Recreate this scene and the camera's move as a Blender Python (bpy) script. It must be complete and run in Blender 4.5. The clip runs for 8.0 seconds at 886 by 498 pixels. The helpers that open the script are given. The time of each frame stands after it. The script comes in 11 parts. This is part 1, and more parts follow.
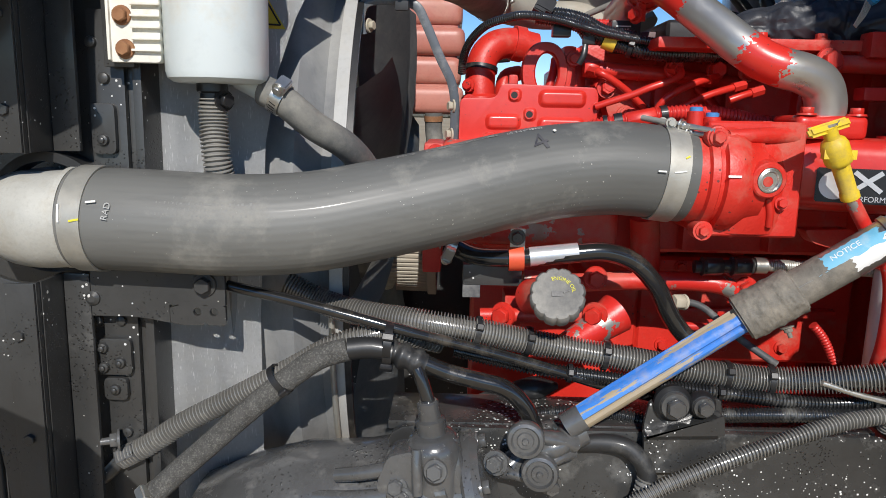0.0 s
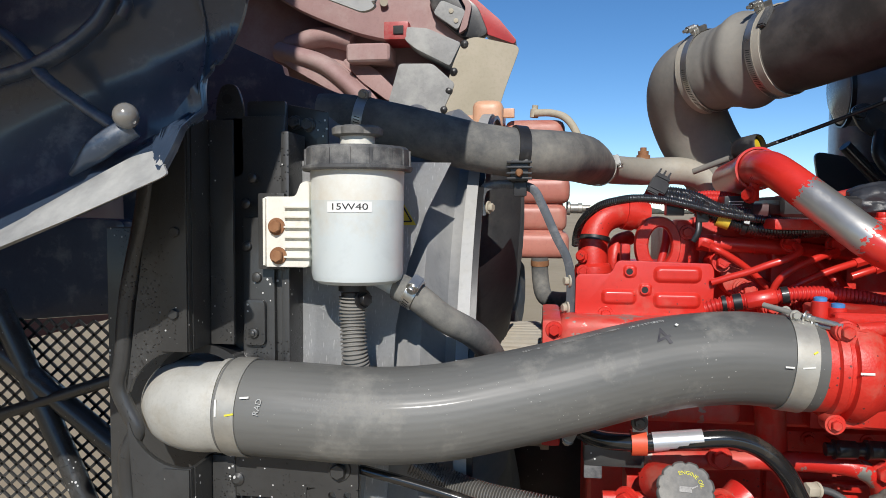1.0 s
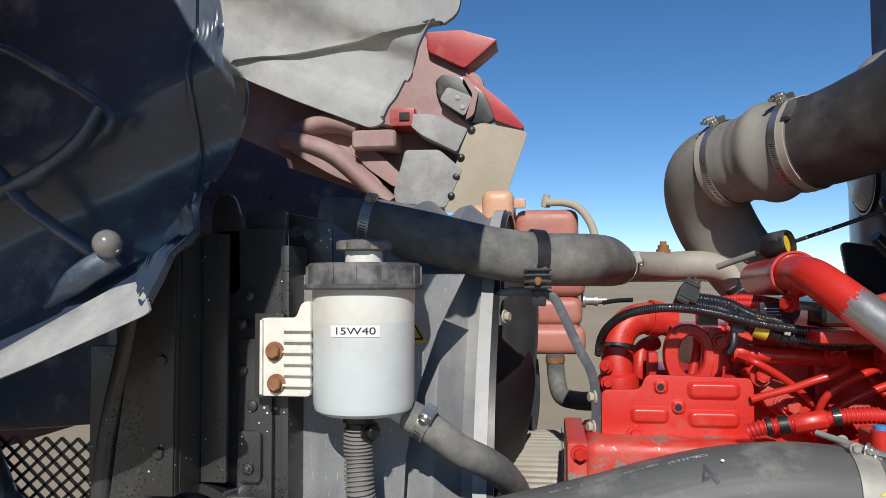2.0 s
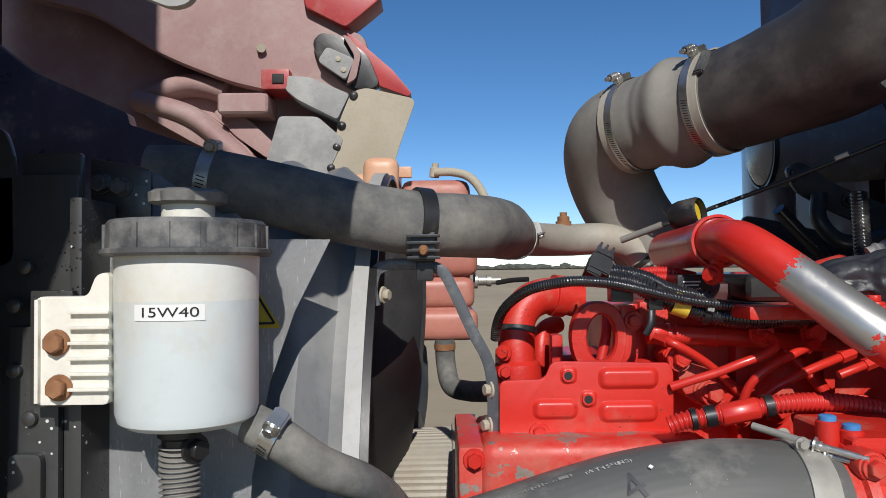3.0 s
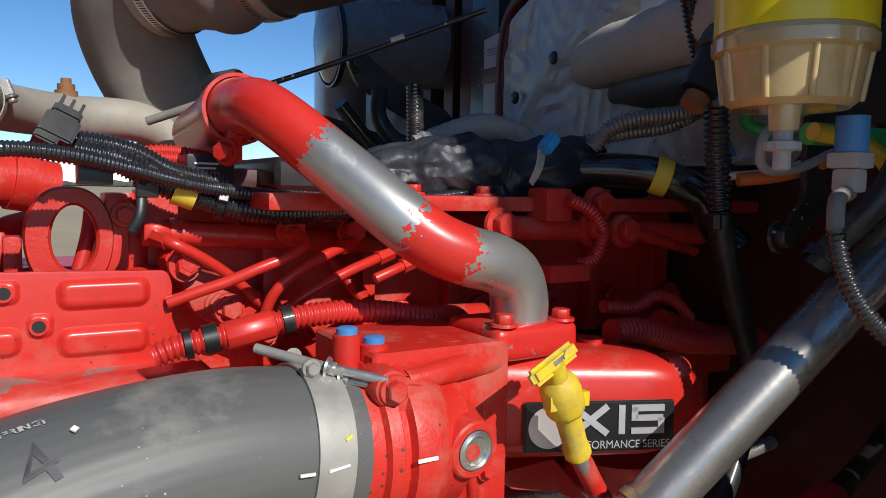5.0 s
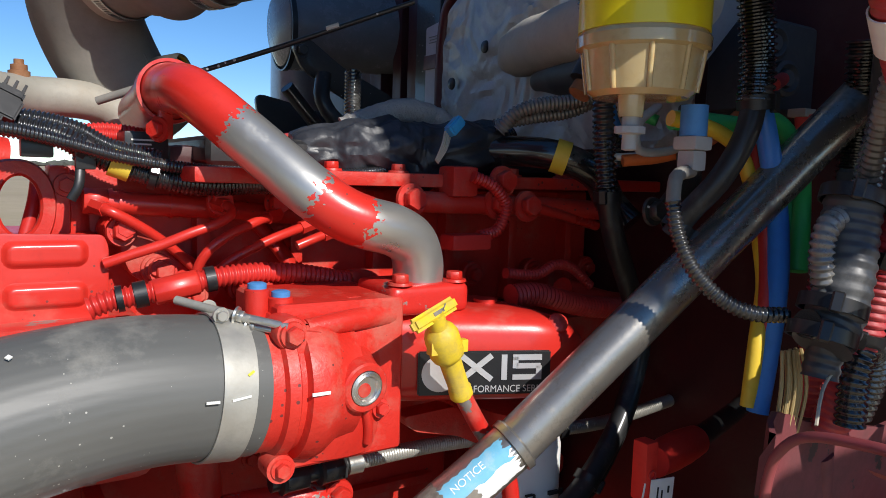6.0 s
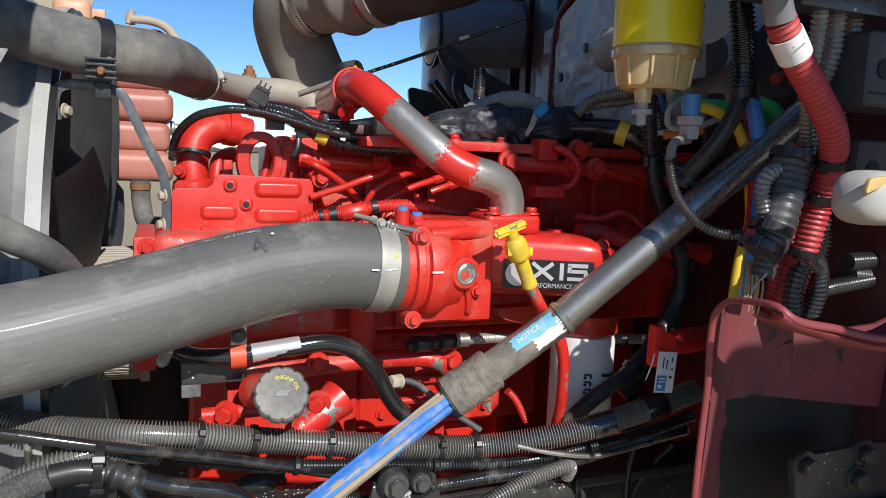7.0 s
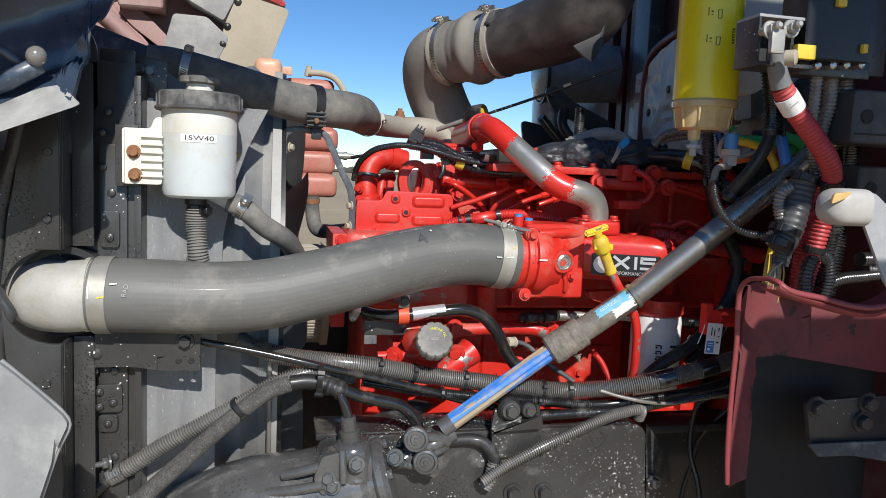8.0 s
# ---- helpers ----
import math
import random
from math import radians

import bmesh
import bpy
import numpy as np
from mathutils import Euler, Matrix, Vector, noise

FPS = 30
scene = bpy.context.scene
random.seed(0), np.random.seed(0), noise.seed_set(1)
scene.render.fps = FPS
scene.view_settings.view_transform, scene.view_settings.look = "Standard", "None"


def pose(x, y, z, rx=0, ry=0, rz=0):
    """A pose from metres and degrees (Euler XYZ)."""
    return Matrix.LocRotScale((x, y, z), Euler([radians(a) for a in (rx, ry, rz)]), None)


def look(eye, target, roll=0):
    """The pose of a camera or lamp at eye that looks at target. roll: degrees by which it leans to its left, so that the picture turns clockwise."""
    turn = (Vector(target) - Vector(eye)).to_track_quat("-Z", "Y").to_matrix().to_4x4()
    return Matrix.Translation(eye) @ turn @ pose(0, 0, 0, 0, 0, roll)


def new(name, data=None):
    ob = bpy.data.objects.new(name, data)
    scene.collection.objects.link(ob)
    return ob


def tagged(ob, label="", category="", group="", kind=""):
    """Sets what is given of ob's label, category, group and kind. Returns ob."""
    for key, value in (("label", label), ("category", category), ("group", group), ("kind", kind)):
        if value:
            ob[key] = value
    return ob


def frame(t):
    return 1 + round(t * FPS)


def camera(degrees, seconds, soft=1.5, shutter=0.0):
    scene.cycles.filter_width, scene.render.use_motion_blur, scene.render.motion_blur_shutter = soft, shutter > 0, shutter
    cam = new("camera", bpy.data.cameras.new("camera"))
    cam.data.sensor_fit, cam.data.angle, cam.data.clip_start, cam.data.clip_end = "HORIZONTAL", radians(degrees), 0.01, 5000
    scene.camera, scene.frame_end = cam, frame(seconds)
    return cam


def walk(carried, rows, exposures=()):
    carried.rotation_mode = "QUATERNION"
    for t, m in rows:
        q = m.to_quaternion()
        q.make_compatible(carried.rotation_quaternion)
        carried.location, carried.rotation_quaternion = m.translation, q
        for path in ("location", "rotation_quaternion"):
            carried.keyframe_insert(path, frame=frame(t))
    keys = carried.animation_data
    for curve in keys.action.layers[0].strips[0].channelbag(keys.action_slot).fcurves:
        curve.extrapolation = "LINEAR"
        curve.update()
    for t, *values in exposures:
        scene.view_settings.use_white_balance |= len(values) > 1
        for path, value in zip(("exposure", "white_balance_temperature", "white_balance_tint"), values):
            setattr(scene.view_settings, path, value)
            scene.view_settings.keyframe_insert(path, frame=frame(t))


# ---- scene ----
cam = camera(63.2, 8.0, soft=0.9)
PATH = [
    (0, (0.0180, 0.0244, 1.4964), (-0.0029, 1.9914, 1.1353), 1.28),
    (0.5, (0.0003, -0.0082, 1.5476), (-0.1859, 1.9675, 1.2986), 0.60),
    (1, (-0.0203, -0.0056, 1.6081), (-0.2949, 1.9727, 1.5038), 0.30),
    (1.5, (-0.0286, 0.0137, 1.6501), (-0.3362, 1.9894, 1.6918), 0.06),
    (1.7, (-0.0336, 0.0295, 1.6613), (-0.3406, 2.0041, 1.7442), 0.02),
    (2.8, (-0.0497, 0.2040, 1.6498), (-0.1314, 2.2002, 1.7418), -0.68),
    (3, (-0.0383, 0.2426, 1.6411), (-0.0240, 2.2418, 1.6971), -0.61),
    (3.5, (-0.0045, 0.3251, 1.6182), (0.2908, 2.3027, 1.5744), -0.11),
    (4, (0.0266, 0.3727, 1.6076), (0.5902, 2.2879, 1.4880), 0.51),
    (4.5, (0.0599, 0.4062, 1.6020), (0.8838, 2.2219, 1.4450), 0.96),
    (5, (0.0996, 0.4232, 1.6039), (1.1391, 2.1245, 1.4460), 1.16),
    (5.2, (0.1143, 0.4235, 1.6033), (1.2178, 2.0839, 1.4435), 1.24),
    (6.3, (0.1044, 0.2484, 1.5903), (1.1774, 1.9224, 1.3742), 2.27),
    (6.5, (0.0824, 0.1870, 1.5829), (1.0705, 1.9108, 1.3550), 2.41),
    (7, (0.0116, 0.0074, 1.5730), (0.7421, 1.8530, 1.3278), 2.42),
    (7.5, (-0.0597, -0.1521, 1.5717), (0.4921, 1.7564, 1.3412), 2.43),
    (8, (-0.1165, -0.3349, 1.5747), (0.3320, 1.6036, 1.3716), 2.41),
]
walk(cam, [(t, look(eye, target, roll)) for t, eye, target, roll in PATH], exposures=[(0, -0.04), (1.0, -0.08), (3.0, -0.2), (4.2, -0.2), (5.0, -0.08), (6.0, 0.12), (6.6, 0.18), (7.2, 0.05), (8.0, 0.03)])

# ---- daylight: clear sky and one sun high behind the walker ----
TO_SUN = Vector((0.055, -0.815, 0.572)).normalized()
world = bpy.data.worlds.new("sky")
scene.world = world
world.use_nodes = True
wn = world.node_tree.nodes
sky = wn.new("ShaderNodeTexSky")
sky.sky_type, sky.sun_disc = "NISHITA", False
sky.sun_elevation = math.asin(TO_SUN.z)
sky.sun_rotation = math.atan2(TO_SUN.x, TO_SUN.y)
sky.altitude, sky.air_density, sky.dust_density, sky.ozone_density = 3500, 1.0, 0.0, 2.2
wn["Background"].inputs["Strength"].default_value = 0.13
hue = wn.new("ShaderNodeHueSaturation")
hue.inputs["Saturation"].default_value = 1.22
world.node_tree.links.new(sky.outputs["Color"], hue.inputs["Color"])
world.node_tree.links.new(hue.outputs["Color"], wn["Background"].inputs["Color"])
sun_data = bpy.data.lights.new("sun", "SUN")
sun_data.energy, sun_data.angle, sun_data.color = 4.7, radians(0.53), (1.0, 0.96, 0.91)
sun = new("sun", sun_data)
sun.matrix_world = Matrix.Translation((0, -6, 8)) @ TO_SUN.to_track_quat("Z", "Y").to_matrix().to_4x4()
scene.view_settings.exposure = -0.06


# ---- materials ----
def material(name, a, b, rough=0.5, rough2=None, metal=0.0, scale=8.0, fine=120.0, bump=0.15, dust=None, dust_amount=0.0,
             dust_scale=6.0, flecks=None, fleck_scale=90.0, fleck_size=0.16, chip=None, chip_amount=0.0, chip_scale=14.0, chip_metal=0.6,
             coat=0.0, through_light=0.0, glass=0.0, top_dust=0.0, streak=None, bump_dist=0.002, drops=0.0, scratch=None):
    """Two-scale colour variation, roughness break-up, fine relief; optional dust, flecks (real specks, painted water
    glints) and chipped paint.
    """
    m = bpy.data.materials.new(name)
    m.use_nodes = True
    nt = m.node_tree
    n, l = nt.nodes, nt.links
    bs = n["Principled BSDF"]
    tc = n.new("ShaderNodeTexCoord")
    pos = tc.outputs["Object"]
    if streak:
        mp = n.new("ShaderNodeMapping")
        mp.inputs["Scale"].default_value = streak
        l.new(pos, mp.inputs["Vector"])
        pos_s = mp.outputs["Vector"]
    else:
        pos_s = pos

    def noise_tex(sc, det, rgh, vec):
        t = n.new("ShaderNodeTexNoise")
        t.inputs["Scale"].default_value, t.inputs["Detail"].default_value, t.inputs["Roughness"].default_value = sc, det, rgh
        l.new(vec, t.inputs["Vector"])
        return t.outputs["Fac"]

    def ramp(src, lo, hi, va=0.0, vb=1.0):
        r = n.new("ShaderNodeMapRange")
        r.inputs["From Min"].default_value, r.inputs["From Max"].default_value = lo, hi
        r.inputs["To Min"].default_value, r.inputs["To Max"].default_value = va, vb
        l.new(src, r.inputs["Value"])
        return r.outputs["Result"]

    def mix(fac, ca, cb):
        x = n.new("ShaderNodeMix")
        x.data_type = "RGBA"
        l.new(fac, x.inputs["Factor"])
        for sock, c in ((x.inputs[6], ca), (x.inputs[7], cb)):
            if isinstance(c, tuple):
                sock.default_value = (*c, 1)
            else:
                l.new(c, sock)
        return x.outputs[2]

    def mixf(fac, a_, b_):
        x = n.new("ShaderNodeMix")
        l.new(fac, x.inputs["Factor"])
        for sock, c in ((x.inputs[2], a_), (x.inputs[3], b_)):
            if isinstance(c, (int, float)):
                sock.default_value = c
            else:
                l.new(c, sock)
        return x.outputs[0]

    big = noise_tex(scale, 5, 0.6, pos_s)
    small = noise_tex(fine, 4, 0.65, pos_s)
    col = mix(ramp(big, 0.35, 0.65), a, b)
    dark = tuple(0.8 * v for v in a)
    col = mix(ramp(small, 0.5, 0.8, 0.0, 0.5), col, dark)
    rg = ramp(big, 0.3, 0.7, rough, rough2 if rough2 is not None else min(1, rough + 0.12))
    rg = mixf(ramp(small, 0.45, 0.75, 0, 0.4), rg, min(1.0, rough + 0.14))
    mt = metal
    if chip:
        cn = noise_tex(chip_scale, 7, 0.62, pos_s)
        cm = ramp(cn, 0.62 - chip_amount, 0.632 - chip_amount)
        col = mix(cm, col, chip)
        mt = mixf(cm, metal, chip_metal)
        rg = mixf(cm, rg, 0.42)
    if dust:
        dn = ramp(noise_tex(dust_scale, 8, 0.7, pos), 0.62 - 0.4 * dust_amount, 0.95 - 0.4 * dust_amount)
        if top_dust:
            ge = n.new("ShaderNodeNewGeometry")
            sx = n.new("ShaderNodeSeparateXYZ")
            l.new(ge.outputs["Normal"], sx.inputs[0])
            up = ramp(sx.outputs["Z"], 0.2, 1.0, 0.0, top_dust)
            ad = n.new("ShaderNodeMath")
            ad.operation, ad.use_clamp = "ADD", True
            l.new(dn, ad.inputs[0])
            l.new(up, ad.inputs[1])
            dn = ad.outputs[0]
        col = mix(dn, col, dust)
        rg = mixf(dn, rg, 0.9)
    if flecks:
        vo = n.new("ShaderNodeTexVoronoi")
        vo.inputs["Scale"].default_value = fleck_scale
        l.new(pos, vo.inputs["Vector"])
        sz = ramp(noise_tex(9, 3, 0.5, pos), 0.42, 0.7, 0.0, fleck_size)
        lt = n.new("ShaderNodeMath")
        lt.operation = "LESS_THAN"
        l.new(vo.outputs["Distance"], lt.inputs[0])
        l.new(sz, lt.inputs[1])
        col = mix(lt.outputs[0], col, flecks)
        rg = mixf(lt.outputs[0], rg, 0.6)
    if scratch:
        for turn, wide in ((0.5, 60), (-0.9, 75), (1.9, 50)):
            mp2 = n.new("ShaderNodeMapping")
            mp2.inputs["Rotation"].default_value = (0, turn, 0)
            mp2.inputs["Scale"].default_value = (wide * 9, 1, wide)
            l.new(pos, mp2.inputs["Vector"])
            col = mix(ramp(noise_tex(1.0, 2, 0.5, mp2.outputs["Vector"]), 0.66, 0.74, 0.0, 0.8), col, scratch)
    l.new(col, bs.inputs["Base Color"])
    l.new(rg, bs.inputs["Roughness"])
    if isinstance(mt, (int, float)):
        bs.inputs["Metallic"].default_value = mt
    else:
        l.new(mt, bs.inputs["Metallic"])
    bs.inputs["Coat Weight"].default_value = coat
    bs.inputs["Coat Roughness"].default_value = 0.12
    if through_light:
        bs.inputs["Subsurface Weight"].default_value = through_light
        bs.inputs["Subsurface Radius"].default_value = (0.02, 0.02, 0.02)
    if glass:
        bs.inputs["Transmission Weight"].default_value = glass
    bp = n.new("ShaderNodeBump")
    bp.inputs["Strength"].default_value = bump
    bp.inputs["Distance"].default_value = bump_dist
    hm = n.new("ShaderNodeMath")
    hm.operation = "MULTIPLY_ADD"
    l.new(small, hm.inputs[0])
    hm.inputs[1].default_value = 0.5
    l.new(big, hm.inputs[2])
    l.new(hm.outputs[0], bp.inputs["Height"])
    normal = bp.outputs["Normal"]
    if drops:
        # beads of water standing on the paint
        vd = n.new("ShaderNodeTexVoronoi")
        vd.inputs["Scale"].default_value = drops
        l.new(pos, vd.inputs["Vector"])
        reach = ramp(noise_tex(14, 3, 0.5, pos), 0.4, 0.66, 0.02, 0.34)
        dv = n.new("ShaderNodeMath")
        dv.operation = "DIVIDE"
        l.new(vd.outputs["Distance"], dv.inputs[0])
        l.new(reach, dv.inputs[1])
        dome = ramp(dv.outputs[0], 0.3, 1.0, 1.0, 0.0)
        bd = n.new("ShaderNodeBump")
        bd.inputs["Strength"].default_value, bd.inputs["Distance"].default_value = 0.9, 0.0018
        l.new(dome, bd.inputs["Height"])
        l.new(normal, bd.inputs["Normal"])
        normal = bd.outputs["Normal"]
    l.new(normal, bs.inputs["Normal"])
    return m


RUBBER = material("grey_silicone_rubber", (0.105, 0.106, 0.1), (0.165, 0.164, 0.151), 0.42, 0.55, scale=5, fine=90, bump=0.12,
                  dust=(0.36, 0.345, 0.30), dust_amount=0.26, dust_scale=11, streak=(0.12, 1, 1), flecks=(0.42, 0.41, 0.37), fleck_scale=150, fleck_size=0.11, coat=0.05)
RUBBER_DARK = material("black_rubber_hose", (0.012, 0.0125, 0.0135), (0.024, 0.0245, 0.025), 0.42, 0.62, dust=(0.17, 0.16, 0.14), dust_amount=0.2, dust_scale=16, coat=0.25)
RUBBER_DUSTY = material("dusty_rubber_hose", (0.085, 0.087, 0.086), (0.135, 0.135, 0.13), 0.7, 0.85, dust=(0.29, 0.278, 0.24), dust_amount=0.55, dust_scale=14, bump=0.3, fine=300)
SLEEVE = material("woven_abrasion_sleeve", (0.065, 0.063, 0.058), (0.11, 0.107, 0.099), 0.9, 1.0, scale=60, fine=700, bump=1.0, bump_dist=0.004, dust=(0.3, 0.29, 0.26), dust_amount=0.3, dust_scale=420)
LOOM = material("black_corrugated_plastic", (0.011, 0.0115, 0.0125), (0.024, 0.024, 0.0245), 0.16, 0.3, dust=(0.24, 0.23, 0.205), dust_amount=0.14, dust_scale=18, coat=0.8)
LOOM_DUSTY = material("dusty_corrugated_plastic", (0.13, 0.125, 0.114), (0.21, 0.202, 0.185), 0.16, 0.28, dust=(0.42, 0.4, 0.355), dust_amount=0.2, dust_scale=18, coat=1.0)
LOOM_GREY = material("grey_corrugated_plastic", (0.16, 0.155, 0.14), (0.22, 0.21, 0.19), 0.5, 0.65, dust=(0.33, 0.31, 0.27), dust_amount=0.4)
PLASTIC = material("black_moulded_plastic", (0.011, 0.011, 0.012), (0.022, 0.022, 0.023), 0.3, 0.5, dust=(0.15, 0.14, 0.122), dust_amount=0.16, dust_scale=14, coat=0.12)
# pale flecks on these three blacks paint the glints of water beads
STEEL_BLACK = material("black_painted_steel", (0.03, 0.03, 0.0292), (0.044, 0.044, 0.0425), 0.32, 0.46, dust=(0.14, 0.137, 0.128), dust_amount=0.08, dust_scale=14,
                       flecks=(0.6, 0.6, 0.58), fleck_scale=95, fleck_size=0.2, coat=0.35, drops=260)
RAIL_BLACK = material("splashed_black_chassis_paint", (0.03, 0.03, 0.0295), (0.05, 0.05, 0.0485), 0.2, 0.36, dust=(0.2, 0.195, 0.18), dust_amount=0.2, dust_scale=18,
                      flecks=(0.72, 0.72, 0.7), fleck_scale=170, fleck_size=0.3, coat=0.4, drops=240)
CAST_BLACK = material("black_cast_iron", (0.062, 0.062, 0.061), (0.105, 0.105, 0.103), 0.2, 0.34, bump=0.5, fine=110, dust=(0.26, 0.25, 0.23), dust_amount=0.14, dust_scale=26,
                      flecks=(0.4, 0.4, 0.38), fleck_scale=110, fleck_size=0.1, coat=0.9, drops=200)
SHROUD = material("dusty_grey_shroud_plastic", (0.16, 0.165, 0.17), (0.24, 0.243, 0.243), 0.4, 0.6, scale=4, dust=(0.36, 0.355, 0.33), dust_amount=0.42, dust_scale=5, streak=(1, 1, 0.4))
# liner grey taken down to navy: shade and sky reflection in the colour
LINER = material("weathered_shaded_liner_plastic", (0.03, 0.048, 0.08), (0.055, 0.078, 0.115), 0.24, 0.4, dust=(0.26, 0.28, 0.3), dust_amount=0.2, dust_scale=16, coat=0.5)
LINER_PALE = material("pale_weathered_liner_plastic", (0.24, 0.245, 0.24), (0.34, 0.34, 0.33), 0.55, 0.7, dust=(0.5, 0.5, 0.47), dust_amount=0.4, dust_scale=9)
WHITE_PE = material("white_translucent_plastic", (0.60, 0.66, 0.665), (0.67, 0.71, 0.70), 0.32, 0.42, scale=3, fine=40, bump=0.04, through_light=0.25, dust=(0.6, 0.54, 0.42), dust_amount=0.12, dust_scale=9)
CLEAR_PE = material("pale_translucent_plastic", (0.72, 0.74, 0.70), (0.77, 0.78, 0.74), 0.32, 0.42, scale=3, fine=40, bump=0.04, through_light=0.3, dust=(0.62, 0.55, 0.42), dust_amount=0.2, dust_scale=9)
CREAM = material("cream_moulded_plastic", (0.72, 0.70, 0.61), (0.79, 0.77, 0.69), 0.45, 0.55, dust=(0.4, 0.34, 0.25), dust_amount=0.2, dust_scale=14)
CAP_GREY = material("dusty_grey_cap_plastic", (0.055, 0.057, 0.06), (0.095, 0.096, 0.098), 0.5, 0.7, dust=(0.32, 0.315, 0.295), dust_amount=0.36, dust_scale=25)
RUST = material("rusty_bolt_steel", (0.25, 0.11, 0.05), (0.38, 0.2, 0.1), 0.7, 0.9, metal=0.3, scale=40, bump=0.4)
ALU = material("cast_aluminium", (0.44, 0.43, 0.385), (0.54, 0.53, 0.48), 0.5, 0.65, metal=0.15, scale=14, fine=250, bump=0.3, dust=(0.36, 0.31, 0.23), dust_amount=0.34, dust_scale=16)
PIPE_ALU = material("oxidised_aluminium_pipe", (0.36, 0.34, 0.29), (0.46, 0.43, 0.37), 0.6, 0.75, metal=0.25, dust=(0.44, 0.38, 0.29), dust_amount=0.45, dust_scale=11, bump=0.25)
ZINC = material("zinc_plated_steel", (0.52, 0.51, 0.47), (0.66, 0.65, 0.61), 0.25, 0.4, metal=0.9, scale=30, dust=(0.3, 0.27, 0.22), dust_amount=0.25, coat=0.3)
BAND = material("dull_stainless_band", (0.42, 0.41, 0.37), (0.52, 0.51, 0.46), 0.35, 0.5, metal=0.6, scale=25, dust=(0.36, 0.33, 0.27), dust_amount=0.35)
WHITE_PAINT = material("pale_painted_steel_strip", (0.36, 0.36, 0.35), (0.45, 0.45, 0.43), 0.45, 0.6, dust=(0.4, 0.37, 0.31), dust_amount=0.35, dust_scale=12)
RED = material("red_engine_paint", (0.58, 0.024, 0.016), (0.64, 0.034, 0.022), 0.24, 0.42, scale=7, fine=90, bump=0.12, coat=0.25, dust=(0.46, 0.17, 0.12), dust_amount=0.2, dust_scale=10, flecks=(0.2, 0.035, 0.03), fleck_scale=80, fleck_size=0.1)
RED_CAST = material("red_painted_casting", (0.54, 0.022, 0.014), (0.62, 0.03, 0.018), 0.3, 0.48, scale=9, fine=220, bump=0.45, dust=(0.44, 0.2, 0.14), dust_amount=0.26, dust_scale=16, flecks=(0.16, 0.03, 0.026), fleck_scale=95, fleck_size=0.16)
RED_CHIP = material("flaking_red_engine_paint", (0.58, 0.022, 0.016), (0.66, 0.03, 0.02), 0.3, 0.45, scale=8, fine=150, bump=0.35, dust=(0.45, 0.22, 0.16), dust_amount=0.33, dust_scale=8,
                    chip=(0.34, 0.34, 0.31), chip_amount=0.045, chip_scale=22)
RED_PLASTIC = material("red_corrugated_loom", (0.52, 0.025, 0.02), (0.60, 0.032, 0.024), 0.3, 0.45, dust=(0.36, 0.12, 0.09), dust_amount=0.15)
RED_LOOM = material("faded_red_cable_loom", (0.42, 0.03, 0.035), (0.50, 0.055, 0.055), 0.4, 0.55, dust=(0.46, 0.24, 0.22), dust_amount=0.3, dust_scale=10)
MAROON = material("maroon_body_paint", (0.085, 0.010, 0.014), (0.12, 0.015, 0.019), 0.3, 0.5, dust=(0.12, 0.07, 0.06), dust_amount=0.25)
HOOD_RED = material("red_hood_gelcoat", (0.36, 0.02, 0.024), (0.44, 0.03, 0.03), 0.35, 0.5, dust=(0.42, 0.25, 0.22), dust_amount=0.3)
HOOD_INNER = material("dusty_bare_hood_laminate", (0.33, 0.20, 0.19), (0.41, 0.27, 0.25), 0.6, 0.8, scale=2.5, dust=(0.46, 0.36, 0.33), dust_amount=0.36, dust_scale=9, bump=0.3)
FENDER_RED = material("scuffed_red_fender", (0.19, 0.038, 0.044), (0.25, 0.056, 0.062), 0.45, 0.65, scale=5, dust=(0.06, 0.03, 0.03), dust_amount=0.55, dust_scale=5, chip=(0.03, 0.022, 0.022), chip_amount=0.03, chip_scale=16, chip_metal=0.0)
BEIGE = material("beige_mud_flap_rubber", (0.40, 0.36, 0.27), (0.47, 0.42, 0.33), 0.8, 0.95, dust=(0.5, 0.46, 0.37), dust_amount=0.3)
TANK = material("pinkish_translucent_tank", (0.42, 0.15, 0.115), (0.52, 0.21, 0.16), 0.35, 0.5, scale=5, through_light=0.3, dust=(0.5, 0.3, 0.22), dust_amount=0.3)
TANK_TOP = material("amber_translucent_tank_top", (0.66, 0.36, 0.22), (0.7, 0.43, 0.28), 0.35, 0.5, scale=6, through_light=0.3, dust=(0.5, 0.38, 0.26), dust_amount=0.3)
YELLOW = material("yellow_plastic_handle", (0.72, 0.5, 0.02), (0.78, 0.58, 0.04), 0.35, 0.5, dust=(0.34, 0.24, 0.1), dust_amount=0.42, dust_scale=34)
YELLOW_TAPE = material("yellow_marker_tape", (0.75, 0.52, 0.04), (0.8, 0.58, 0.07), 0.45)
CAN_YELLOW = material("yellow_filter_canister_paint", (0.84, 0.68, 0.012), (0.87, 0.72, 0.018), 0.28, 0.38, scale=3, fine=30, bump=0.03, coat=0.3)
AMBER = material("amber_filter_bowl", (0.86, 0.6, 0.24), (0.92, 0.72, 0.38), 0.08, 0.16, scale=14, glass=0.45, through_light=0.3, coat=0.6)
BLUE = material("scuffed_blue_nylon_coating", (0.035, 0.17, 0.56), (0.07, 0.26, 0.66), 0.28, 0.42, scale=30, fine=160, chip=(0.36, 0.29, 0.19), chip_amount=0.135, chip_scale=60, chip_metal=0.0, dust=(0.42, 0.36, 0.27), dust_amount=0.3, dust_scale=24, streak=(1, 1, 0.11))
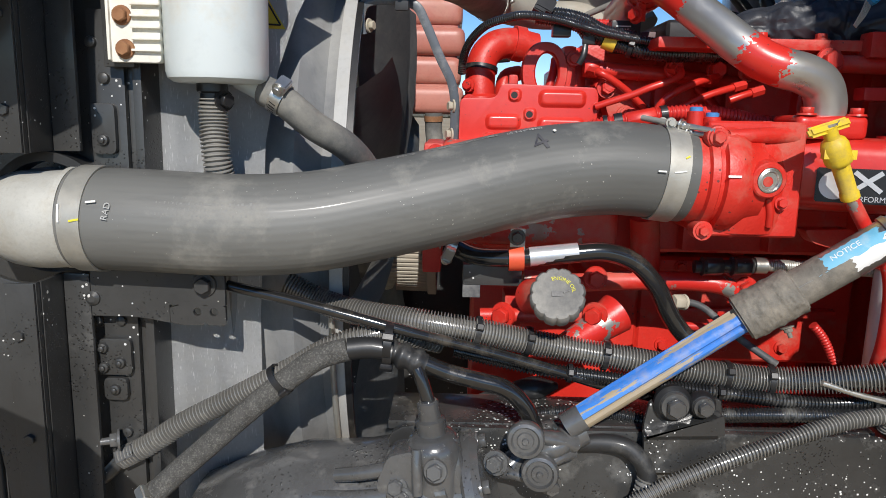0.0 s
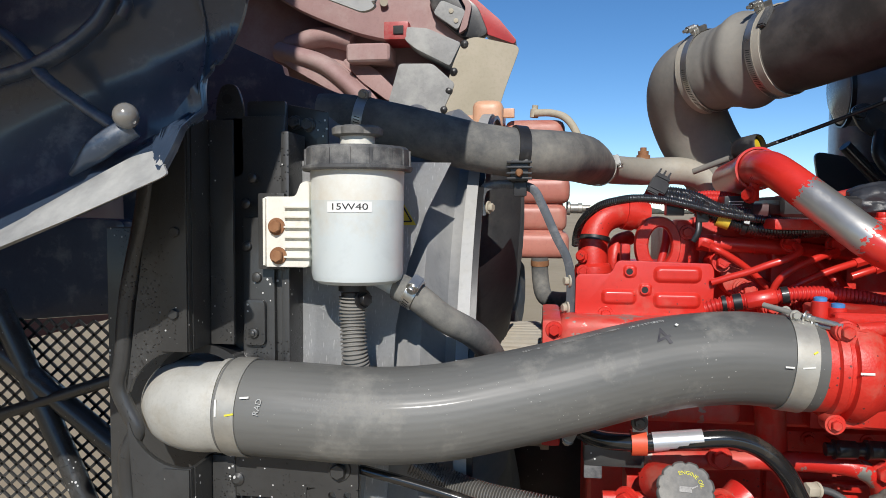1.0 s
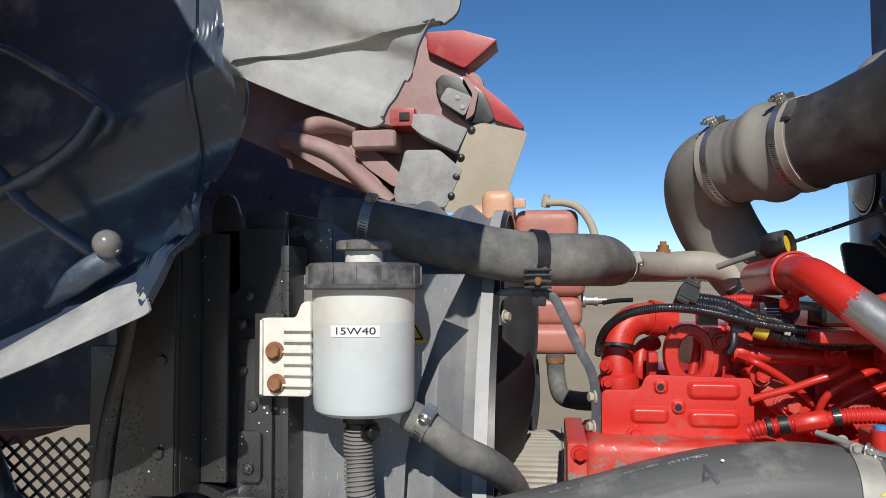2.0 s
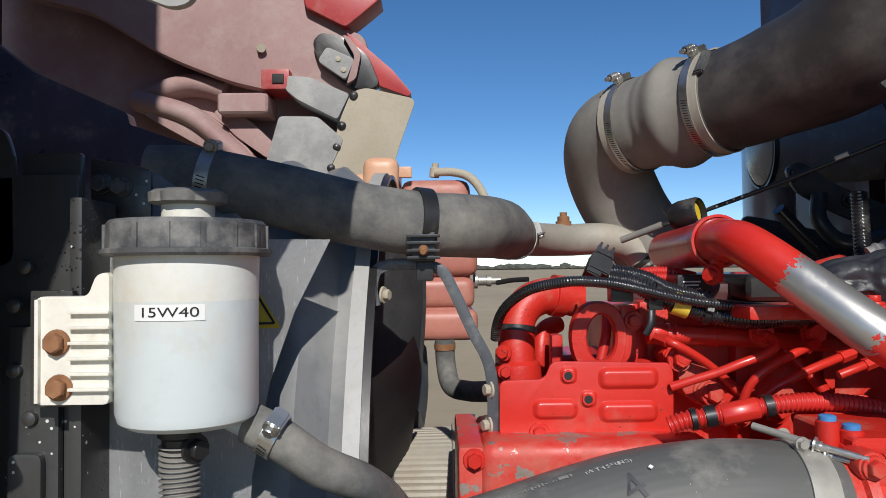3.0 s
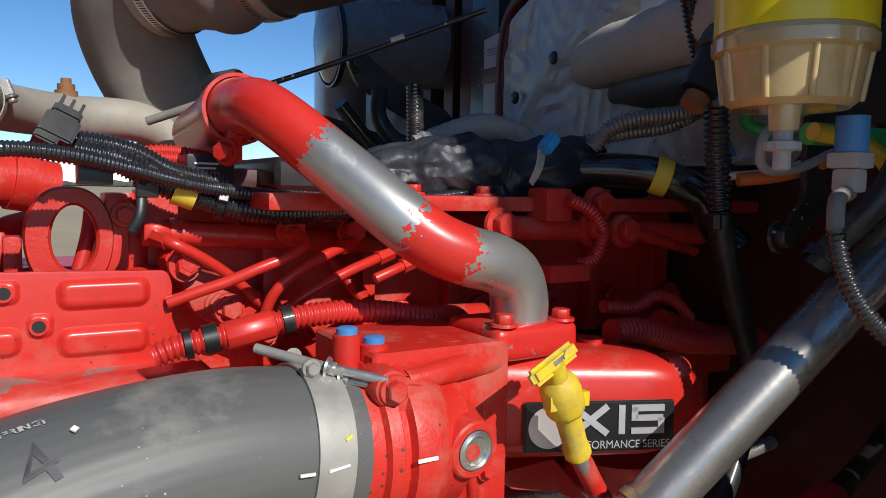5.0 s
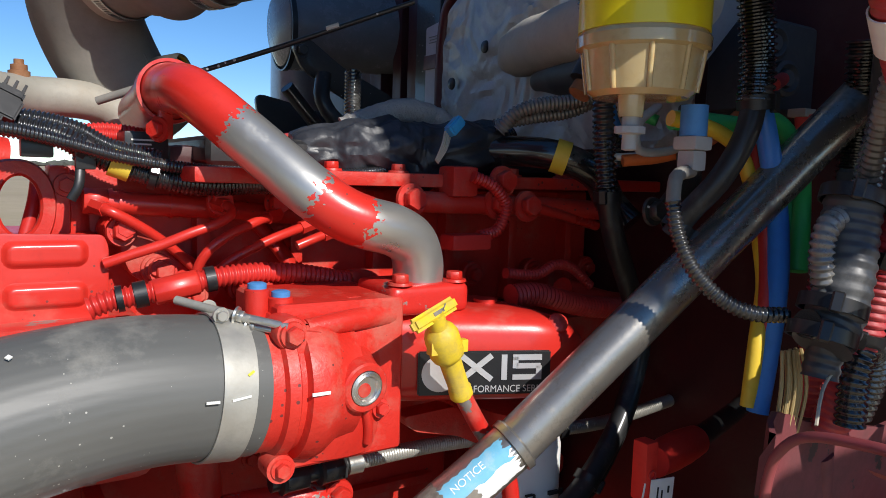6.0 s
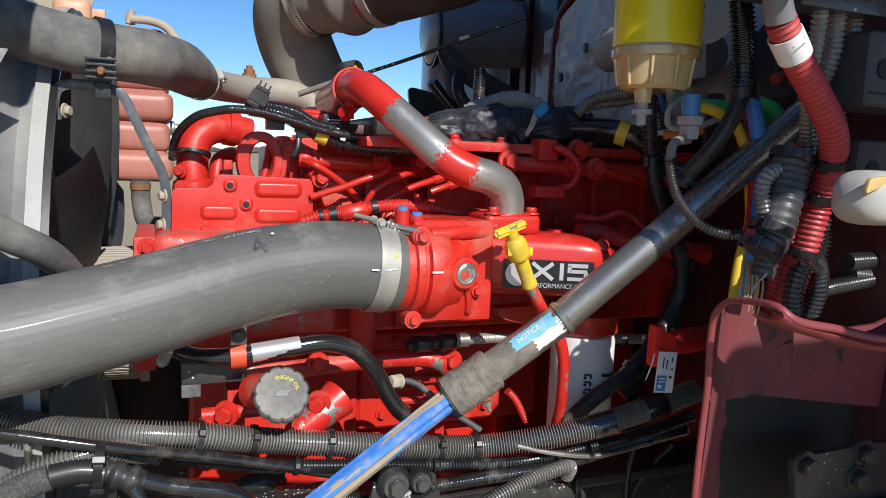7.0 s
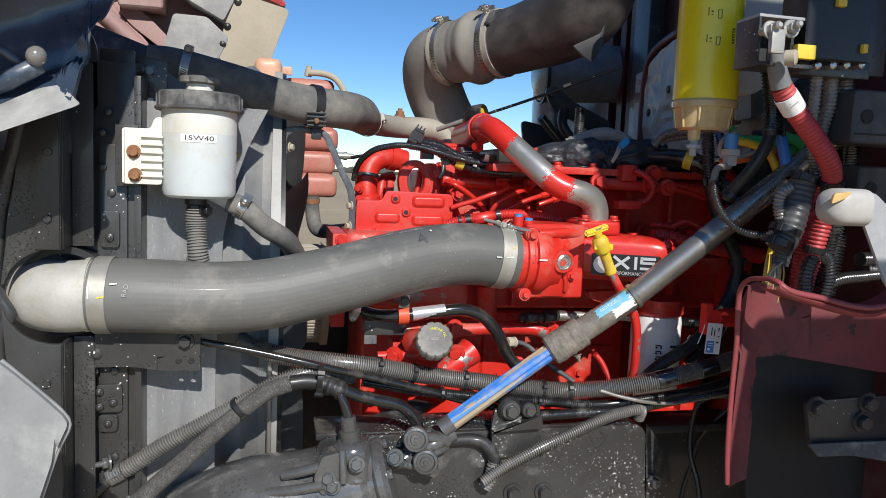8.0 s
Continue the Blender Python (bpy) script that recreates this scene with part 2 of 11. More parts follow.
BLUE_CAP = material("blue_plastic_cap", (0.05, 0.2, 0.5), (0.08, 0.28, 0.58), 0.4)
PLUG_BLUE = material("light_blue_plug_plastic", (0.03, 0.3, 0.62), (0.05, 0.38, 0.7), 0.35)
BLUE_LINE = material("blue_air_line", (0.025, 0.18, 0.66), (0.04, 0.24, 0.74), 0.3)
GREEN_LINE = material("green_air_line", (0.04, 0.46, 0.1), (0.06, 0.56, 0.15), 0.3)
YELLOW_LINE = material("yellow_air_line", (0.75, 0.5, 0.03), (0.8, 0.56, 0.05), 0.35)
RED_LINE = material("red_air_line", (0.5, 0.03, 0.03), (0.56, 0.05, 0.04), 0.35)
ORANGE_LINE = material("orange_cable", (0.7, 0.14, 0.03), (0.75, 0.2, 0.05), 0.4)
TAN_WIRE = material("tan_wires", (0.34, 0.25, 0.1), (0.42, 0.31, 0.14), 0.5)
TUBE_BLACK = material("gloss_black_shaft_paint", (0.01, 0.01, 0.01), (0.02, 0.0195, 0.019), 0.1, 0.2, metal=0.0, coat=0.8, scale=5, dust=(0.2, 0.17, 0.13), dust_amount=0.25)
GREASE = material("greasy_collar_dirt", (0.13, 0.118, 0.098), (0.21, 0.188, 0.155), 0.55, 0.85, scale=40, bump=0.7, fine=260, dust=(0.3, 0.265, 0.21), dust_amount=0.4, dust_scale=60)
LABEL = material("white_label", (0.8, 0.8, 0.78), (0.84, 0.84, 0.82), 0.45, fine=40, bump=0.02)
LABEL_BLUE = material("worn_blue_label", (0.1, 0.42, 0.62), (0.2, 0.5, 0.68), 0.45, dust=(0.7, 0.7, 0.66), dust_amount=0.3, dust_scale=30)
INK = material("black_ink", (0.012, 0.012, 0.012), (0.02, 0.02, 0.02), 0.6)
CHALK = material("white_paint_pen", (0.8, 0.8, 0.75), (0.7, 0.7, 0.66), 0.7)
YELLOW_PEN = material("yellow_paint_pen", (0.75, 0.7, 0.05), (0.68, 0.6, 0.05), 0.7)
BADGE = material("black_badge_face", (0.012, 0.012, 0.013), (0.02, 0.02, 0.021), 0.3)
BADGE_SILVER = material("silver_badge_print", (0.62, 0.62, 0.62), (0.7, 0.7, 0.7), 0.3, metal=0.5)
WHITE_CAN = material("white_filter_canister", (0.76, 0.76, 0.74), (0.8, 0.8, 0.78), 0.3, 0.4, scale=3, fine=30, bump=0.03)
DUCT = material("dusty_grey_duct_rubber", (0.19, 0.183, 0.165), (0.26, 0.25, 0.225), 0.6, 0.8, scale=4, dust=(0.36, 0.33, 0.275), dust_amount=0.45, dust_scale=5)
DUCT_DARK = material("dark_brown_air_duct_plastic", (0.04, 0.037, 0.036), (0.068, 0.061, 0.057), 0.4, 0.55, dust=(0.16, 0.142, 0.128), dust_amount=0.35, dust_scale=4)
FOIL = material("crinkled_foil_heat_shield", (0.4, 0.395, 0.388), (0.5, 0.494, 0.484), 0.4, 0.55, metal=0.4, scale=18, fine=160, bump=0.2, dust=(0.34, 0.31, 0.27), dust_amount=0.2)
STACK = material("satin_stainless_stack", (0.42, 0.44, 0.48), (0.52, 0.54, 0.57), 0.3, 0.4, metal=0.7)
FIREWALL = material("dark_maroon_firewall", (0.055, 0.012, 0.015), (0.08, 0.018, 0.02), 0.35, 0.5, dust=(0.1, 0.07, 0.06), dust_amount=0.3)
LAMP_GREY = material("dusty_clear_lamp_lens", (0.4, 0.39, 0.36), (0.48, 0.47, 0.44), 0.35, 0.5, dust=(0.5, 0.48, 0.44), dust_amount=0.4, dust_scale=20)
GREY_STEEL = material("grey_painted_bracket", (0.33, 0.34, 0.35), (0.4, 0.41, 0.42), 0.5, 0.65, dust=(0.45, 0.43, 0.39), dust_amount=0.3)
FIELD = material("dry_stubble_field", (0.34, 0.265, 0.165), (0.45, 0.355, 0.225), 0.95, 1.0, scale=0.05, fine=2.0, bump=0.5, dust=(0.36, 0.29, 0.16), dust_amount=0.4, dust_scale=0.3)
TREES = material("distant_tree_line", (0.07, 0.075, 0.06), (0.1, 0.1, 0.085), 0.95, scale=0.05)
PINK_TAG = material("bright_red_plastic", (0.75, 0.03, 0.02), (0.8, 0.045, 0.03), 0.35)
RED_ORANGE = material("orange_red_clamp", (0.65, 0.07, 0.025), (0.7, 0.1, 0.04), 0.4)
SILVER_TAPE = material("silver_foil_sticker", (0.6, 0.62, 0.66), (0.72, 0.73, 0.75), 0.25, 0.35, metal=0.6)
WARN_YELLOW = material("yellow_warning_sticker", (0.75, 0.6, 0.03), (0.78, 0.64, 0.05), 0.4)
CAB_PAINT = material("dark_cab_paint", (0.2, 0.02, 0.025), (0.24, 0.025, 0.03), 0.35)
PRINT_GREY = material("worn_pale_print", (0.19, 0.187, 0.175), (0.25, 0.245, 0.23), 0.7)
MARKER = material("faded_marker_ink", (0.05, 0.048, 0.055), (0.1, 0.097, 0.1), 0.5, scale=60)
PRINT_PALE = material("pale_stamped_print", (0.4, 0.4, 0.38), (0.5, 0.5, 0.47), 0.6)

SCRATCHED = material("scratched_galvanised_sheet", (0.45, 0.458, 0.46), (0.57, 0.576, 0.576), 0.34, 0.5, metal=0.15, scale=9, fine=260, bump=0.2, dust=(0.45, 0.44, 0.41), dust_amount=0.3, dust_scale=22, scratch=(0.85, 0.85, 0.84))
SHAFT = material("worn_gloss_shaft_paint", (0.24, 0.226, 0.204), (0.34, 0.32, 0.288), 0.22, 0.32, metal=0.75, coat=0.2, scale=6, dust=(0.14, 0.125, 0.1), dust_amount=0.22, dust_scale=30)
FAN_GREY = material("dusty_grey_fan_plastic", (0.085, 0.09, 0.095), (0.14, 0.145, 0.15), 0.5, 0.7, dust=(0.26, 0.25, 0.23), dust_amount=0.4)
CAP_DUSTY = material("dusty_worn_cap_plastic", (0.12, 0.117, 0.11), (0.19, 0.185, 0.172), 0.55, 0.75, dust=(0.36, 0.34, 0.3), dust_amount=0.45, dust_scale=25)


# ---- building helpers ----
def thing(name, base, label, category, group="", kind=""):
    ob = new(name)
    ob.location = base
    ob.empty_display_size = 0.02
    return tagged(ob, label, category, group, kind)


def put(name, verts, faces, mat, parent=None, label="", smooth=35.0, m=None):
    """One mesh object under a thing or a part; verts in world metres."""
    me = bpy.data.meshes.new(name)
    me.from_pydata([tuple(v) for v in verts], [], [tuple(f) for f in faces])
    me.materials.append(mat)
    if smooth:
        me.polygons.foreach_set("use_smooth", [True] * len(me.polygons))
        me.update()
        me.set_sharp_from_angle(angle=radians(smooth))
    me.update()
    ob = new(name, me)
    hang(ob, parent)
    if m is not None:
        ob.matrix_basis = m
    return tagged(ob, label)


def hang(ob, parent):
    if parent is not None:
        ob.parent = parent
        ob.matrix_parent_inverse = world_of(parent).inverted()


def world_of(ob):
    if ob.parent is None:
        return ob.matrix_basis.copy()
    return world_of(ob.parent) @ ob.matrix_parent_inverse @ ob.matrix_basis


def part(name, bm, mat, parent=None, label="", smooth=35.0, m=None):
    bmesh.ops.recalc_face_normals(bm, faces=bm.faces)
    me = bpy.data.meshes.new(name)
    bm.to_mesh(me)
    bm.free()
    me.materials.append(mat)
    if smooth:
        me.polygons.foreach_set("use_smooth", [True] * len(me.polygons))
        me.update()
        me.set_sharp_from_angle(angle=radians(smooth))
    ob = new(name, me)
    hang(ob, parent)
    if m is not None:
        ob.matrix_basis = m
    return tagged(ob, label)


def frame_along(p, d):
    """A matrix at p whose z axis runs along d."""
    return Matrix.Translation(p) @ Vector(d).to_track_quat("Z", "Y").to_matrix().to_4x4()


def curve_points(pts, step=0.006):
    """A smooth line through the points (centripetal Catmull-Rom), at even steps; also the fraction of the way."""
    p = [np.array(q, float) for q in pts]
    if len(p) == 2:
        n = max(2, int(np.linalg.norm(p[1] - p[0]) / step))
        return np.array([p[0] + (p[1] - p[0]) * i / n for i in range(n + 1)])
    p = [2 * p[0] - p[1]] + p + [2 * p[-1] - p[-2]]
    out = []
    for i in range(1, len(p) - 2):
        a, b, c, d = p[i - 1:i + 3]
        t0 = 0.0
        t1 = t0 + max(1e-4, np.linalg.norm(b - a)) ** 0.5
        t2 = t1 + max(1e-4, np.linalg.norm(c - b)) ** 0.5
        t3 = t2 + max(1e-4, np.linalg.norm(d - c)) ** 0.5
        for t in np.linspace(t1, t2, 24, endpoint=False):
            a1 = (t1 - t) / (t1 - t0) * a + (t - t0) / (t1 - t0) * b
            a2 = (t2 - t) / (t2 - t1) * b + (t - t1) / (t2 - t1) * c
            a3 = (t3 - t) / (t3 - t2) * c + (t - t2) / (t3 - t2) * d
            b1 = (t2 - t) / (t2 - t0) * a1 + (t - t0) / (t2 - t0) * a2
            b2 = (t3 - t) / (t3 - t1) * a2 + (t - t1) / (t3 - t1) * a3
            out.append((t2 - t) / (t2 - t1) * b1 + (t - t1) / (t2 - t1) * b2)
    out.append(p[-2])
    out = np.array(out)
    s = np.concatenate([[0], np.cumsum(np.linalg.norm(np.diff(out, axis=0), axis=1))])
    n = max(2, int(round(s[-1] / step)))
    u = np.linspace(0, s[-1], n + 1)
    return np.stack([np.interp(u, s, out[:, k]) for k in range(3)], axis=1)


def sweep(path, radius, seg=20, caps=True, flat=1.0, ring_fn=None):
    """A tube of that radius (a number or one for each point) along the path: verts and faces."""
    path = np.array(path)
    n = len(path)
    rad = np.full(n, radius) if np.isscalar(radius) else np.array(radius)
    tan = np.gradient(path, axis=0)
    tan /= np.linalg.norm(tan, axis=1)[:, None]
    up = np.array([0, 0, 1.0]) if abs(tan[0][2]) < 0.9 else np.array([0, 1.0, 0])
    nrm = np.cross(tan[0], up)
    nrm /= np.linalg.norm(nrm)
    verts, faces = [], []
    ang = np.linspace(0, 2 * math.pi, seg, endpoint=False)
    for i in range(n):
        nrm = nrm - tan[i] * np.dot(nrm, tan[i])
        nrm /= np.linalg.norm(nrm)
        bi = np.cross(tan[i], nrm)
        for k, a in enumerate(ang):
            r = rad[i] * (ring_fn(i, a) if ring_fn else 1.0)
            verts.append(path[i] + r * (math.cos(a) * nrm + flat * math.sin(a) * bi))
    for i in range(n - 1):
        for k in range(seg):
            a, b = i * seg + k, i * seg + (k + 1) % seg
            faces.append((a, b, b + seg, a + seg))
    if caps:
        faces.append(tuple(range(seg - 1, -1, -1)))
        faces.append(tuple((n - 1) * seg + k for k in range(seg)))
    return verts, faces


def tube(name, pts, r, mat, parent=None, label="", seg=20, step=0.006, flat=1.0, caps=True):
    path = curve_points(pts, step)
    if not np.isscalar(r):
        r = np.interp(np.linspace(0, 1, len(path)), np.linspace(0, 1, len(r)), r)
    v, f = sweep(path, r, seg, caps, flat)
    return put(name, v, f, mat, parent, label, 50)


def loom(name, pts, r, mat, parent=None, label="", pitch=0.0042, depth=0.2, seg=16):
    """Split corrugated conduit: square-shouldered rings along the line."""
    path = curve_points(pts, pitch / 4)
    n = len(path)
    prof = (1.0, 1.0, 1 - depth, 1 - depth)
    rad = np.array([r * prof[i % 4] for i in range(n)])
    v, f = sweep(path, rad, seg)
    return put(name, v, f, mat, parent, label, 60)


def box(bm, x0, x1, y0, y1, z0, z1, bevel=0.003, seg=2):
    m = Matrix.LocRotScale(((x0 + x1) / 2, (y0 + y1) / 2, (z0 + z1) / 2), None, (abs(x1 - x0), abs(y1 - y0), abs(z1 - z0)))
    r = bmesh.ops.create_cube(bm, size=1.0, matrix=m)
    if bevel:
        es = list({e for v in r["verts"] for e in v.link_edges})
        bmesh.ops.bevel(bm, geom=es, offset=bevel, segments=seg, affect="EDGES", profile=0.7)


def block(name, x0, x1, y0, y1, z0, z1, mat, parent=None, label="", bevel=0.003, seg=2, m=None):
    bm = bmesh.new()
    box(bm, x0, x1, y0, y1, z0, z1, bevel, seg)
    return part(name, bm, mat, parent, label, m=m)


def lathe(profile, seg=32, m=None, lobes=0, lobe_depth=0.0, lobe_range=None):
    """Turned solid round z from (radius, height) pairs: verts and faces. Optional grip lobes round its rim."""
    verts, faces = [], []
    for j, (r, h) in enumerate(profile):
        for k in range(seg):
            a = 2 * math.pi * k / seg
            q = r
            if lobes and (lobe_range is None or lobe_range[0] <= j <= lobe_range[1]):
                q = r * (1 - lobe_depth * (0.5 + 0.5 * math.cos(lobes * a)) ** 6)
            v = Vector((q * math.cos(a), q * math.sin(a), h))
            verts.append(m @ v if m is not None else v)
    for j in range(len(profile) - 1):
        for k in range(seg):
            a, b = j * seg + k, j * seg + (k + 1) % seg
            faces.append((a, b, b + seg, a + seg))
    faces.append(tuple(range(seg - 1, -1, -1)))
    faces.append(tuple((len(profile) - 1) * seg + k for k in range(seg)))
    return verts, faces


def turned(name, profile, p, d, mat, parent=None, label="", seg=32, lobes=0, lobe_depth=0.0, lobe_range=None, smooth=35):
    v, f = lathe(profile, seg, frame_along(p, d), lobes, lobe_depth, lobe_range)
    return put(name, v, f, mat, parent, label, smooth)


def rounded(poly, r, n=4):
    """A 2D outline with its corners rounded."""
    out = []
    k = len(poly)
    for i in range(k):
        a, b, c = (np.array(poly[j % k], float) for j in (i - 1, i, i + 1))
        la, lc = np.linalg.norm(a - b), np.linalg.norm(c - b)
        q = min(r, 0.45 * la, 0.45 * lc)
        p0, p1 = b + (a - b) / la * q, b + (c - b) / lc * q
        for t in np.linspace(0, 1, n + 1):
            out.append(tuple((1 - t) ** 2 * p0 + 2 * t * (1 - t) * b + t * t * p1))
    return out


def plate(name, poly, y0, y1, mat, parent=None, label="", r=0.006, bevel=0.0015, warp=None, axis="y", cuts=0):
    """A plate cut to an outline in (x, z), from y0 (front) to y1; with axis 'x' the outline is (y, z)."""
    bm = bmesh.new()
    pts = rounded(poly, r) if r else poly

    def at(a, b, c):
        return (a, c, b) if axis == "y" else (c, a, b)
    vs = [bm.verts.new(at(a, b, y0)) for a, b in pts]
    face = bm.faces.new(vs)
    ex = bmesh.ops.extrude_face_region(bm, geom=[face])
    up = [v for v in ex["geom"] if isinstance(v, bmesh.types.BMVert)]
    bmesh.ops.translate(bm, verts=up, vec=(0, y1 - y0, 0) if axis == "y" else (y1 - y0, 0, 0))
    if bevel:
        rim = [e for e in bm.edges if abs(e.calc_face_angle(0)) > 0.9 and len(e.link_faces) == 2]
        bmesh.ops.bevel(bm, geom=rim, offset=bevel, segments=2, affect="EDGES", profile=0.7, clamp_overlap=True)
    if warp:
        if cuts:
            bmesh.ops.triangulate(bm, faces=bm.faces)
            bmesh.ops.subdivide_edges(bm, edges=bm.edges, cuts=cuts, use_grid_fill=True)
        for v in bm.verts:
            v.co = warp(v.co)
    return part(name, bm, mat, parent, label)


def pressed(name, x0, x1, z0, z1, y, h, mat, parent, label=""):
    """A soft pillow pressed out of a sheet at depth y, standing h proud towards -y."""
    nx, nz = 30, 14
    vs, fs = [], []
    w, t = (x1 - x0) / 2, (z1 - z0) / 2
    e = min(w, t) * 0.75
    for i in range(nx + 1):
        for j in range(nz + 1):
            a, b = -w + 2 * w * i / nx, -t + 2 * t * j / nz
            qx, qz = max(0.0, abs(a) - (w - e)), max(0.0, abs(b) - (t - e))
            s = max(0.0, min(1.0, 1 - math.hypot(qx, qz) / e))
            s = s * s * (3 - 2 * s)
            vs.append(((x0 + x1) / 2 + a, y + 0.0006 - (h + 0.0006) * min(1.0, s * 1.5), (z0 + z1) / 2 + b))
    for i in range(nx):
        for j in range(nz):
            k = i * (nz + 1) + j
            fs.append((k, k + nz + 1, k + nz + 2, k + 1))
    return put(name, vs, fs, mat, parent, label, 80)


def hexbolt(name, p, d, r, mat, parent=None, label="", washer=1.45, head=0.9, stud=0.0):
    """Hex head on its washer; the axis d points out of the surface."""
    bm = bmesh.new()
    m = frame_along(p, d)
    bmesh.ops.create_cone(bm, cap_ends=True, segments=24, radius1=r * washer, radius2=r * washer * 0.94, depth=r * 0.3, matrix=m @ Matrix.Translation((0, 0, r * 0.15)))
    q = bmesh.ops.create_cone(bm, cap_ends=True, segments=6, radius1=r, radius2=r * 0.96, depth=r * head, matrix=m @ Matrix.Translation((0, 0, r * (0.3 + head / 2))))
    es = list({e for v in q["verts"] for e in v.link_edges})
    bmesh.ops.bevel(bm, geom=es, offset=r * 0.08, segments=1, affect="EDGES")
    if stud:
        bmesh.ops.create_cone(bm, cap_ends=True, segments=14, radius1=r * 0.5, radius2=r * 0.46, depth=stud, matrix=m @ Matrix.Translation((0, 0, r * (0.3 + head) + stud / 2)))
    return part(name, bm, mat, parent, label)


def band(name, p, d, r, width, mat, parent=None, label="", thick=0.0012, seg=40):
    """A flat strap round a tube at p with axis d."""
    prof = [(r, -width / 2), (r + thick, -width / 2), (r + thick, width / 2), (r, width / 2)]
    m = frame_along(p, d)
    verts, faces = [], []
    for a in range(seg):
        c, s = math.cos(2 * math.pi * a / seg), math.sin(2 * math.pi * a / seg)
        verts += [m @ Vector((q * c, q * s, h)) for q, h in prof]
    for a in range(seg):
        b = (a + 1) % seg
        for k in range(4):
            faces.append((4 * a + k, 4 * b + k, 4 * b + (k + 1) % 4, 4 * a + (k + 1) % 4))
    return put(name, verts, faces, mat, parent, label)


def worm_clamp(p, d, r, width, parent, screw_at, name="hose_clamp", mat=None):
    """Slotted band with its worm-screw housing at the side screw_at."""
    b = band(name, p, d, r, width, mat or ZINC, parent, "slotted steel hose clamp")
    d = Vector(d).normalized()
    o = Vector(screw_at) - d * Vector(screw_at).dot(d)
    o.normalize()
    side = d.cross(o)
    c = Vector(p) + o * (r + 0.004)
    bm = bmesh.new()
    rot = Matrix((side, d, o)).transposed().to_4x4()
    rot.translation = c
    q = bmesh.ops.create_cube(bm, size=1.0, matrix=rot @ Matrix.Diagonal((max(0.018, r * 0.36), width * 1.05, max(0.009, r * 0.15), 1)))
    bmesh.ops.bevel(bm, geom=list({e for v in q["verts"] for e in v.link_edges}), offset=0.0015, segments=2, affect="EDGES")
    part("screw_housing", bm, mat or ZINC, b)
    hexbolt("screw_head", c + side * max(0.009, r * 0.18), side, max(0.0052, r * 0.085), mat or ZINC, b)
    n = int(2 * math.pi * r * 0.6 / 0.0035)
    vs, fs = [], []
    for i in range(n):
        a = 2 * math.pi * 0.2 + i * 0.0035 / r
        w = o * math.cos(a) + side * math.sin(a)
        t = side * math.cos(a) - o * math.sin(a)
        base = Vector(p) + w * (r + 0.0014)
        k = len(vs)
        for uu, ww in ((-1, -1), (1, -1), (1, 1), (-1, 1)):
            vs.append(base + d * (uu * width * 0.3) + t * (ww * 0.0006 + uu * 0.0006))
        fs.append((k, k + 1, k + 2, k + 3))
    put("slotted_strip", vs, fs, INK, b, smooth=0)
    return b


def zip_tie(p, d, r, parent=None, head=(0, -1, 0.3), width=0.005, mat=None):
    """Cable tie with its square head."""
    b = band("cable_tie", p, d, r, width, mat or PLASTIC, parent, "" if parent is not None else "black nylon cable tie round a conduit", thick=0.0016, seg=28)
    d = Vector(d).normalized()
    o = Vector(head) - d * Vector(head).dot(d)
    o.normalize()
    side = d.cross(o)
    rot = Matrix((side, d, o)).transposed().to_4x4()
    rot.translation = Vector(p) + o * (r + 0.003)
    bm = bmesh.new()
    q = bmesh.ops.create_cube(bm, size=1.0, matrix=rot @ Matrix.Diagonal((0.008, width * 1.5, 0.006, 1)))
    bmesh.ops.bevel(bm, geom=list({e for v in q["verts"] for e in v.link_edges}), offset=0.0012, segments=1, affect="EDGES")
    part("tie_head", bm, mat or PLASTIC, b)
    if parent is None:
        tagged(b, category="cable tie", group="cable ties")
    return b


def words(name, text, size, m, mat, parent, stretch=1.0):
    cu = bpy.data.curves.new(name, "FONT")
    cu.body, cu.size, cu.align_x, cu.align_y, cu.extrude = text, size, "CENTER", "CENTER", 0.0001
    tmp = bpy.data.objects.new(name, cu)
    scene.collection.objects.link(tmp)
    bpy.context.view_layer.update()
    me = bpy.data.meshes.new_from_object(tmp)
    bpy.data.objects.remove(tmp)
    me.transform(m @ Matrix.Diagonal((stretch, 1, 1, 1)))
    me.materials.clear()
    me.materials.append(mat)
    ob = new(name, me)
    hang(ob, parent)
    return ob


def facing(p, d, up=(0, 0, 1)):
    """A pose at p whose z axis looks out along d and whose y axis is as near up as may be."""
    z = Vector(d).normalized()
    x = Vector(up).cross(z).normalized()
    y = z.cross(x)
    m = Matrix((x, y, z)).transposed().to_4x4()
    m.translation = p
    return m


def slab(name, m, w, h, mat, parent, label="", t=0.0006):
    """A thin rectangle w by h lying in the pose m."""
    bm = bmesh.new()
    bmesh.ops.create_cube(bm, size=1.0, matrix=m @ Matrix.Diagonal((w, h, t, 1)))
    return part(name, bm, mat, parent, label, smooth=0)


def bars(name, m, rows, mat, parent, t=0.0004):
    """Unreadable print as plain bars: rows of (x, y, width, height) in the pose m."""
    bm = bmesh.new()
    for x, y, w, h in rows:
        bmesh.ops.create_cube(bm, size=1.0, matrix=m @ Matrix.Translation((x, y, 0)) @ Matrix.Diagonal((w, h, t, 1)))
    return part(name, bm, mat, parent, smooth=0)


def on_tube(pts, k, step=0.004):
    """Point and direction at the fraction k of a smooth line."""
    c = curve_points(pts, step)
    i = min(len(c) - 2, max(1, int(k * (len(c) - 1))))
    return Vector(c[i]), Vector(c[i + 1] - c[i - 1]).normalized()


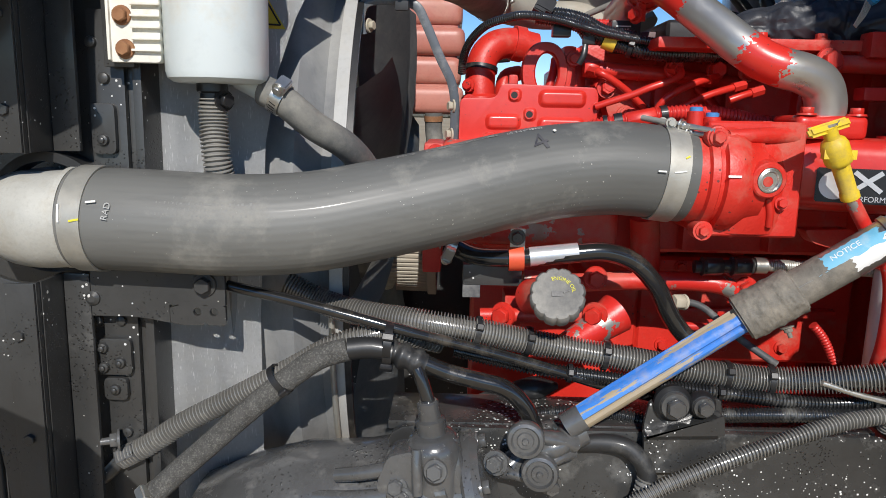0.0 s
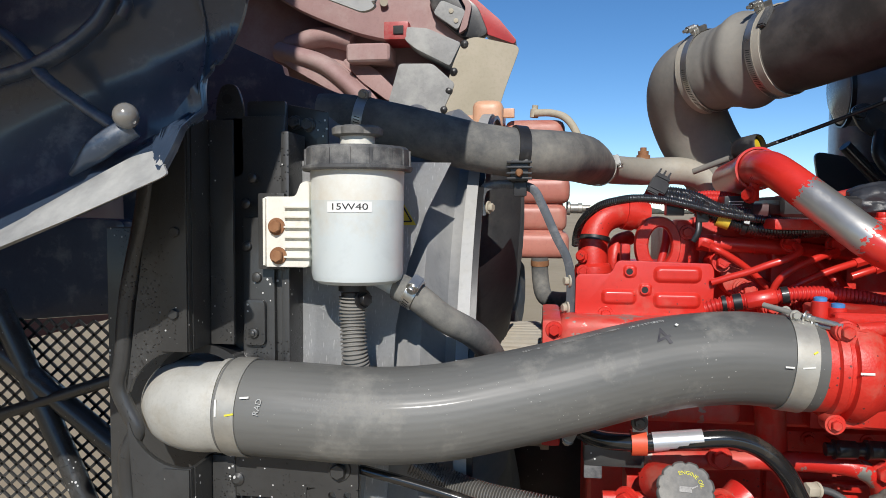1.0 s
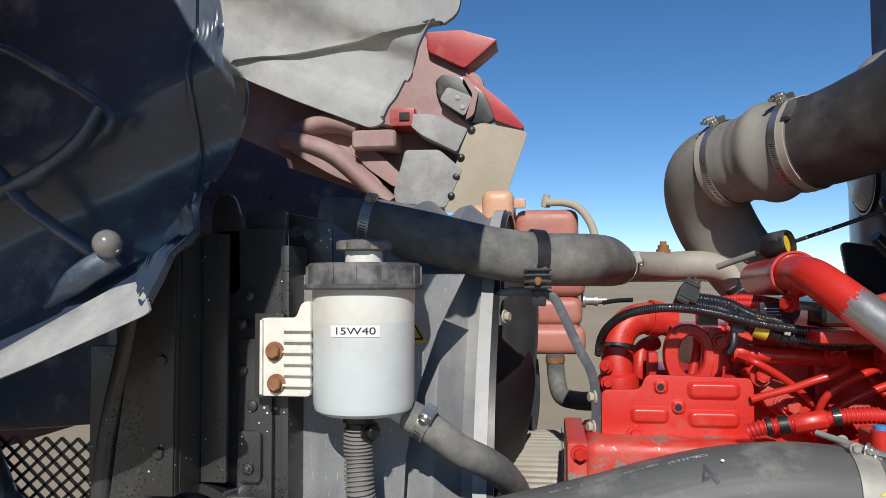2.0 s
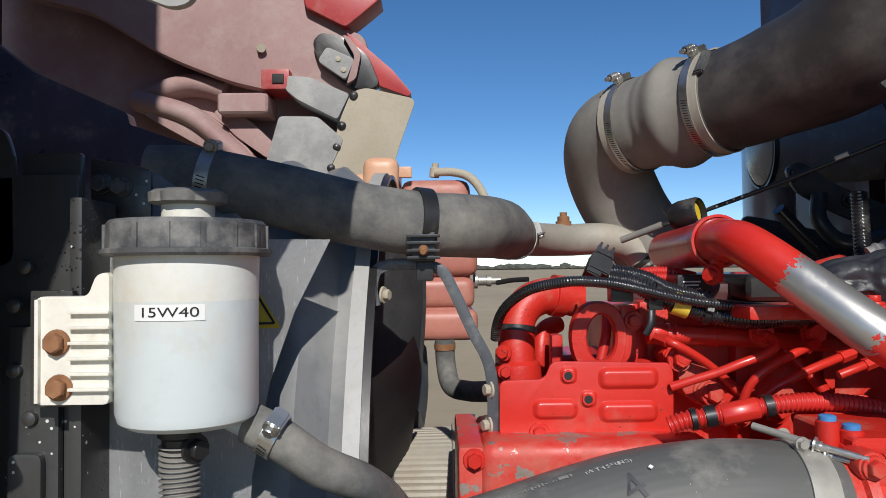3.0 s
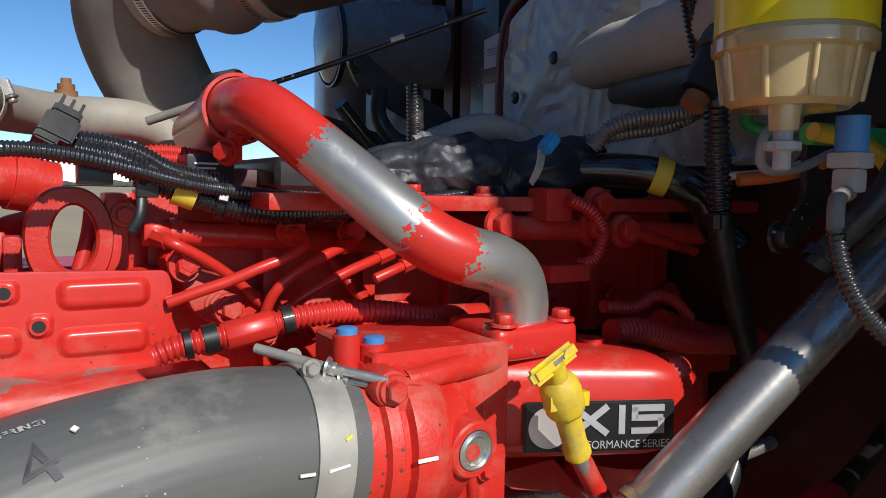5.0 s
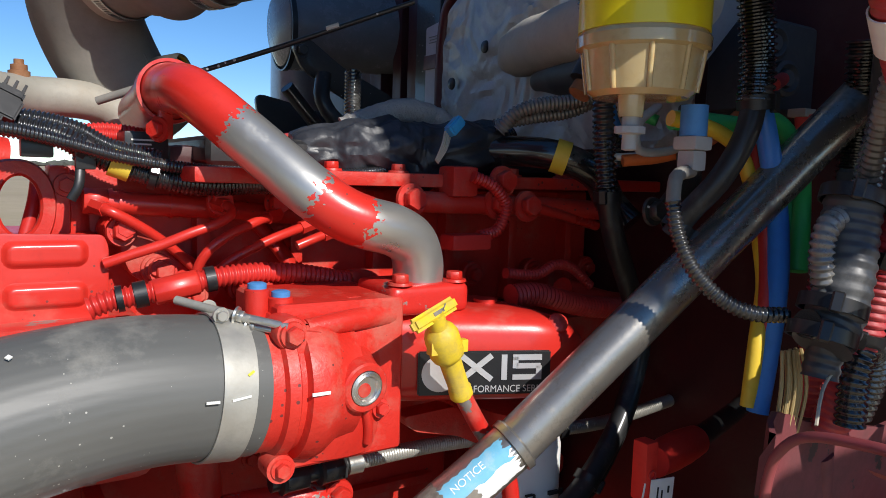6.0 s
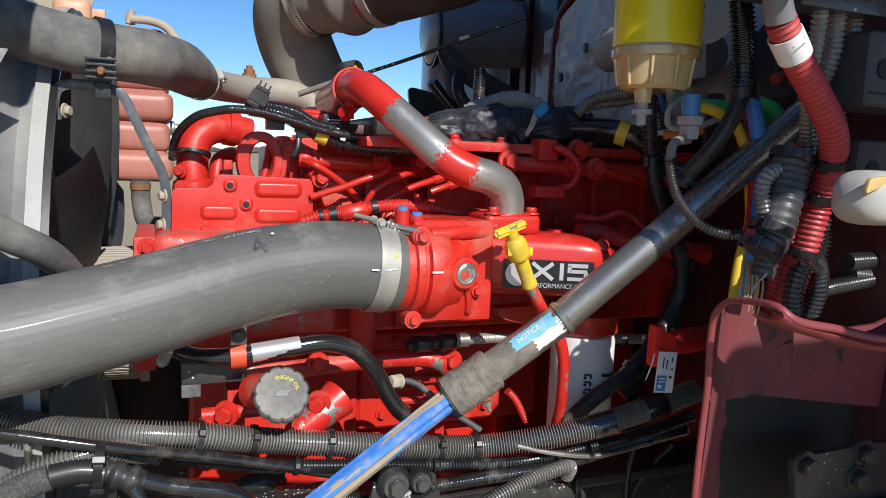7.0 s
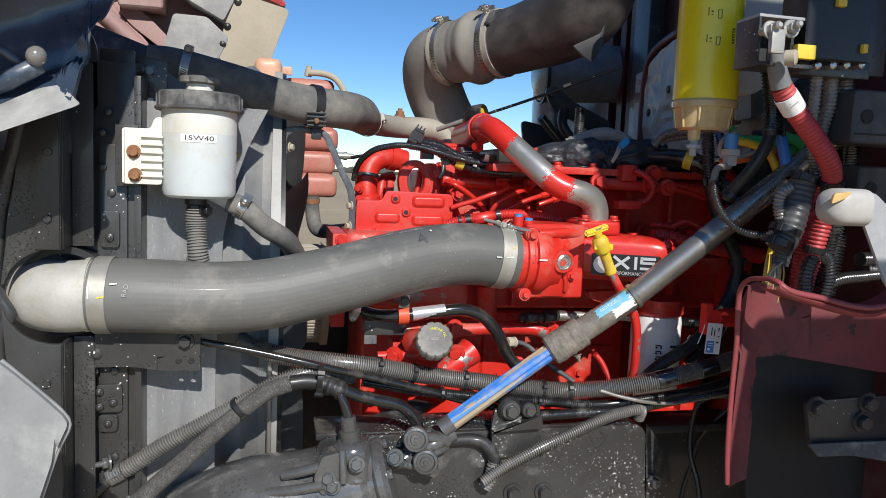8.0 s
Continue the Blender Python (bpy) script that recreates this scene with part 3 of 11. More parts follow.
# ---- ground and distance ----
def ground_sheet():
    n = 40
    xs = [math.copysign(abs(k) ** 3, k) * 1800 for k in np.linspace(-1, 1, n)]
    verts, faces = [], []
    for a in xs:
        for b in xs:
            far = math.hypot(a, b)
            verts.append((a, b, 0.03 * noise.noise((a * 0.3, b * 0.3, 0)) if far < 60 else -0.0))
    for i in range(n - 1):
        for j in range(n - 1):
            faces.append((i * n + j, (i + 1) * n + j, (i + 1) * n + j + 1, i * n + j + 1))
    ob = put("ground", verts, faces, FIELD, None, "dry tan stubble field under the parked truck", 0)
    tagged(ob, category="ground", kind="structure")


ground_sheet()


def tree_line():
    rng = random.Random(3)
    bm = bmesh.new()
    for i in range(240):
        a = -75 + 150 * i / 240
        d = 900 + rng.uniform(-60, 60)
        x, y = d * math.sin(radians(a)), d * math.cos(radians(a))
        h = rng.uniform(3, 9)
        bmesh.ops.create_icosphere(bm, subdivisions=1, radius=1.0, matrix=Matrix.LocRotScale((x, y, h * 0.45), None, (rng.uniform(6, 16), 5, h * 0.6)))
    ob = part("tree_line", bm, TREES, None, "grey-brown leafless tree line on the horizon", 0)
    tagged(ob, category="tree line", kind="stuff")


tree_line()


# ---- radiator side: black steel support, shroud, fan ----
def radiator_support():
    th = thing("radiator_support", (-0.40, 0.80, 1.0), "black painted steel radiator side support with bolted plates", "radiator support")
    # outer channel with a rolled front lip
    x0, x1 = -0.442, -0.4045
    w = (-0.414, 0.735, 1.386)
    R = 0.066
    a0 = math.degrees(math.acos(min(0.98, (x1 - 0.001 - w[0]) / R)))
    arc = [(w[0] + R * math.cos(radians(a)), w[2] + R * math.sin(radians(a))) for a in np.linspace(a0, 165, 13)]
    low = [(a, 2 * w[2] - b) for a, b in arc]
    xl = -0.480
    plate("outer_channel", [(x1, 1.715), (x1, arc[0][1])] + [p for p in arc if p[0] > xl] + [(xl, arc[-1][1]), (x0 - 0.012, 1.60), (x0, 1.715)], 0.735, 0.742, STEEL_BLACK, th, r=0)
    plate("lower_channel", [(x1, 0.95), (x1, low[0][1])] + [p for p in low if p[0] > xl] + [(xl, low[-1][1]), (x0 - 0.03, 1.25), (x0 - 0.01, 1.1), (x0, 0.95)], 0.735, 0.742, STEEL_BLACK, th, r=0)
    for za, zb in ((0.95, w[2] - 0.066), (w[2] + 0.066, 1.712)):
        block("channel_web", x1 - 0.004, x1 + 0.001, 0.743, 0.79, za, zb, STEEL_BLACK, th, bevel=0.001)
        block("bolting_strip", -0.4365, x1 - 0.0008, 0.7315, 0.7345, za, zb, STEEL_BLACK, th, bevel=0.0012)
        block("face_plate", x1 + 0.0015, -0.3745, 0.784, 0.79, za, zb, STEEL_BLACK, th, bevel=0.002)
    block("well_back", x0 - 0.14, x1 + 0.02, 0.86, 0.87, w[2] - 0.2, w[2] + 0.2, STEEL_BLACK, th)
    tube("rolled_edge", [(-0.446, 0.738, 1.70), (-0.458, 0.739, 1.61), (-0.480, 0.74, 1.509), (-0.489, 0.742, 1.437), (-0.495, 0.743, 1.409), (-0.485, 0.744, 1.382), (-0.474, 0.744, 1.359), (-0.486, 0.744, 1.331), (-0.4865, 0.744, 1.291), (-0.477, 0.742, 1.242), (-0.470, 0.742, 1.18), (-0.468, 0.74, 1.08), (-0.468, 0.74, 0.95)], 0.010, STEEL_BLACK, th, flat=0.8)
    # inner strip with the bolted joints
    block("inner_strip", -0.402, -0.323, 0.815, 0.823, 0.95, 1.72, STEEL_BLACK, th)
    block("joint_strip", -0.3725, -0.3335, 0.806, 0.8145, 0.97, 1.60, STEEL_BLACK, th, bevel=0.003)
    block("inner_flange", -0.323, -0.313, 0.80, 0.86, 0.95, 1.70, STEEL_BLACK, th)
    dome = [(0.0062, 0), (0.0062, 0.002), (0.0054, 0.0038), (0.0028, 0.0048), (0.0006, 0.005)]
    for x, z, hw, hh, bolts in ((-0.3585, 1.2207, 0.0185, 0.0215, ((-0.013, 0.011), (-0.013, -0.012), (0.006, -0.006))), (-0.360, 1.1825, 0.0135, 0.0135, ((0.0, 0.0),)), (-0.356, 1.476, 0.013, 0.027, ((0.0, -0.012),))):
        pl = plate("joint_plate", [(x - hw, z - hh), (x + hw, z - hh), (x + hw, z + hh), (x - hw, z + hh)], 0.7985, 0.8055, STEEL_BLACK, th, r=0.007, bevel=0.0022)
        for bx, bz in bolts:
            turned("dome_bolt", dome, (x + bx, 0.7985, z + bz), (0, -1, 0), STEEL_BLACK, pl, seg=20)
            turned("bolt_tip", [(0.0032, 0), (0.003, 0.0022), (0.0015, 0.003)], (x + bx, 0.7937, z + bz), (0, -1, 0), STEEL_BLACK, pl, seg=14)
    for q in ((-0.367, 1.616), (-0.367, 1.566), (-0.379, 1.262), (-0.352, 1.262), (-0.359, 1.646), (-0.355, 1.529), (-0.352, 1.128)):
        turned("rivet", dome, (q[0], 0.806, q[1]), (0, -1, 0), STEEL_BLACK, th, seg=16)
    for q in ((-0.418, 0.735, 1.674), (-0.418, 0.735, 1.584), (-0.420, 0.735, 1.494), (-0.424, 0.735, 1.265), (-0.422, 0.735, 1.151)):
        hexbolt("flange_bolt", (q[0], 0.735, q[2]), (0, -1, 0), 0.0062, STEEL_BLACK, th, washer=1.7)
    # upper bracket plates
    u0, u1 = (-0.374, 0.830, 1.727), (-0.326, 0.830, 1.583)
    plate("upper_bracket", [(u0[0], u1[2]), (u1[0], u1[2]), (u1[0], u0[2] + 0.012), (u0[0], u0[2] + 0.012)], 0.826, 0.832, STEEL_BLACK, th, r=0.004)
    k = (-0.391, 0.818, 1.736)
    plate("lifting_tab", [(k[0] - 0.016, k[2] - 0.09), (k[0] + 0.018, k[2] - 0.09), (k[0] + 0.016, k[2]), (k[0] + 0.008, k[2] + 0.022), (k[0] - 0.01, k[2] + 0.022), (k[0] - 0.018, k[2])], 0.815, 0.821, STEEL_BLACK, th, r=0.014)
    turned("tab_hole", [(0.006, 0), (0.006, 0.001)], (k[0] - 0.003, 0.8148, k[2] + 0.004), (0, -1, 0), INK, th, seg=18)
    t0, t1 = (-0.339, 0.870, 1.731), (-0.287, 0.870, 1.675)
    plate("top_side_plate", [(t0[0], t1[2]), (t1[0], t1[2]), (t1[0], t0[2]), (t0[0], t0[2] + 0.01)], 0.868, 0.873, STEEL_BLACK, th, r=0.003)
    for q in ((-0.328, 0.868, 1.718), (-0.311, 0.868, 1.715)):
        hexbolt("top_bolt", (q[0], 0.868, q[2]), (0, -1, 0), 0.0075, CAST_BLACK, th, washer=1.2, head=1.3)
    s = (-0.366, 0.826, 1.698)
    block("slot_socket", s[0] - 0.016, s[0] + 0.016, 0.822, 0.828, s[2] - 0.008, s[2] + 0.008, PLASTIC, th, bevel=0.0015)
    # lower bracket with two holes
    b0 = (-0.374, 0.790, 1.303)
    b1 = (-0.227, 0.790, 1.265)
    zt = (-0.232, 0.790, 1.336)[2]
    zm = (-0.313, 0.790, 1.273)[2]
    zh = 1.280
    plate("lower_bracket", [(b0[0], zm), (-0.330, zm), (-0.312, zm - 0.002), (-0.2885, zh - 0.013), (-0.2885, zh + 0.0075), (b1[0], zh + 0.0075), (b1[0], zt), (b0[0], zt)], 0.785, 0.791, STEEL_BLACK, th, r=0, bevel=0)
    # its lower ear is pierced by two round holes
    holes = (-0.258, -0.240)
    edges = [-0.288, -0.249, b1[0]]
    bm = bmesh.new()
    for hx, xa, xb in zip(holes, edges, edges[1:]):
        za, zc, rh = zh - 0.015, zh + 0.0075, 0.0045
        inner, outer = [], []
        for k in range(24):
            a = 2 * math.pi * (k + 0.5) / 24
            c, sn = math.cos(a), math.sin(a)
            reach = min((xb - hx if c > 0 else hx - xa) / max(abs(c), 1e-6), (zc - zh if sn > 0 else zh - za) / max(abs(sn), 1e-6))
            inner.append((hx + rh * c, zh + rh * sn))
            outer.append((hx + reach * c, zh + reach * sn))
        for k in range(24):
            j = (k + 1) % 24
            quad = [inner[k], outer[k], outer[j], inner[j]]
            fr = [bm.verts.new((x, 0.785, z)) for x, z in quad]
            bk = [bm.verts.new((x, 0.791, z)) for x, z in quad]
            bm.faces.new(fr)
            bm.faces.new(bk[::-1])
            bm.faces.new((fr[0], fr[3], bk[3], bk[0]))
            bm.faces.new((fr[1], fr[2], bk[2], bk[1]))
    part("pierced_ear", bm, STEEL_BLACK, th, smooth=0)
    q = (-0.249, 0.785, 1.311)
    hexbolt("bracket_bolt", (q[0], 0.785, q[2]), (0, -1, 0), 0.0095, STEEL_BLACK, th)
    q = (-0.372, 0.785, 1.293)
    turned("bracket_rivet", [(0.008, 0), (0.008, 0.002), (0.004, 0.005)], (q[0], 0.785, q[2]), (0, -1, 0), STEEL_BLACK, th, seg=14)
    # dark well in which the charge-air elbow sits
    band("elbow_seal", (w[0], 0.80, w[2]), (0, 1, 0), 0.055, 0.03, RUBBER_DARK, th, thick=0.010, seg=48)


radiator_support()


def fan_shroud():
    th = thing("fan_shroud", (-0.2, 1.3, 0.85), "dusty grey plastic fan shroud with a pale rim strip", "fan shroud")
    cy, cz = 1.36, 1.30
    # barrel: from the square radiator side to the round fan opening
    xs = np.linspace(0, 1, 15)
    seg = 96
    verts, faces = [], []
    for i, u in enumerate(xs):
        x = -0.315 + 0.20 * u
        rr = 0.505 - 0.022 * (1 - (1 - u) ** 2) + 0.012 * math.cos(u * 18) * (0.3 < u < 0.95)
        for k in range(seg):
            a = 2 * math.pi * k / seg
            c, s = math.cos(a), math.sin(a)
            sq = 1.0 / max(abs(c), abs(s)) ** (0.55 * (1 - u) ** 1.3)
            verts.append((x, cy + rr * sq * c * 0.99, cz + rr * sq * s))
    for i in range(len(xs) - 1):
        for k in range(seg):
            a, b = i * seg + k, i * seg + (k + 1) % seg
            faces.append((a, b, b + seg, a + seg))
    put("barrel", verts, faces, SHROUD, th, smooth=50)
    # flat side panel beside the support
    edge = [(-0.135, 0.874, 1.669), (-0.166, 0.874, 1.605), (-0.187, 0.872, 1.543), (-0.202, 0.868, 1.462)]
    poly = [(-0.335, 0.90), (-0.212, 0.90), (-0.212, 1.25)] + [(e[0], e[2]) for e in reversed(edge)] + [(-0.335, edge[0][2])]
    bm = bmesh.new()
    f = bm.faces.new([bm.verts.new((a, 0.842 + 0.25 * (a + 0.335), b)) for a, b in poly])
    bmesh.ops.solidify(bm, geom=[f], thickness=0.004)
    part("side_panel", bm, SCRATCHED, th, "scratched bare metal side sheet", smooth=0)
    # rim strip
    for nm, x0, x1, r0, mt in (("rim_strip", -0.128, -0.112, 0.487, WHITE_PAINT), ("rim_seal", -0.112, -0.104, 0.484, PLASTIC)):
        v, f = [], []
        for k in range(seg + 1):
            a = 2 * math.pi * k / seg
            for x, r in ((x0, r0), (x1, r0), (x1, r0 - 0.006), (x0, r0 - 0.006)):
                v.append((x, cy + r * math.cos(a), cz + r * math.sin(a)))
        for k in range(seg):
            for j in range(4):
                f.append((4 * k + j, 4 * k + (j + 1) % 4, 4 * k + 4 + (j + 1) % 4, 4 * k + 4 + j))
        put(nm, v, f, mt, th)
    # yellow warning sticker
    m = facing((-0.205, 0.875, 1.613), (0.25, -1, 0.0))
    q = [(-0.028, -0.022), (0.028, -0.022), (0.0, 0.026)]
    bm = bmesh.new()
    f = bm.faces.new([bm.verts.new(m @ Vector((a, b, 0.003))) for a, b in q])
    bmesh.ops.solidify(bm, geom=[f], thickness=0.001)
    st = part("warning_sticker", bm, WARN_YELLOW, th, "yellow warning triangle sticker", smooth=0)
    for (a, b), (c, d) in zip(q, q[1:] + q[:1]):
        tube("sticker_border", [m @ Vector((a * 0.8, b * 0.8, 0.0042)), m @ Vector((c * 0.8, d * 0.8, 0.0042))], 0.0011, INK, st, seg=6)
    tube("rim_cable", [(-0.125, cy - 0.493 * math.cos(radians(a)), cz - 0.493 * math.sin(radians(a))) for a in (5, 14, 23, 32)], 0.004, BAND, th, seg=8)
    return th


fan_shroud()


def cooling_fan():
    th = thing("cooling_fan", (-0.06, 1.36, 1.30), "black plastic engine cooling fan with broad blades", "fan")
    turned("hub", [(0.02, -0.05), (0.11, -0.045), (0.12, -0.02), (0.12, 0.03), (0.06, 0.05), (0.02, 0.06)], (-0.10, 1.36, 1.30), (1, 0, 0), PLASTIC, th)
    for i in range(9):
        a = 2 * math.pi * i / 9 + 0.3
        bm = bmesh.new()
        rows = []
        for j in range(7):
            r = 0.11 + 0.34 * j / 6
            tw = radians(52 - 22 * j / 6)
            w = 0.055 + 0.03 * math.sin(math.pi * j / 7)
            row = []
            for s in (-1, -0.33, 0.33, 1):
                c = 0.012 * (1 - s * s)
                row.append((-0.10 + s * w * 0.6 * math.cos(tw) + c, s * w * math.sin(tw), r))
            rows.append(row)
        rot = Matrix.Translation((0, 1.36, 1.30)) @ Matrix.Rotation(a, 4, "X")
        vs = [[bm.verts.new(rot @ Vector((x, y, z))) for x, y, z in row] for row in rows]
        fs = [bm.faces.new((vs[j][s], vs[j][s + 1], vs[j + 1][s + 1], vs[j + 1][s])) for j in range(6) for s in range(3)]
        bmesh.ops.solidify(bm, geom=fs, thickness=0.004)
        part("blade", bm, FAN_GREY, th)


cooling_fan()


# ---- oil reservoir ----
def oil_reservoir():
    cx, cy = -0.232, 0.803
    zb, zt = (-0.229, 0.760, 1.525)[2], (-0.230, 0.760, 1.656)[2]
    th = thing("oil_reservoir", (cx, cy, zb), "white translucent plastic oil reservoir with a dusty grey screw lid", "reservoir")
    R = 0.0525
    level = zt - zb - 0.036
    turned("body", [(0.02, 0), (R - 0.008, 0.001), (R - 0.002, 0.005), (R, 0.012), (R + 0.0006, level)], (cx, cy, zb), (0, 0, 1), WHITE_PE, th, "bluish-white wall with oil behind it", seg=64)
    turned("upper_wall", [(R + 0.0006, level), (R + 0.0012, zt - zb), (R - 0.004, zt - zb + 0.004)], (cx, cy, zb), (0, 0, 1), CLEAR_PE, th, "clearer wall above the oil level", seg=64)
    lid = turned("lid", [(R + 0.009, 0), (R + 0.0105, 0.002), (R + 0.0105, 0.005), (R + 0.007, 0.006), (R + 0.0065, 0.024), (R + 0.004, 0.027), (0.03, 0.028)],
                 (cx, cy, zt - 0.003), (0, 0, 1), CAP_GREY, th, "dusty grey ribbed screw lid", seg=96)
    for i in range(16):
        a = 2 * math.pi * i / 16 + 0.1
        d = Vector((math.cos(a), math.sin(a), 0))
        p = Vector((cx, cy, zt + 0.011)) + d * (R + 0.007)
        bm = bmesh.new()
        rot = Matrix((d.cross(Vector((0, 0, 1))), Vector((0, 0, 1)), d)).transposed().to_4x4()
        rot.translation = p
        bmesh.ops.create_cube(bm, size=1.0, matrix=rot @ Matrix.Diagonal((0.0035, 0.019, 0.003, 1)))
        part("lid_rib", bm, CAP_GREY, lid)
    turned("filler_neck", [(0.020, 0), (0.020, 0.0145)], (cx, cy, zt + 0.024), (0, 0, 1), CREAM, th, "cream plastic filler neck")
    turned("filler_cap", [(0.024, 0), (0.029, 0.002), (0.0295, 0.009), (0.026, 0.0115), (0.012, 0.012), (0.010, 0.0135)], (cx, cy, zt + 0.0365), (0, 0, 1), CAP_DUSTY, th,
           "dusty grey knobbed filler cap", seg=72, lobes=6, lobe_depth=0.1)
    # bolted side bracket
    a, b = (-0.335, 0.775, 1.624), (-0.285, 0.775, 1.544)
    br = plate("bracket", [(a[0], b[2]), (b[0] + 0.004, b[2]), (b[0] + 0.004, a[2] + 0.018), (b[0] - 0.006, a[2] + 0.016), (b[0] - 0.012, a[2]), (a[0], a[2])], 0.776, 0.79, CREAM, th, "cream ribbed mounting bracket", r=0.005, bevel=0.002)
    block("bracket_backplate", a[0] - 0.012, a[0] + 0.02, 0.79, 0.7985, b[2] - 0.004, a[2] + 0.004, STEEL_BLACK, th, bevel=0.002)
    for i in range(6):
        z = b[2] + 0.012 + i * (a[2] - b[2] - 0.018) / 5.5
        block("bracket_rib", a[0] + 0.026, b[0] + 0.006, 0.7705, 0.7765, z - 0.0012, z + 0.0012, CREAM, br, bevel=0.0008)
    block("bracket_rim", a[0] + 0.001, a[0] + 0.004, 0.772, 0.777, b[2] + 0.002, a[2] - 0.002, CREAM, br, bevel=0.001)
    for q in ((-0.319, 0.772, 1.590), (-0.317, 0.772, 1.557)):
        hexbolt("bolt", (q[0], 0.7755, q[2]), (0, -1, 0), 0.0074, RUST, th, "rusty flanged bolt", washer=1.35)
    # outlets
    turned("bottom_outlet", [(0.013, 0), (0.013, 0.012), (0.016, 0.014), (0.016, 0.024)], ((-0.236, 0.795, 1.506)[0], 0.795, zb - 0.022), (0, 0, 1), PLASTIC, th, "black outlet fitting")
    q = (-0.213, 0.800, 1.508)
    hexbolt("drain_plug", (q[0] - 0.01, 0.79, q[2]), (0.8, -0.6, 0), 0.008, PLASTIC, th)
    p = (-0.197, 0.820, 1.525)
    turned("side_nipple", [(0.013, -0.02), (0.013, 0.012)], p, (0.9, -0.1, -0.45), WHITE_PE, th)
    # printed strip, readable
    lb = (-0.228, 0.750, 1.6125)
    d = (lb[0] - cx, 0.75 - cy - 0.0, 0)
    ang = math.atan2(0.748 - cy, lb[0] - cx)
    vs, fs = [], []
    n, wd, hh, rr = 12, 0.051, 0.0115, R + 0.0012
    for k in range(n + 1):
        t = ang + (k / n - 0.5) * wd / rr
        for z in (-hh / 2, hh / 2):
            vs.append((cx + rr * math.cos(t), cy + rr * math.sin(t), lb[2] + z))
    for k in range(n):
        fs.append((2 * k, 2 * k + 2, 2 * k + 3, 2 * k + 1))
    strip = put("label_strip", vs, fs, LABEL, th, "white printed label strip")
    txt = words("label_print", "15W40", 0.0098, Matrix(), INK, strip, 1.45)
    for v in txt.data.vertices:
        t = ang + v.co.x / (rr + 0.0004)
        v.co = (cx + (rr + 0.0004 + v.co.z) * math.cos(t), cy + (rr + 0.0004 + v.co.z) * math.sin(t), lb[2] + v.co.y)


oil_reservoir()


def reservoir_hoses():
    th = thing("drain_hose", (-0.234, 0.800, 1.419), "grey ribbed plastic drain hose below the white reservoir", "hose")
    loom("hose", [(-0.236, 0.795, 1.510), (-0.236, 0.795, 1.487), (-0.232, 0.790, 1.445), (-0.227, 0.800, 1.405), (-0.235, 0.800, 1.432), (-0.236, 0.820, 1.393)], 0.0152, LOOM_GREY, th, pitch=0.0042, depth=0.2, seg=24)
    th = thing("return_hose", (-0.170, 0.810, 1.518), "dusty black rubber hose with a steel clamp leaving the reservoir", "hose")
    pts = [(-0.188, 0.820, 1.520), (-0.168, 0.815, 1.511), (-0.137, 0.830, 1.484), (-0.104, 0.860, 1.460), (-0.084, 0.910, 1.426), (-0.072, 0.960, 1.382)]
    tube("hose", pts, 0.0165, RUBBER_DUSTY, th, seg=24)
    p, d = on_tube(pts, 0.09)
    worm_clamp(p, d, 0.0172, 0.013, th, (0.5, -0.7, 0.6))


reservoir_hoses()


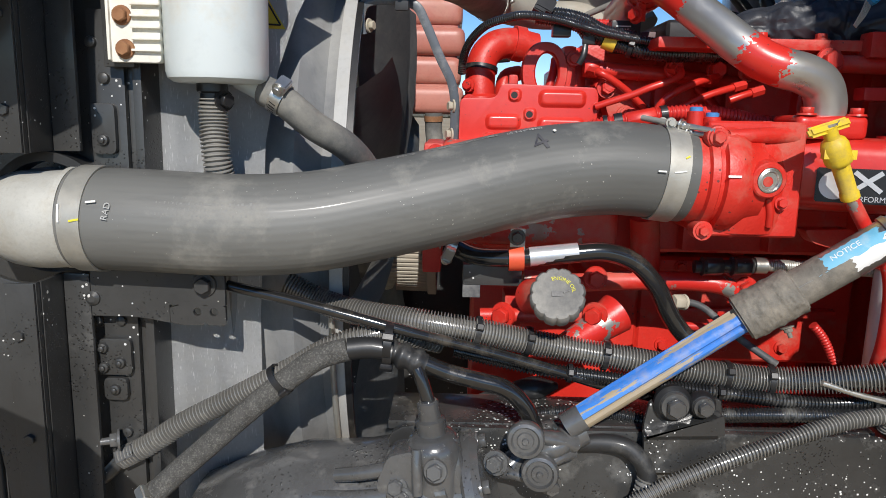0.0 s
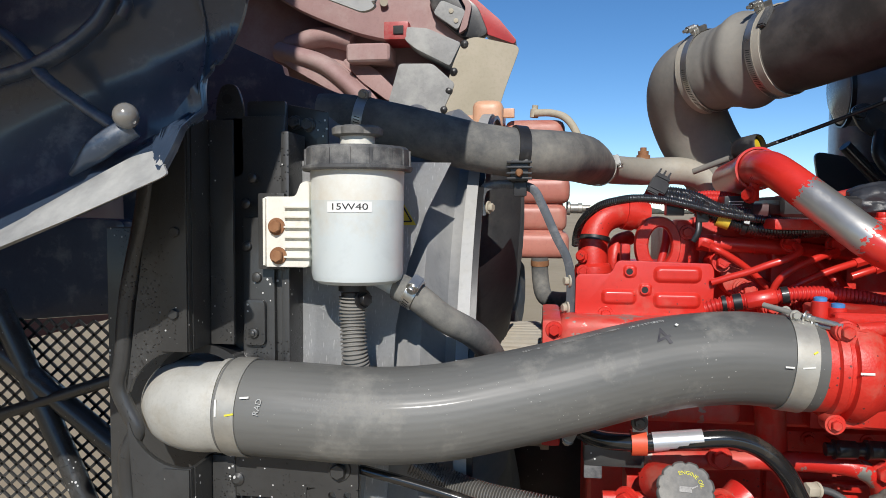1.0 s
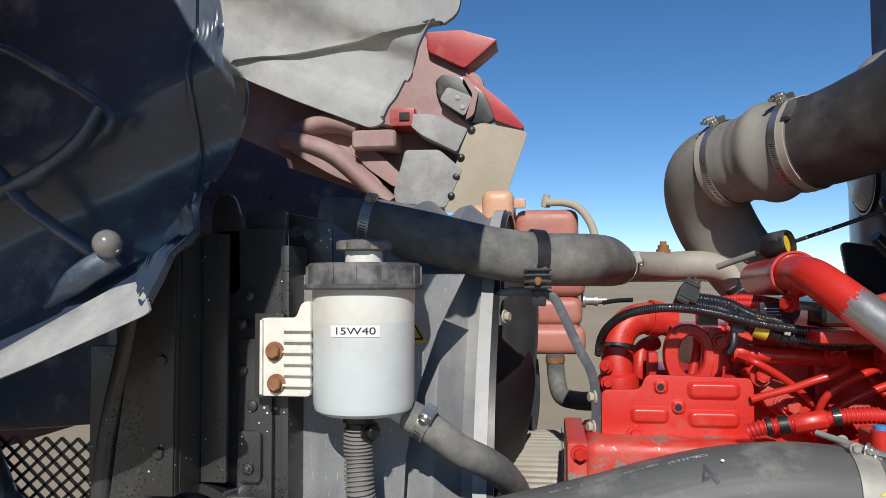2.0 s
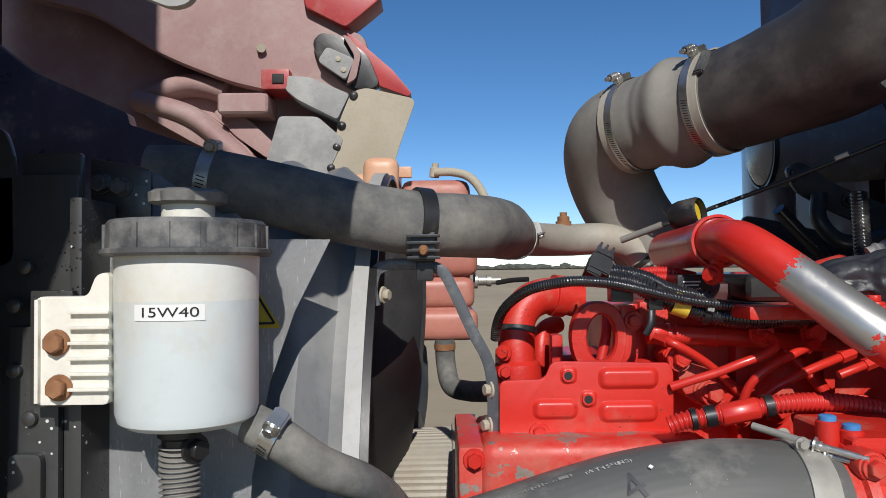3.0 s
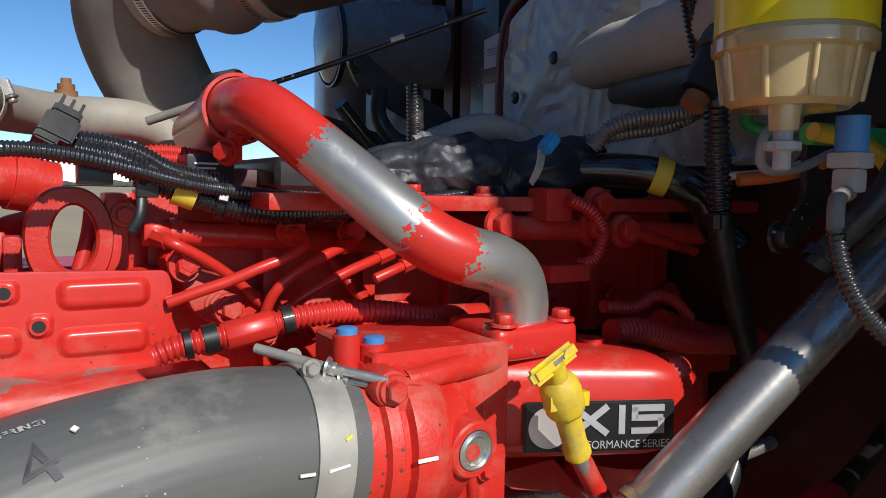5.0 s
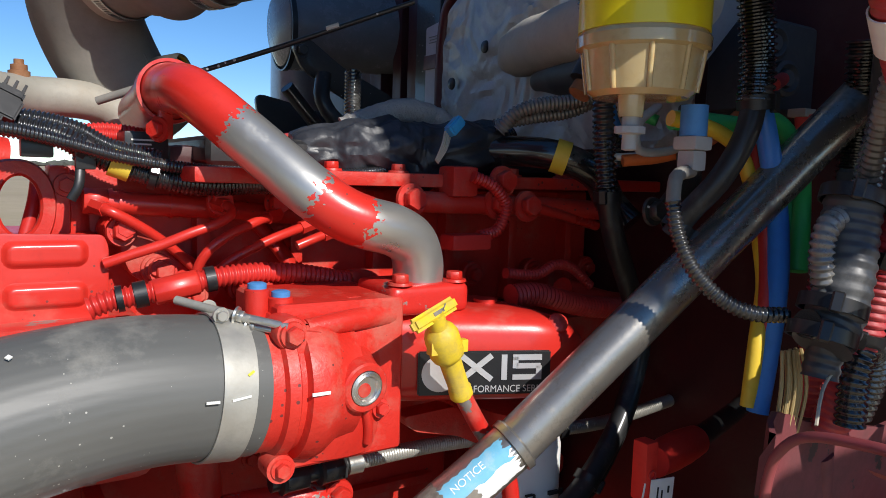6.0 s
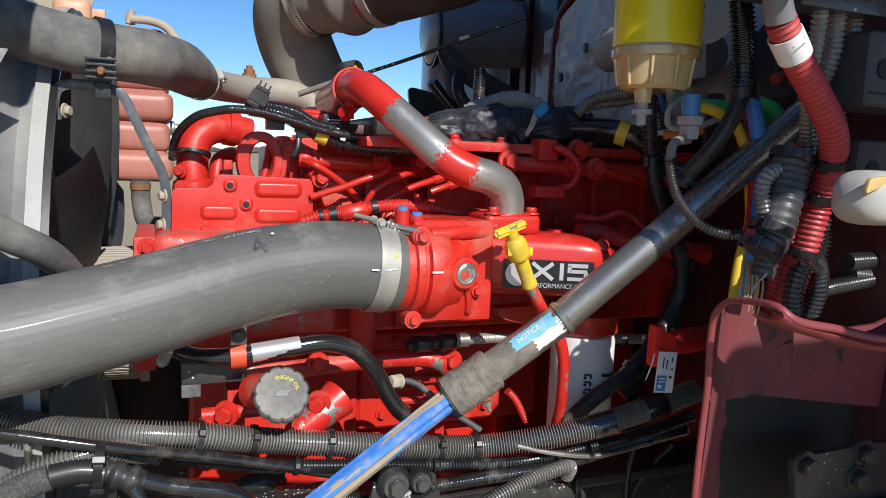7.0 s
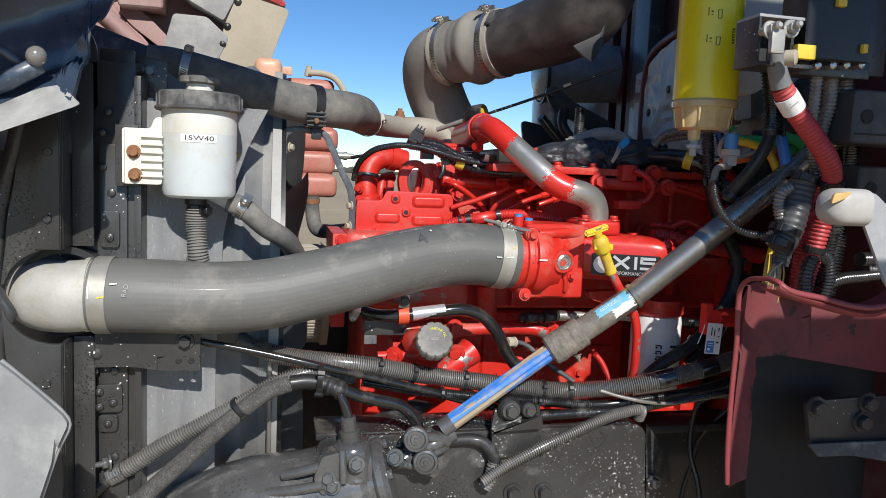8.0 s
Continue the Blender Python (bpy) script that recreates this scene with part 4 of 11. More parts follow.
def upper_radiator_hose():
    th = thing("radiator_hose", (-0.301, 1.000, 1.739), "thick dusty grey-black upper radiator hose", "hose")
    pts = [(-0.335, 0.990, 1.740), (-0.300, 0.992, 1.739), (-0.204, 0.996, 1.720), (-0.118, 1.000, 1.699), (-0.056, 1.010, 1.690), (-0.006, 1.042, 1.689), (0.033, 1.115, 1.690), (0.056, 1.200, 1.688), (0.075, 1.290, 1.686)]
    tube("hose", pts, [0.033, 0.034, 0.034, 0.034, 0.0345, 0.036, 0.037, 0.035, 0.030], RUBBER_DUSTY, th, seg=32)
    p, d = on_tube(pts, 0.10)
    worm_clamp(p, d, 0.0345, 0.014, th, (0.1, -0.3, 1))
    p, d = on_tube(pts, 0.985)
    worm_clamp(p, d, 0.0315, 0.012, th, (0.3, -1, 0.2))
    # support strap with its latch clip
    sp = thing("hose_strap", (-0.054, 0.985, 1.668), "black rubber strap and latch clip holding the radiator hose", "strap")
    q, d = min((on_tube(pts, k / 100) for k in range(30, 70)), key=lambda e: abs(e[0][0] - (-0.057, 0.975, 1.664)[0]))
    band("strap", q, d, 0.0352, 0.016, PLASTIC, sp, thick=0.003)
    c = (-0.053, 0.985, 1.664)
    clip = block("latch_frame", c[0] - 0.012, c[0] + 0.012, 0.975, 0.985, c[2] - 0.015, c[2] + 0.015, PLASTIC, sp, bevel=0.002)
    for dz in (-0.011, -0.004, 0.004, 0.011):
        block("latch_bar", c[0] - 0.017, c[0] + 0.017, 0.970, 0.976, c[2] + dz - 0.0016, c[2] + dz + 0.0016, PLASTIC, clip, bevel=0.0008)
    turned("latch_stud", [(0.005, 0), (0.005, 0.012), (0.003, 0.016)], (c[0], 0.976, c[2] - 0.002), (0, -1, -0.2), RUST, sp, "rusty stud", seg=16)
    block("latch_foot", c[0] - 0.008, c[0] + 0.01, 0.985, 0.99, c[2] - 0.035, c[2] - 0.012, PLASTIC, sp)
    # pipe on the engine side
    pp = thing("coolant_pipe", (0.153, 1.300, 1.682), "dull oxidised aluminium coolant pipe with a rusty plug", "pipe")
    tube("pipe", [(0.070, 1.270, 1.686), (0.120, 1.370, 1.686), (0.175, 1.425, 1.687), (0.246, 1.445, 1.688), (0.285, 1.450, 1.677), (0.310, 1.450, 1.645), (0.330, 1.450, 1.597)], 0.0262, PIPE_ALU, pp, seg=28)
    b = (0.168, 1.420, 1.712)
    turned("plug_boss", [(0.013, -0.004), (0.013, 0.005), (0.010, 0.006), (0.010, 0.013), (0.006, 0.014), (0.006, 0.02)], (b[0], 1.42, b[2]), (0, 0, 1), RUST, pp, "rusty threaded plug", seg=20)
    band("pipe_band", (0.305, 1.450, 1.653), (0.6, 0.0, -0.75), 0.0267, 0.009, RUBBER_DARK, pp)


upper_radiator_hose()


def shroud_strut():
    th = thing("shroud_strut", (0.020, 1.022, 1.464), "bent black flat-steel strut bolted between shroud rim and engine", "strut")
    pts = [(-0.107, 1.022, 1.602), (-0.110, 1.022, 1.621), (-0.105, 1.022, 1.640), (-0.093, 1.022, 1.646), (-0.049, 1.022, 1.645), (-0.034, 1.022, 1.639), (-0.022, 1.022, 1.618), (-0.002, 1.022, 1.574), (0.014, 1.022, 1.542), (0.019, 1.022, 1.515), (0.019, 1.022, 1.461)]
    path = curve_points(pts, 0.005)
    tan = np.gradient(path, axis=0)
    tan /= np.linalg.norm(tan, axis=1)[:, None]
    side = np.stack([tan[:, 2], np.zeros(len(path)), -tan[:, 0]], axis=1)
    v, f = [], []
    for p, s in zip(path, side):
        for ws, wy in ((-1, -0.002), (-0.8, -0.0026), (0.8, -0.0026), (1, -0.002), (1, 0.002), (-1, 0.002)):
            v.append(p + s * 0.0062 * ws + np.array((0, wy, 0)))
    for i in range(len(path) - 1):
        for k in range(6):
            a, b = 6 * i + k, 6 * i + (k + 1) % 6
            f.append((a, b, b + 6, a + 6))
    n = 6 * (len(path) - 1)
    f += [(5, 4, 3, 2, 1, 0), (n, n + 1, n + 2, n + 3, n + 4, n + 5)]
    put("strap", v, f, STRUT, th, smooth=30)
    for q, o in (((-0.098, 1.022, 1.614), (1, -0.4, 0)), ((0.017, 1.022, 1.511), (-1, -0.4, 0)), ((0.015, 1.022, 1.473), (-1, -0.4, 0))):
        hexbolt("bolt", q, o, 0.0065, BEIGE, th, "dull cadmium bolt")


STRUT = material("satin_black_flat_bar", (0.06, 0.066, 0.075), (0.1, 0.107, 0.118), 0.25, 0.4, dust=(0.24, 0.24, 0.235), dust_amount=0.35, dust_scale=40, coat=0.4)
shroud_strut()


def surge_tank():
    th = thing("surge_tank", (-0.077, 1.703, 1.478), "pinkish translucent plastic coolant surge tank with moulded lobes", "tank")
    x0, x1 = (-0.135, 1.647, 1.614)[0], (0.039, 1.647, 1.616)[0]
    z0, z1 = (-0.011, 1.647, 1.501)[2], (-0.011, 1.647, 1.752)[2]
    n = 4
    for i in range(n):
        za, zb = z0 + (z1 - z0) * i / n, z0 + (z1 - z0) * (i + 1) / n
        block("lobe", x0, x1 - 0.006 * (i % 2), 1.635 + 0.006 * (i % 2), 1.873, za + 0.001, zb - 0.001, TANK, th, bevel=0.029, seg=6)
    block("waist", x0 + 0.012, x1 - 0.014, 1.650, 1.86, z0 + 0.03, z1 - 0.03, TANK, th, bevel=0.02, seg=4)
    block("shoulder", -0.235, (-0.110, 1.647, 1.811)[0], 1.647, 1.850, z1 - 0.03, (-0.156, 1.647, 1.832)[2], TANK_TOP, th, "amber upper tank moulding", bevel=0.04, seg=6)
    block("neck_moulding", (-0.184, 1.647, 1.825)[0], (-0.113, 1.647, 1.825)[0], 1.635, 1.782, z1 - 0.02, (-0.156, 1.647, 1.862)[2], TANK_TOP, th, bevel=0.032, seg=6)
    block("rear_lobe", (-0.110, 1.647, 1.811)[0], (0.027, 1.647, 1.810)[0], 1.647, 1.827, z1 - 0.02, (-0.051, 1.647, 1.818)[2], TANK, th, bevel=0.035, seg=6)
    block("level_window", (-0.112, 1.635, 1.828)[0], (-0.087, 1.635, 1.828)[0], 1.627, 1.641, (-0.103, 1.635, 1.819)[2], (-0.103, 1.635, 1.840)[2], TANK_TOP, th, bevel=0.003)
    q = (-0.043, 1.647, 1.837)
    turned("hose_barb", [(0.010, -0.012), (0.010, 0.006), (0.007, 0.008), (0.007, 0.016)], (q[0], 1.680, q[2]), (0.1, 0, 1), BEIGE, th, seg=18)
    tube("vent_hose", [(-0.041, 1.669, 1.834), (-0.006, 1.658, 1.832), (0.026, 1.635, 1.818), (0.050, 1.613, 1.782), (0.063, 1.590, 1.729)], 0.0085, BEIGE, th, "beige vent hose", seg=14)
    # side fitting and lower hose
    f = (0.041, 1.647, 1.617)
    turned("sensor_boss", [(0.016, 0), (0.016, 0.008), (0.010, 0.010), (0.010, 0.026), (0.012, 0.027), (0.012, 0.036), (0.008, 0.037), (0.008, 0.055)], (f[0] - 0.008, 1.703, f[2]), (1, 0, 0), BAND, th, "pale level sensor fitting", seg=18)
    tube("sensor_lead", [(0.078, 1.669, 1.613), (0.104, 1.647, 1.618), (0.134, 1.624, 1.620)], 0.005, PLASTIC, th, seg=10)
    low = [(-0.027, 1.647, 1.504), (-0.025, 1.647, 1.458), (-0.015, 1.624, 1.419), (0.015, 1.590, 1.414), (0.056, 1.534, 1.422)]
    tube("lower_hose", low, 0.019, RUBBER_DUSTY, th, "dusty grey lower tank hose", seg=18)
    p, d = on_tube(low, 0.06)
    band("lower_clamp", p, d, 0.0195, 0.012, RUST, th)


surge_tank()


# ---- charge air: elbow, big hose and clamps ----
def charge_air_hose():
    pts = [(-0.372, 0.775, 1.383), (-0.301, 0.772, 1.382), (-0.206, 0.775, 1.379), (-0.132, 0.785, 1.383), (-0.055, 0.800, 1.397), (0.018, 0.815, 1.413), (0.075, 0.828, 1.427), (0.134, 0.840, 1.438), (0.205, 0.848, 1.443), (0.281, 0.853, 1.436)]
    el = thing("charge_air_elbow", pts[0], "weathered cast aluminium elbow on the charge-air cooler", "pipe elbow")
    a = Vector(pts[0])
    tube("elbow", [a + Vector((0.025, 0, 0)), a, a + Vector((-0.035, 0.001, -0.003)), a + Vector((-0.062, 0.014, -0.004)), a + Vector((-0.078, 0.045, -0.005)), a + Vector((-0.080, 0.09, -0.005))],
         [0.051, 0.0512, 0.0515, 0.0515, 0.051, 0.051], ALU, el, seg=40, step=0.004)
    band("bead", a + Vector((-0.006, 0, 0)), (1, 0, 0), 0.0505, 0.006, ALU, el, thick=0.003)
    th = thing("charge_air_hose", pts[3], "long grey silicone charge-air hose with a gentle s-bend", "hose")
    path = curve_points(pts, 0.006)
    n = len(path)

    def ring(i, ang):
        u = i / n
        amp = 0.0010 * max(0.0, min(1.0, (u - 0.03) * 8)) * max(0.0, min(1.0, (0.97 - u) * 6))
        return 1.0 + amp * (math.sin(ang * 44) + 0.5 * math.sin(ang * 17 + 1.3))
    v, f = sweep(path, np.interp(np.linspace(0, 1, n), [0, 0.5, 1], [0.0540, 0.0535, 0.0525]), 352, True, 1.0, ring)
    put("hose", v, f, RUBBER, th, "", 60)
    for k, w in ((0.028, 0.023), (0.965, 0.024)):
        p, d = on_tube(pts, k)
        r = 0.0545 if k < 0.5 else 0.0532
        cl = band("band_clamp", p, d, r, w, BAND, th, "wide dull steel band clamp", thick=0.0015, seg=72)
        up = Vector((0.0, 0.12, 1)).normalized()
        if k > 0.5:
            c = p + up * (r + 0.006)
            for s in (-1, 1):
                hexbolt("clamp_trunnion", c + Vector((0.0, 0.016 * s - 0.01, -0.002)), (0, s, 0.0), 0.0042, BAND, cl)
            tube("t_bolt", [c + Vector((-0.02, 0.02, 0.003)), c + Vector((0.02, -0.03, -0.006))], 0.0034, BAND, cl, seg=12)
            tube("t_bolt_stud", [c + Vector((0.014, -0.024, -0.004)), c + Vector((0.042, -0.048, -0.010))], 0.0030, ZINC, cl, seg=12)
            hexbolt("t_bolt_nut", c + Vector((0.012, -0.022, -0.004)), (0.7, -0.6, -0.15), 0.0050, ZINC, cl)
    # paint-pen marks on hose, clamp and flange

    def mark(k, z_off, w, h, mt, tilt=0.0, name="paint_mark"):
        p, d = on_tube(pts, k)
        r = 0.0560 if k < 0.5 else 0.0549
        al = math.asin(max(-0.99, min(0.99, z_off / r)))
        o = Vector((0, -math.cos(al), math.sin(al)))
        m = facing(p + o * (r + 0.0008), o, (-math.sin(tilt), 0, math.cos(tilt)))
        slab(name, m, w, h, mt, th, t=0.0010)
    mark(0.972, 0.006, 0.013, 0.0016, CHALK, 0.12)
    mark(0.945, 0.004, 0.009, 0.0018, CHALK, -0.05)
    mark(0.985, 0.022, 0.005, 0.0018, YELLOW_PEN, 0.5)
    mark(0.035, 0.006, 0.010, 0.002, YELLOW_PEN, 0.2)
    mark(0.055, 0.024, 0.010, 0.002, CHALK, 0.1)
    mark(0.005, 0.012, 0.002, 0.018, CHALK, 0.05)
    mark(0.77, 0.047, 0.003, 0.003, CHALK, 0.5)
    rng = random.Random(12)
    # small white print along the shoulder and a marker figure, both bent round the hose
    line = curve_points(pts, 0.001)

    def lay(ob, i0, al0, r=0.0541):
        for v in ob.data.vertices:
            i = max(1, min(len(line) - 2, int(round(i0 + v.co.x / 0.001))))
            d = Vector(line[i + 1] - line[i - 1]).normalized()
            n1 = (Vector((0, 0, 1)) - d * d.z).normalized()
            n2 = d.cross(n1)
            a = al0 + v.co.y / r
            v.co = Vector(line[i]) + (n2 * math.cos(a) + n1 * math.sin(a)) * (r + v.co.z)
    lay(words("shoulder_print", "(WITH SPRING)", 0.0062, Matrix(), PRINT_PALE, th, 0.9), 485, radians(74))
    lay(words("marker_figure", "4", 0.034, Matrix.Rotation(0.25, 4, "Z"), MARKER, th, 1.1), 494, radians(46))
    pr = bmesh.new()
    x = -0.055
    while x < 0.062:
        if rng.random() < 0.86:
            bmesh.ops.create_cube(pr, size=1.0, matrix=Matrix.Translation((x, rng.uniform(-0.0003, 0.0003), 0)) @ Matrix.Diagonal((rng.choice((0.0006, 0.0018, 0.0022)), rng.choice((0.0012, 0.0036, 0.0036)), 0.0002, 1)))
        x += 0.0029
    lay(part("worn_print", pr, PRINT_GREY, th, smooth=0), 400, radians(77))
    # stamped mark near the clamp
    p, d = on_tube(pts, 0.095)
    m = facing(p + Vector((-0.008, -0.0536, 0.016)), (0, -1, 0.30), (0, 0.3, 1))
    words("hose_print", "RAD", 0.0090, m @ Matrix.Rotation(radians(80), 4, "Z"), PRINT_PALE, th)
    # rows of embossed type beside it, worn past reading
    pr = bmesh.new()
    for row in range(4):
        k = 0.150 + 0.02 * (row % 2)
        al = radians(17 + 6.5 * row)
        while k < (0.29, 0.26, 0.30, 0.22)[row]:
            p, d = on_tube(pts, k)
            o = Vector((0, -math.cos(al), math.sin(al)))
            if rng.random() < 0.7:
                bmesh.ops.create_cube(pr, size=1.0, matrix=facing(p + o * 0.05375, o, d.cross(o) * -1) @ Matrix.Diagonal((rng.choice((0.0008, 0.0016, 0.0026)), rng.uniform(0.001, 0.0034), 0.0006, 1)))
            k += 0.0062
    part("embossed_print", pr, PRINT_GREY, th, smooth=0)


charge_air_hose()


# ---- open hood beyond, liners ----
def hood():
    th = thing("hood", (-0.7, 1.8, 1.2), "red tilted truck hood seen from inside with dusty bare laminate", "hood")

    def P(*q):
        return [(a[0], a[2]) for a in q]
    plate("back_panel", P((-1.280, 2.200, 2.408), (-0.780, 2.200, 2.642), (-0.385, 2.200, 2.406), (-0.287, 2.200, 2.287), (-0.234, 2.200, 2.137), (-0.267, 2.200, 1.893), (-0.515, 2.200, 1.861), (-1.270, 2.200, 1.866)), 2.24, 2.27, HOOD_INNER, th, r=0.03, bevel=0.006)
    plate("inner_panel", P((-1.264, 2.130, 2.545), (-1.204, 2.130, 2.394), (-0.953, 2.130, 2.331), (-0.772, 2.130, 2.221), (-0.716, 2.130, 2.194), (-0.635, 2.130, 2.161), (-0.572, 2.130, 2.138), (-0.479, 2.130, 2.116), (-0.375, 2.130, 2.115), (-0.249, 2.130, 2.101), (-0.210, 2.130, 2.173), (-0.224, 2.130, 2.264), (-0.299, 2.130, 2.287), (-0.365, 2.130, 2.355), (-0.550, 2.130, 2.554)), 2.13, 2.19, HOOD_INNER, th, "dusty pink-grey inner hood moulding", r=0.03, bevel=0.014)
    for q, y in ((((-0.840, 2.160, 2.100), (-0.742, 2.160, 2.102), (-0.652, 2.160, 2.065), (-0.562, 2.160, 1.995), (-0.521, 2.160, 1.945), (-0.555, 2.160, 1.927), (-0.683, 2.160, 1.982), (-0.818, 2.160, 2.059)), 2.16), (((-0.637, 2.150, 2.070), (-0.589, 2.150, 2.074), (-0.529, 2.150, 2.038), (-0.458, 2.150, 1.967), (-0.485, 2.150, 1.937), (-0.574, 2.150, 2.001)), 2.15)):
        plate("moulded_tongue", P(*q), y, 2.25, HOOD_INNER, th, r=0.02, bevel=0.012)
    tube("panel_bolt", [(-0.499, 2.130, 2.230), (-0.494, 2.110, 2.224)], 0.012, BEIGE, th, seg=12)
    plate("outer_lip", P((-0.386, 2.150, 2.385), (-0.282, 2.150, 2.387), (-0.176, 2.150, 2.352), (-0.227, 2.150, 2.310), (-0.273, 2.150, 2.274), (-0.377, 2.150, 2.328)), 2.10, 2.2, HOOD_RED, th, "glossy red hood edge", r=0.01, bevel=0.008)
    plate("lower_lip", P((-0.273, 2.150, 2.267), (-0.247, 2.150, 2.249), (-0.153, 2.150, 2.166), (-0.103, 2.150, 2.105), (-0.111, 2.150, 2.095), (-0.187, 2.150, 2.124), (-0.247, 2.150, 2.194)), 2.12, 2.2, HOOD_RED, th, r=0.006, bevel=0.006)
    # moulded ribs
    for k, (q, rr) in enumerate(((((-0.845, 2.190, 2.105), (-0.693, 2.180, 2.055), (-0.583, 2.180, 1.965), (-0.513, 2.190, 1.895)), 0.05),
                                 (((-0.822, 2.230, 2.131), (-0.706, 2.220, 2.154), (-0.613, 2.220, 2.133)), 0.05))):
        tube("moulded_rib", list(q), rr, HOOD_INNER, th, seg=16, flat=0.6)
    c0, c1 = (-0.607, 2.130, 2.105), (-0.475, 2.130, 2.050)
    block("moulded_box", c0[0], c1[0], 2.10, 2.21, c1[2], c0[2], HOOD_INNER, th, bevel=0.015, seg=3)
    c0, c1 = (-0.491, 2.120, 2.163), (-0.417, 2.120, 2.110)
    br = block("latch_socket", c0[0], c1[0], 2.09, 2.21, c1[2], c0[2], HOOD_RED, th, bevel=0.008)
    block("latch_recess", c0[0] + 0.03, c1[0] - 0.014, 2.085, 2.092, c1[2] + 0.015, c0[2] - 0.014, INK, br, bevel=0.002)
    c0, c1 = (-0.359, 2.120, 2.237), (-0.255, 2.120, 2.139)
    lb = plate("lamp_bucket", P((-0.361, 2.100, 2.237), (-0.339, 2.100, 2.262), (-0.280, 2.100, 2.251), (-0.215, 2.100, 2.202), (-0.182, 2.100, 2.120), (-0.223, 2.100, 2.106), (-0.270, 2.100, 2.118), (-0.345, 2.100, 2.184)), 2.10, 2.14, PLASTIC, th, "dark lamp bucket pressed into the hood", r=0.02, bevel=0.01)
    plate("lamp_rim", P((-0.279, 2.090, 2.248), (-0.261, 2.090, 2.242), (-0.230, 2.090, 2.199), (-0.244, 2.090, 2.133), (-0.269, 2.090, 2.118), (-0.247, 2.090, 2.192)), 2.08, 2.11, HOOD_INNER, lb, r=0.01, bevel=0.006)
    plate("lamp_back", P((-0.344, 2.090, 2.181), (-0.320, 2.090, 2.219), (-0.247, 2.090, 2.186), (-0.271, 2.090, 2.130)), 2.085, 2.105, LINER_PALE, lb, "silver lamp housing back", r=0.012, bevel=0.004)
    for z in ((-0.290, 2.080, 2.185), (-0.276, 2.080, 2.157)):
        turned("lamp_screw", [(0.007, 0), (0.007, 0.003), (0.003, 0.004)], (z[0], 2.085, z[2]), (0, -1, 0), BEIGE, lb, seg=12)
    # grey hinge boxes and the beige flap
    plate("hinge_box", P((-0.472, 2.120, 1.886), (-0.477, 2.120, 1.920), (-0.443, 2.120, 2.039), (-0.344, 2.120, 2.037), (-0.276, 2.120, 1.977), (-0.326, 2.120, 1.868)), 2.08, 2.2, LINER_PALE, th, "grey plastic hinge cover", r=0.012, bevel=0.008)
    plate("hinge_arm", P((-0.424, 2.130, 2.146), (-0.363, 2.130, 2.141), (-0.261, 2.130, 2.096), (-0.294, 2.130, 2.029), (-0.397, 2.130, 2.082), (-0.429, 2.130, 2.109)), 2.09, 2.2, LINER_PALE, th, r=0.01, bevel=0.006)
    fl = thing("mud_flap", (-0.208, 2.100, 1.997), "beige riveted rubber flap on the hood edge", "flap")
    plate("flap", P((-0.257, 2.090, 2.099), (-0.221, 2.090, 2.111), (-0.090, 2.090, 2.080), (-0.133, 2.090, 1.961), (-0.165, 2.090, 1.855), (-0.334, 2.090, 1.857), (-0.314, 2.090, 1.931), (-0.286, 2.090, 2.030)), 2.085, 2.09, BEIGE, fl, r=0.02)
    for q in ((-0.251, 2.080, 2.090), (-0.282, 2.080, 2.012), (-0.311, 2.080, 1.903), (-0.296, 2.080, 1.957)):
        turned("rivet", [(0.012, 0), (0.011, 0.004), (0.004, 0.008)], (q[0], 2.085, q[2]), (0, -1, 0), PLASTIC, fl, seg=14)
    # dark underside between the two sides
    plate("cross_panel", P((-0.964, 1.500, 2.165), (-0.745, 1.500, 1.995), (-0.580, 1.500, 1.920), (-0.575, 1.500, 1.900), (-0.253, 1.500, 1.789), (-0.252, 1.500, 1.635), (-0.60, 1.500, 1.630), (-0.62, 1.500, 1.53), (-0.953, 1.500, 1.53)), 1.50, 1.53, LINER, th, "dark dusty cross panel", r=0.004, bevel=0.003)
    # near side skin, added above the walker's view, its outline cut to shade the liner
    sh = Vector((TO_SUN.x / -TO_SUN.y, -1, TO_SUN.z / -TO_SUN.y)) * 0.32
    near = [(a[0] + sh.x, a[2] + sh.z) for a in ((-0.746, 0.620, 1.491), (-0.546, 0.620, 1.578), (-0.460, 0.620, 1.626), (-0.419, 0.620, 1.657), (-0.399, 0.620, 1.680), (-0.386, 0.620, 1.693), (-0.351, 0.620, 1.713), (-0.310, 0.620, 1.825), (-0.290, 0.620, 1.839), (-0.335, 0.620, 1.882), (-0.412, 0.620, 2.012))] + [(-0.72, 2.58), ((-0.374, 1.500, 1.850)[0] + 0.09, 2.62), ((-0.374, 1.500, 1.850)[0] + 0.09, 3.0), ((-0.795, 2.200, 2.293)[0] + 0.144, 3.2), ((-0.779, 2.200, 2.386)[0] + 0.144, 4.3), (-1.9, 4.3), (-1.9, 1.75)]
    plate("near_skin", near, 0.30, 0.312, HOOD_RED, th, r=0.01, bevel=0.003)
    # closing nose of the hood, far to the front
    plate("nose_panel", [(0.45, 1.3), (2.2, 1.3), (2.2, 3.0), (0.45, 3.0)], -1.25, -1.22, MAROON, th, r=0.1, axis="x", bevel=0.01)
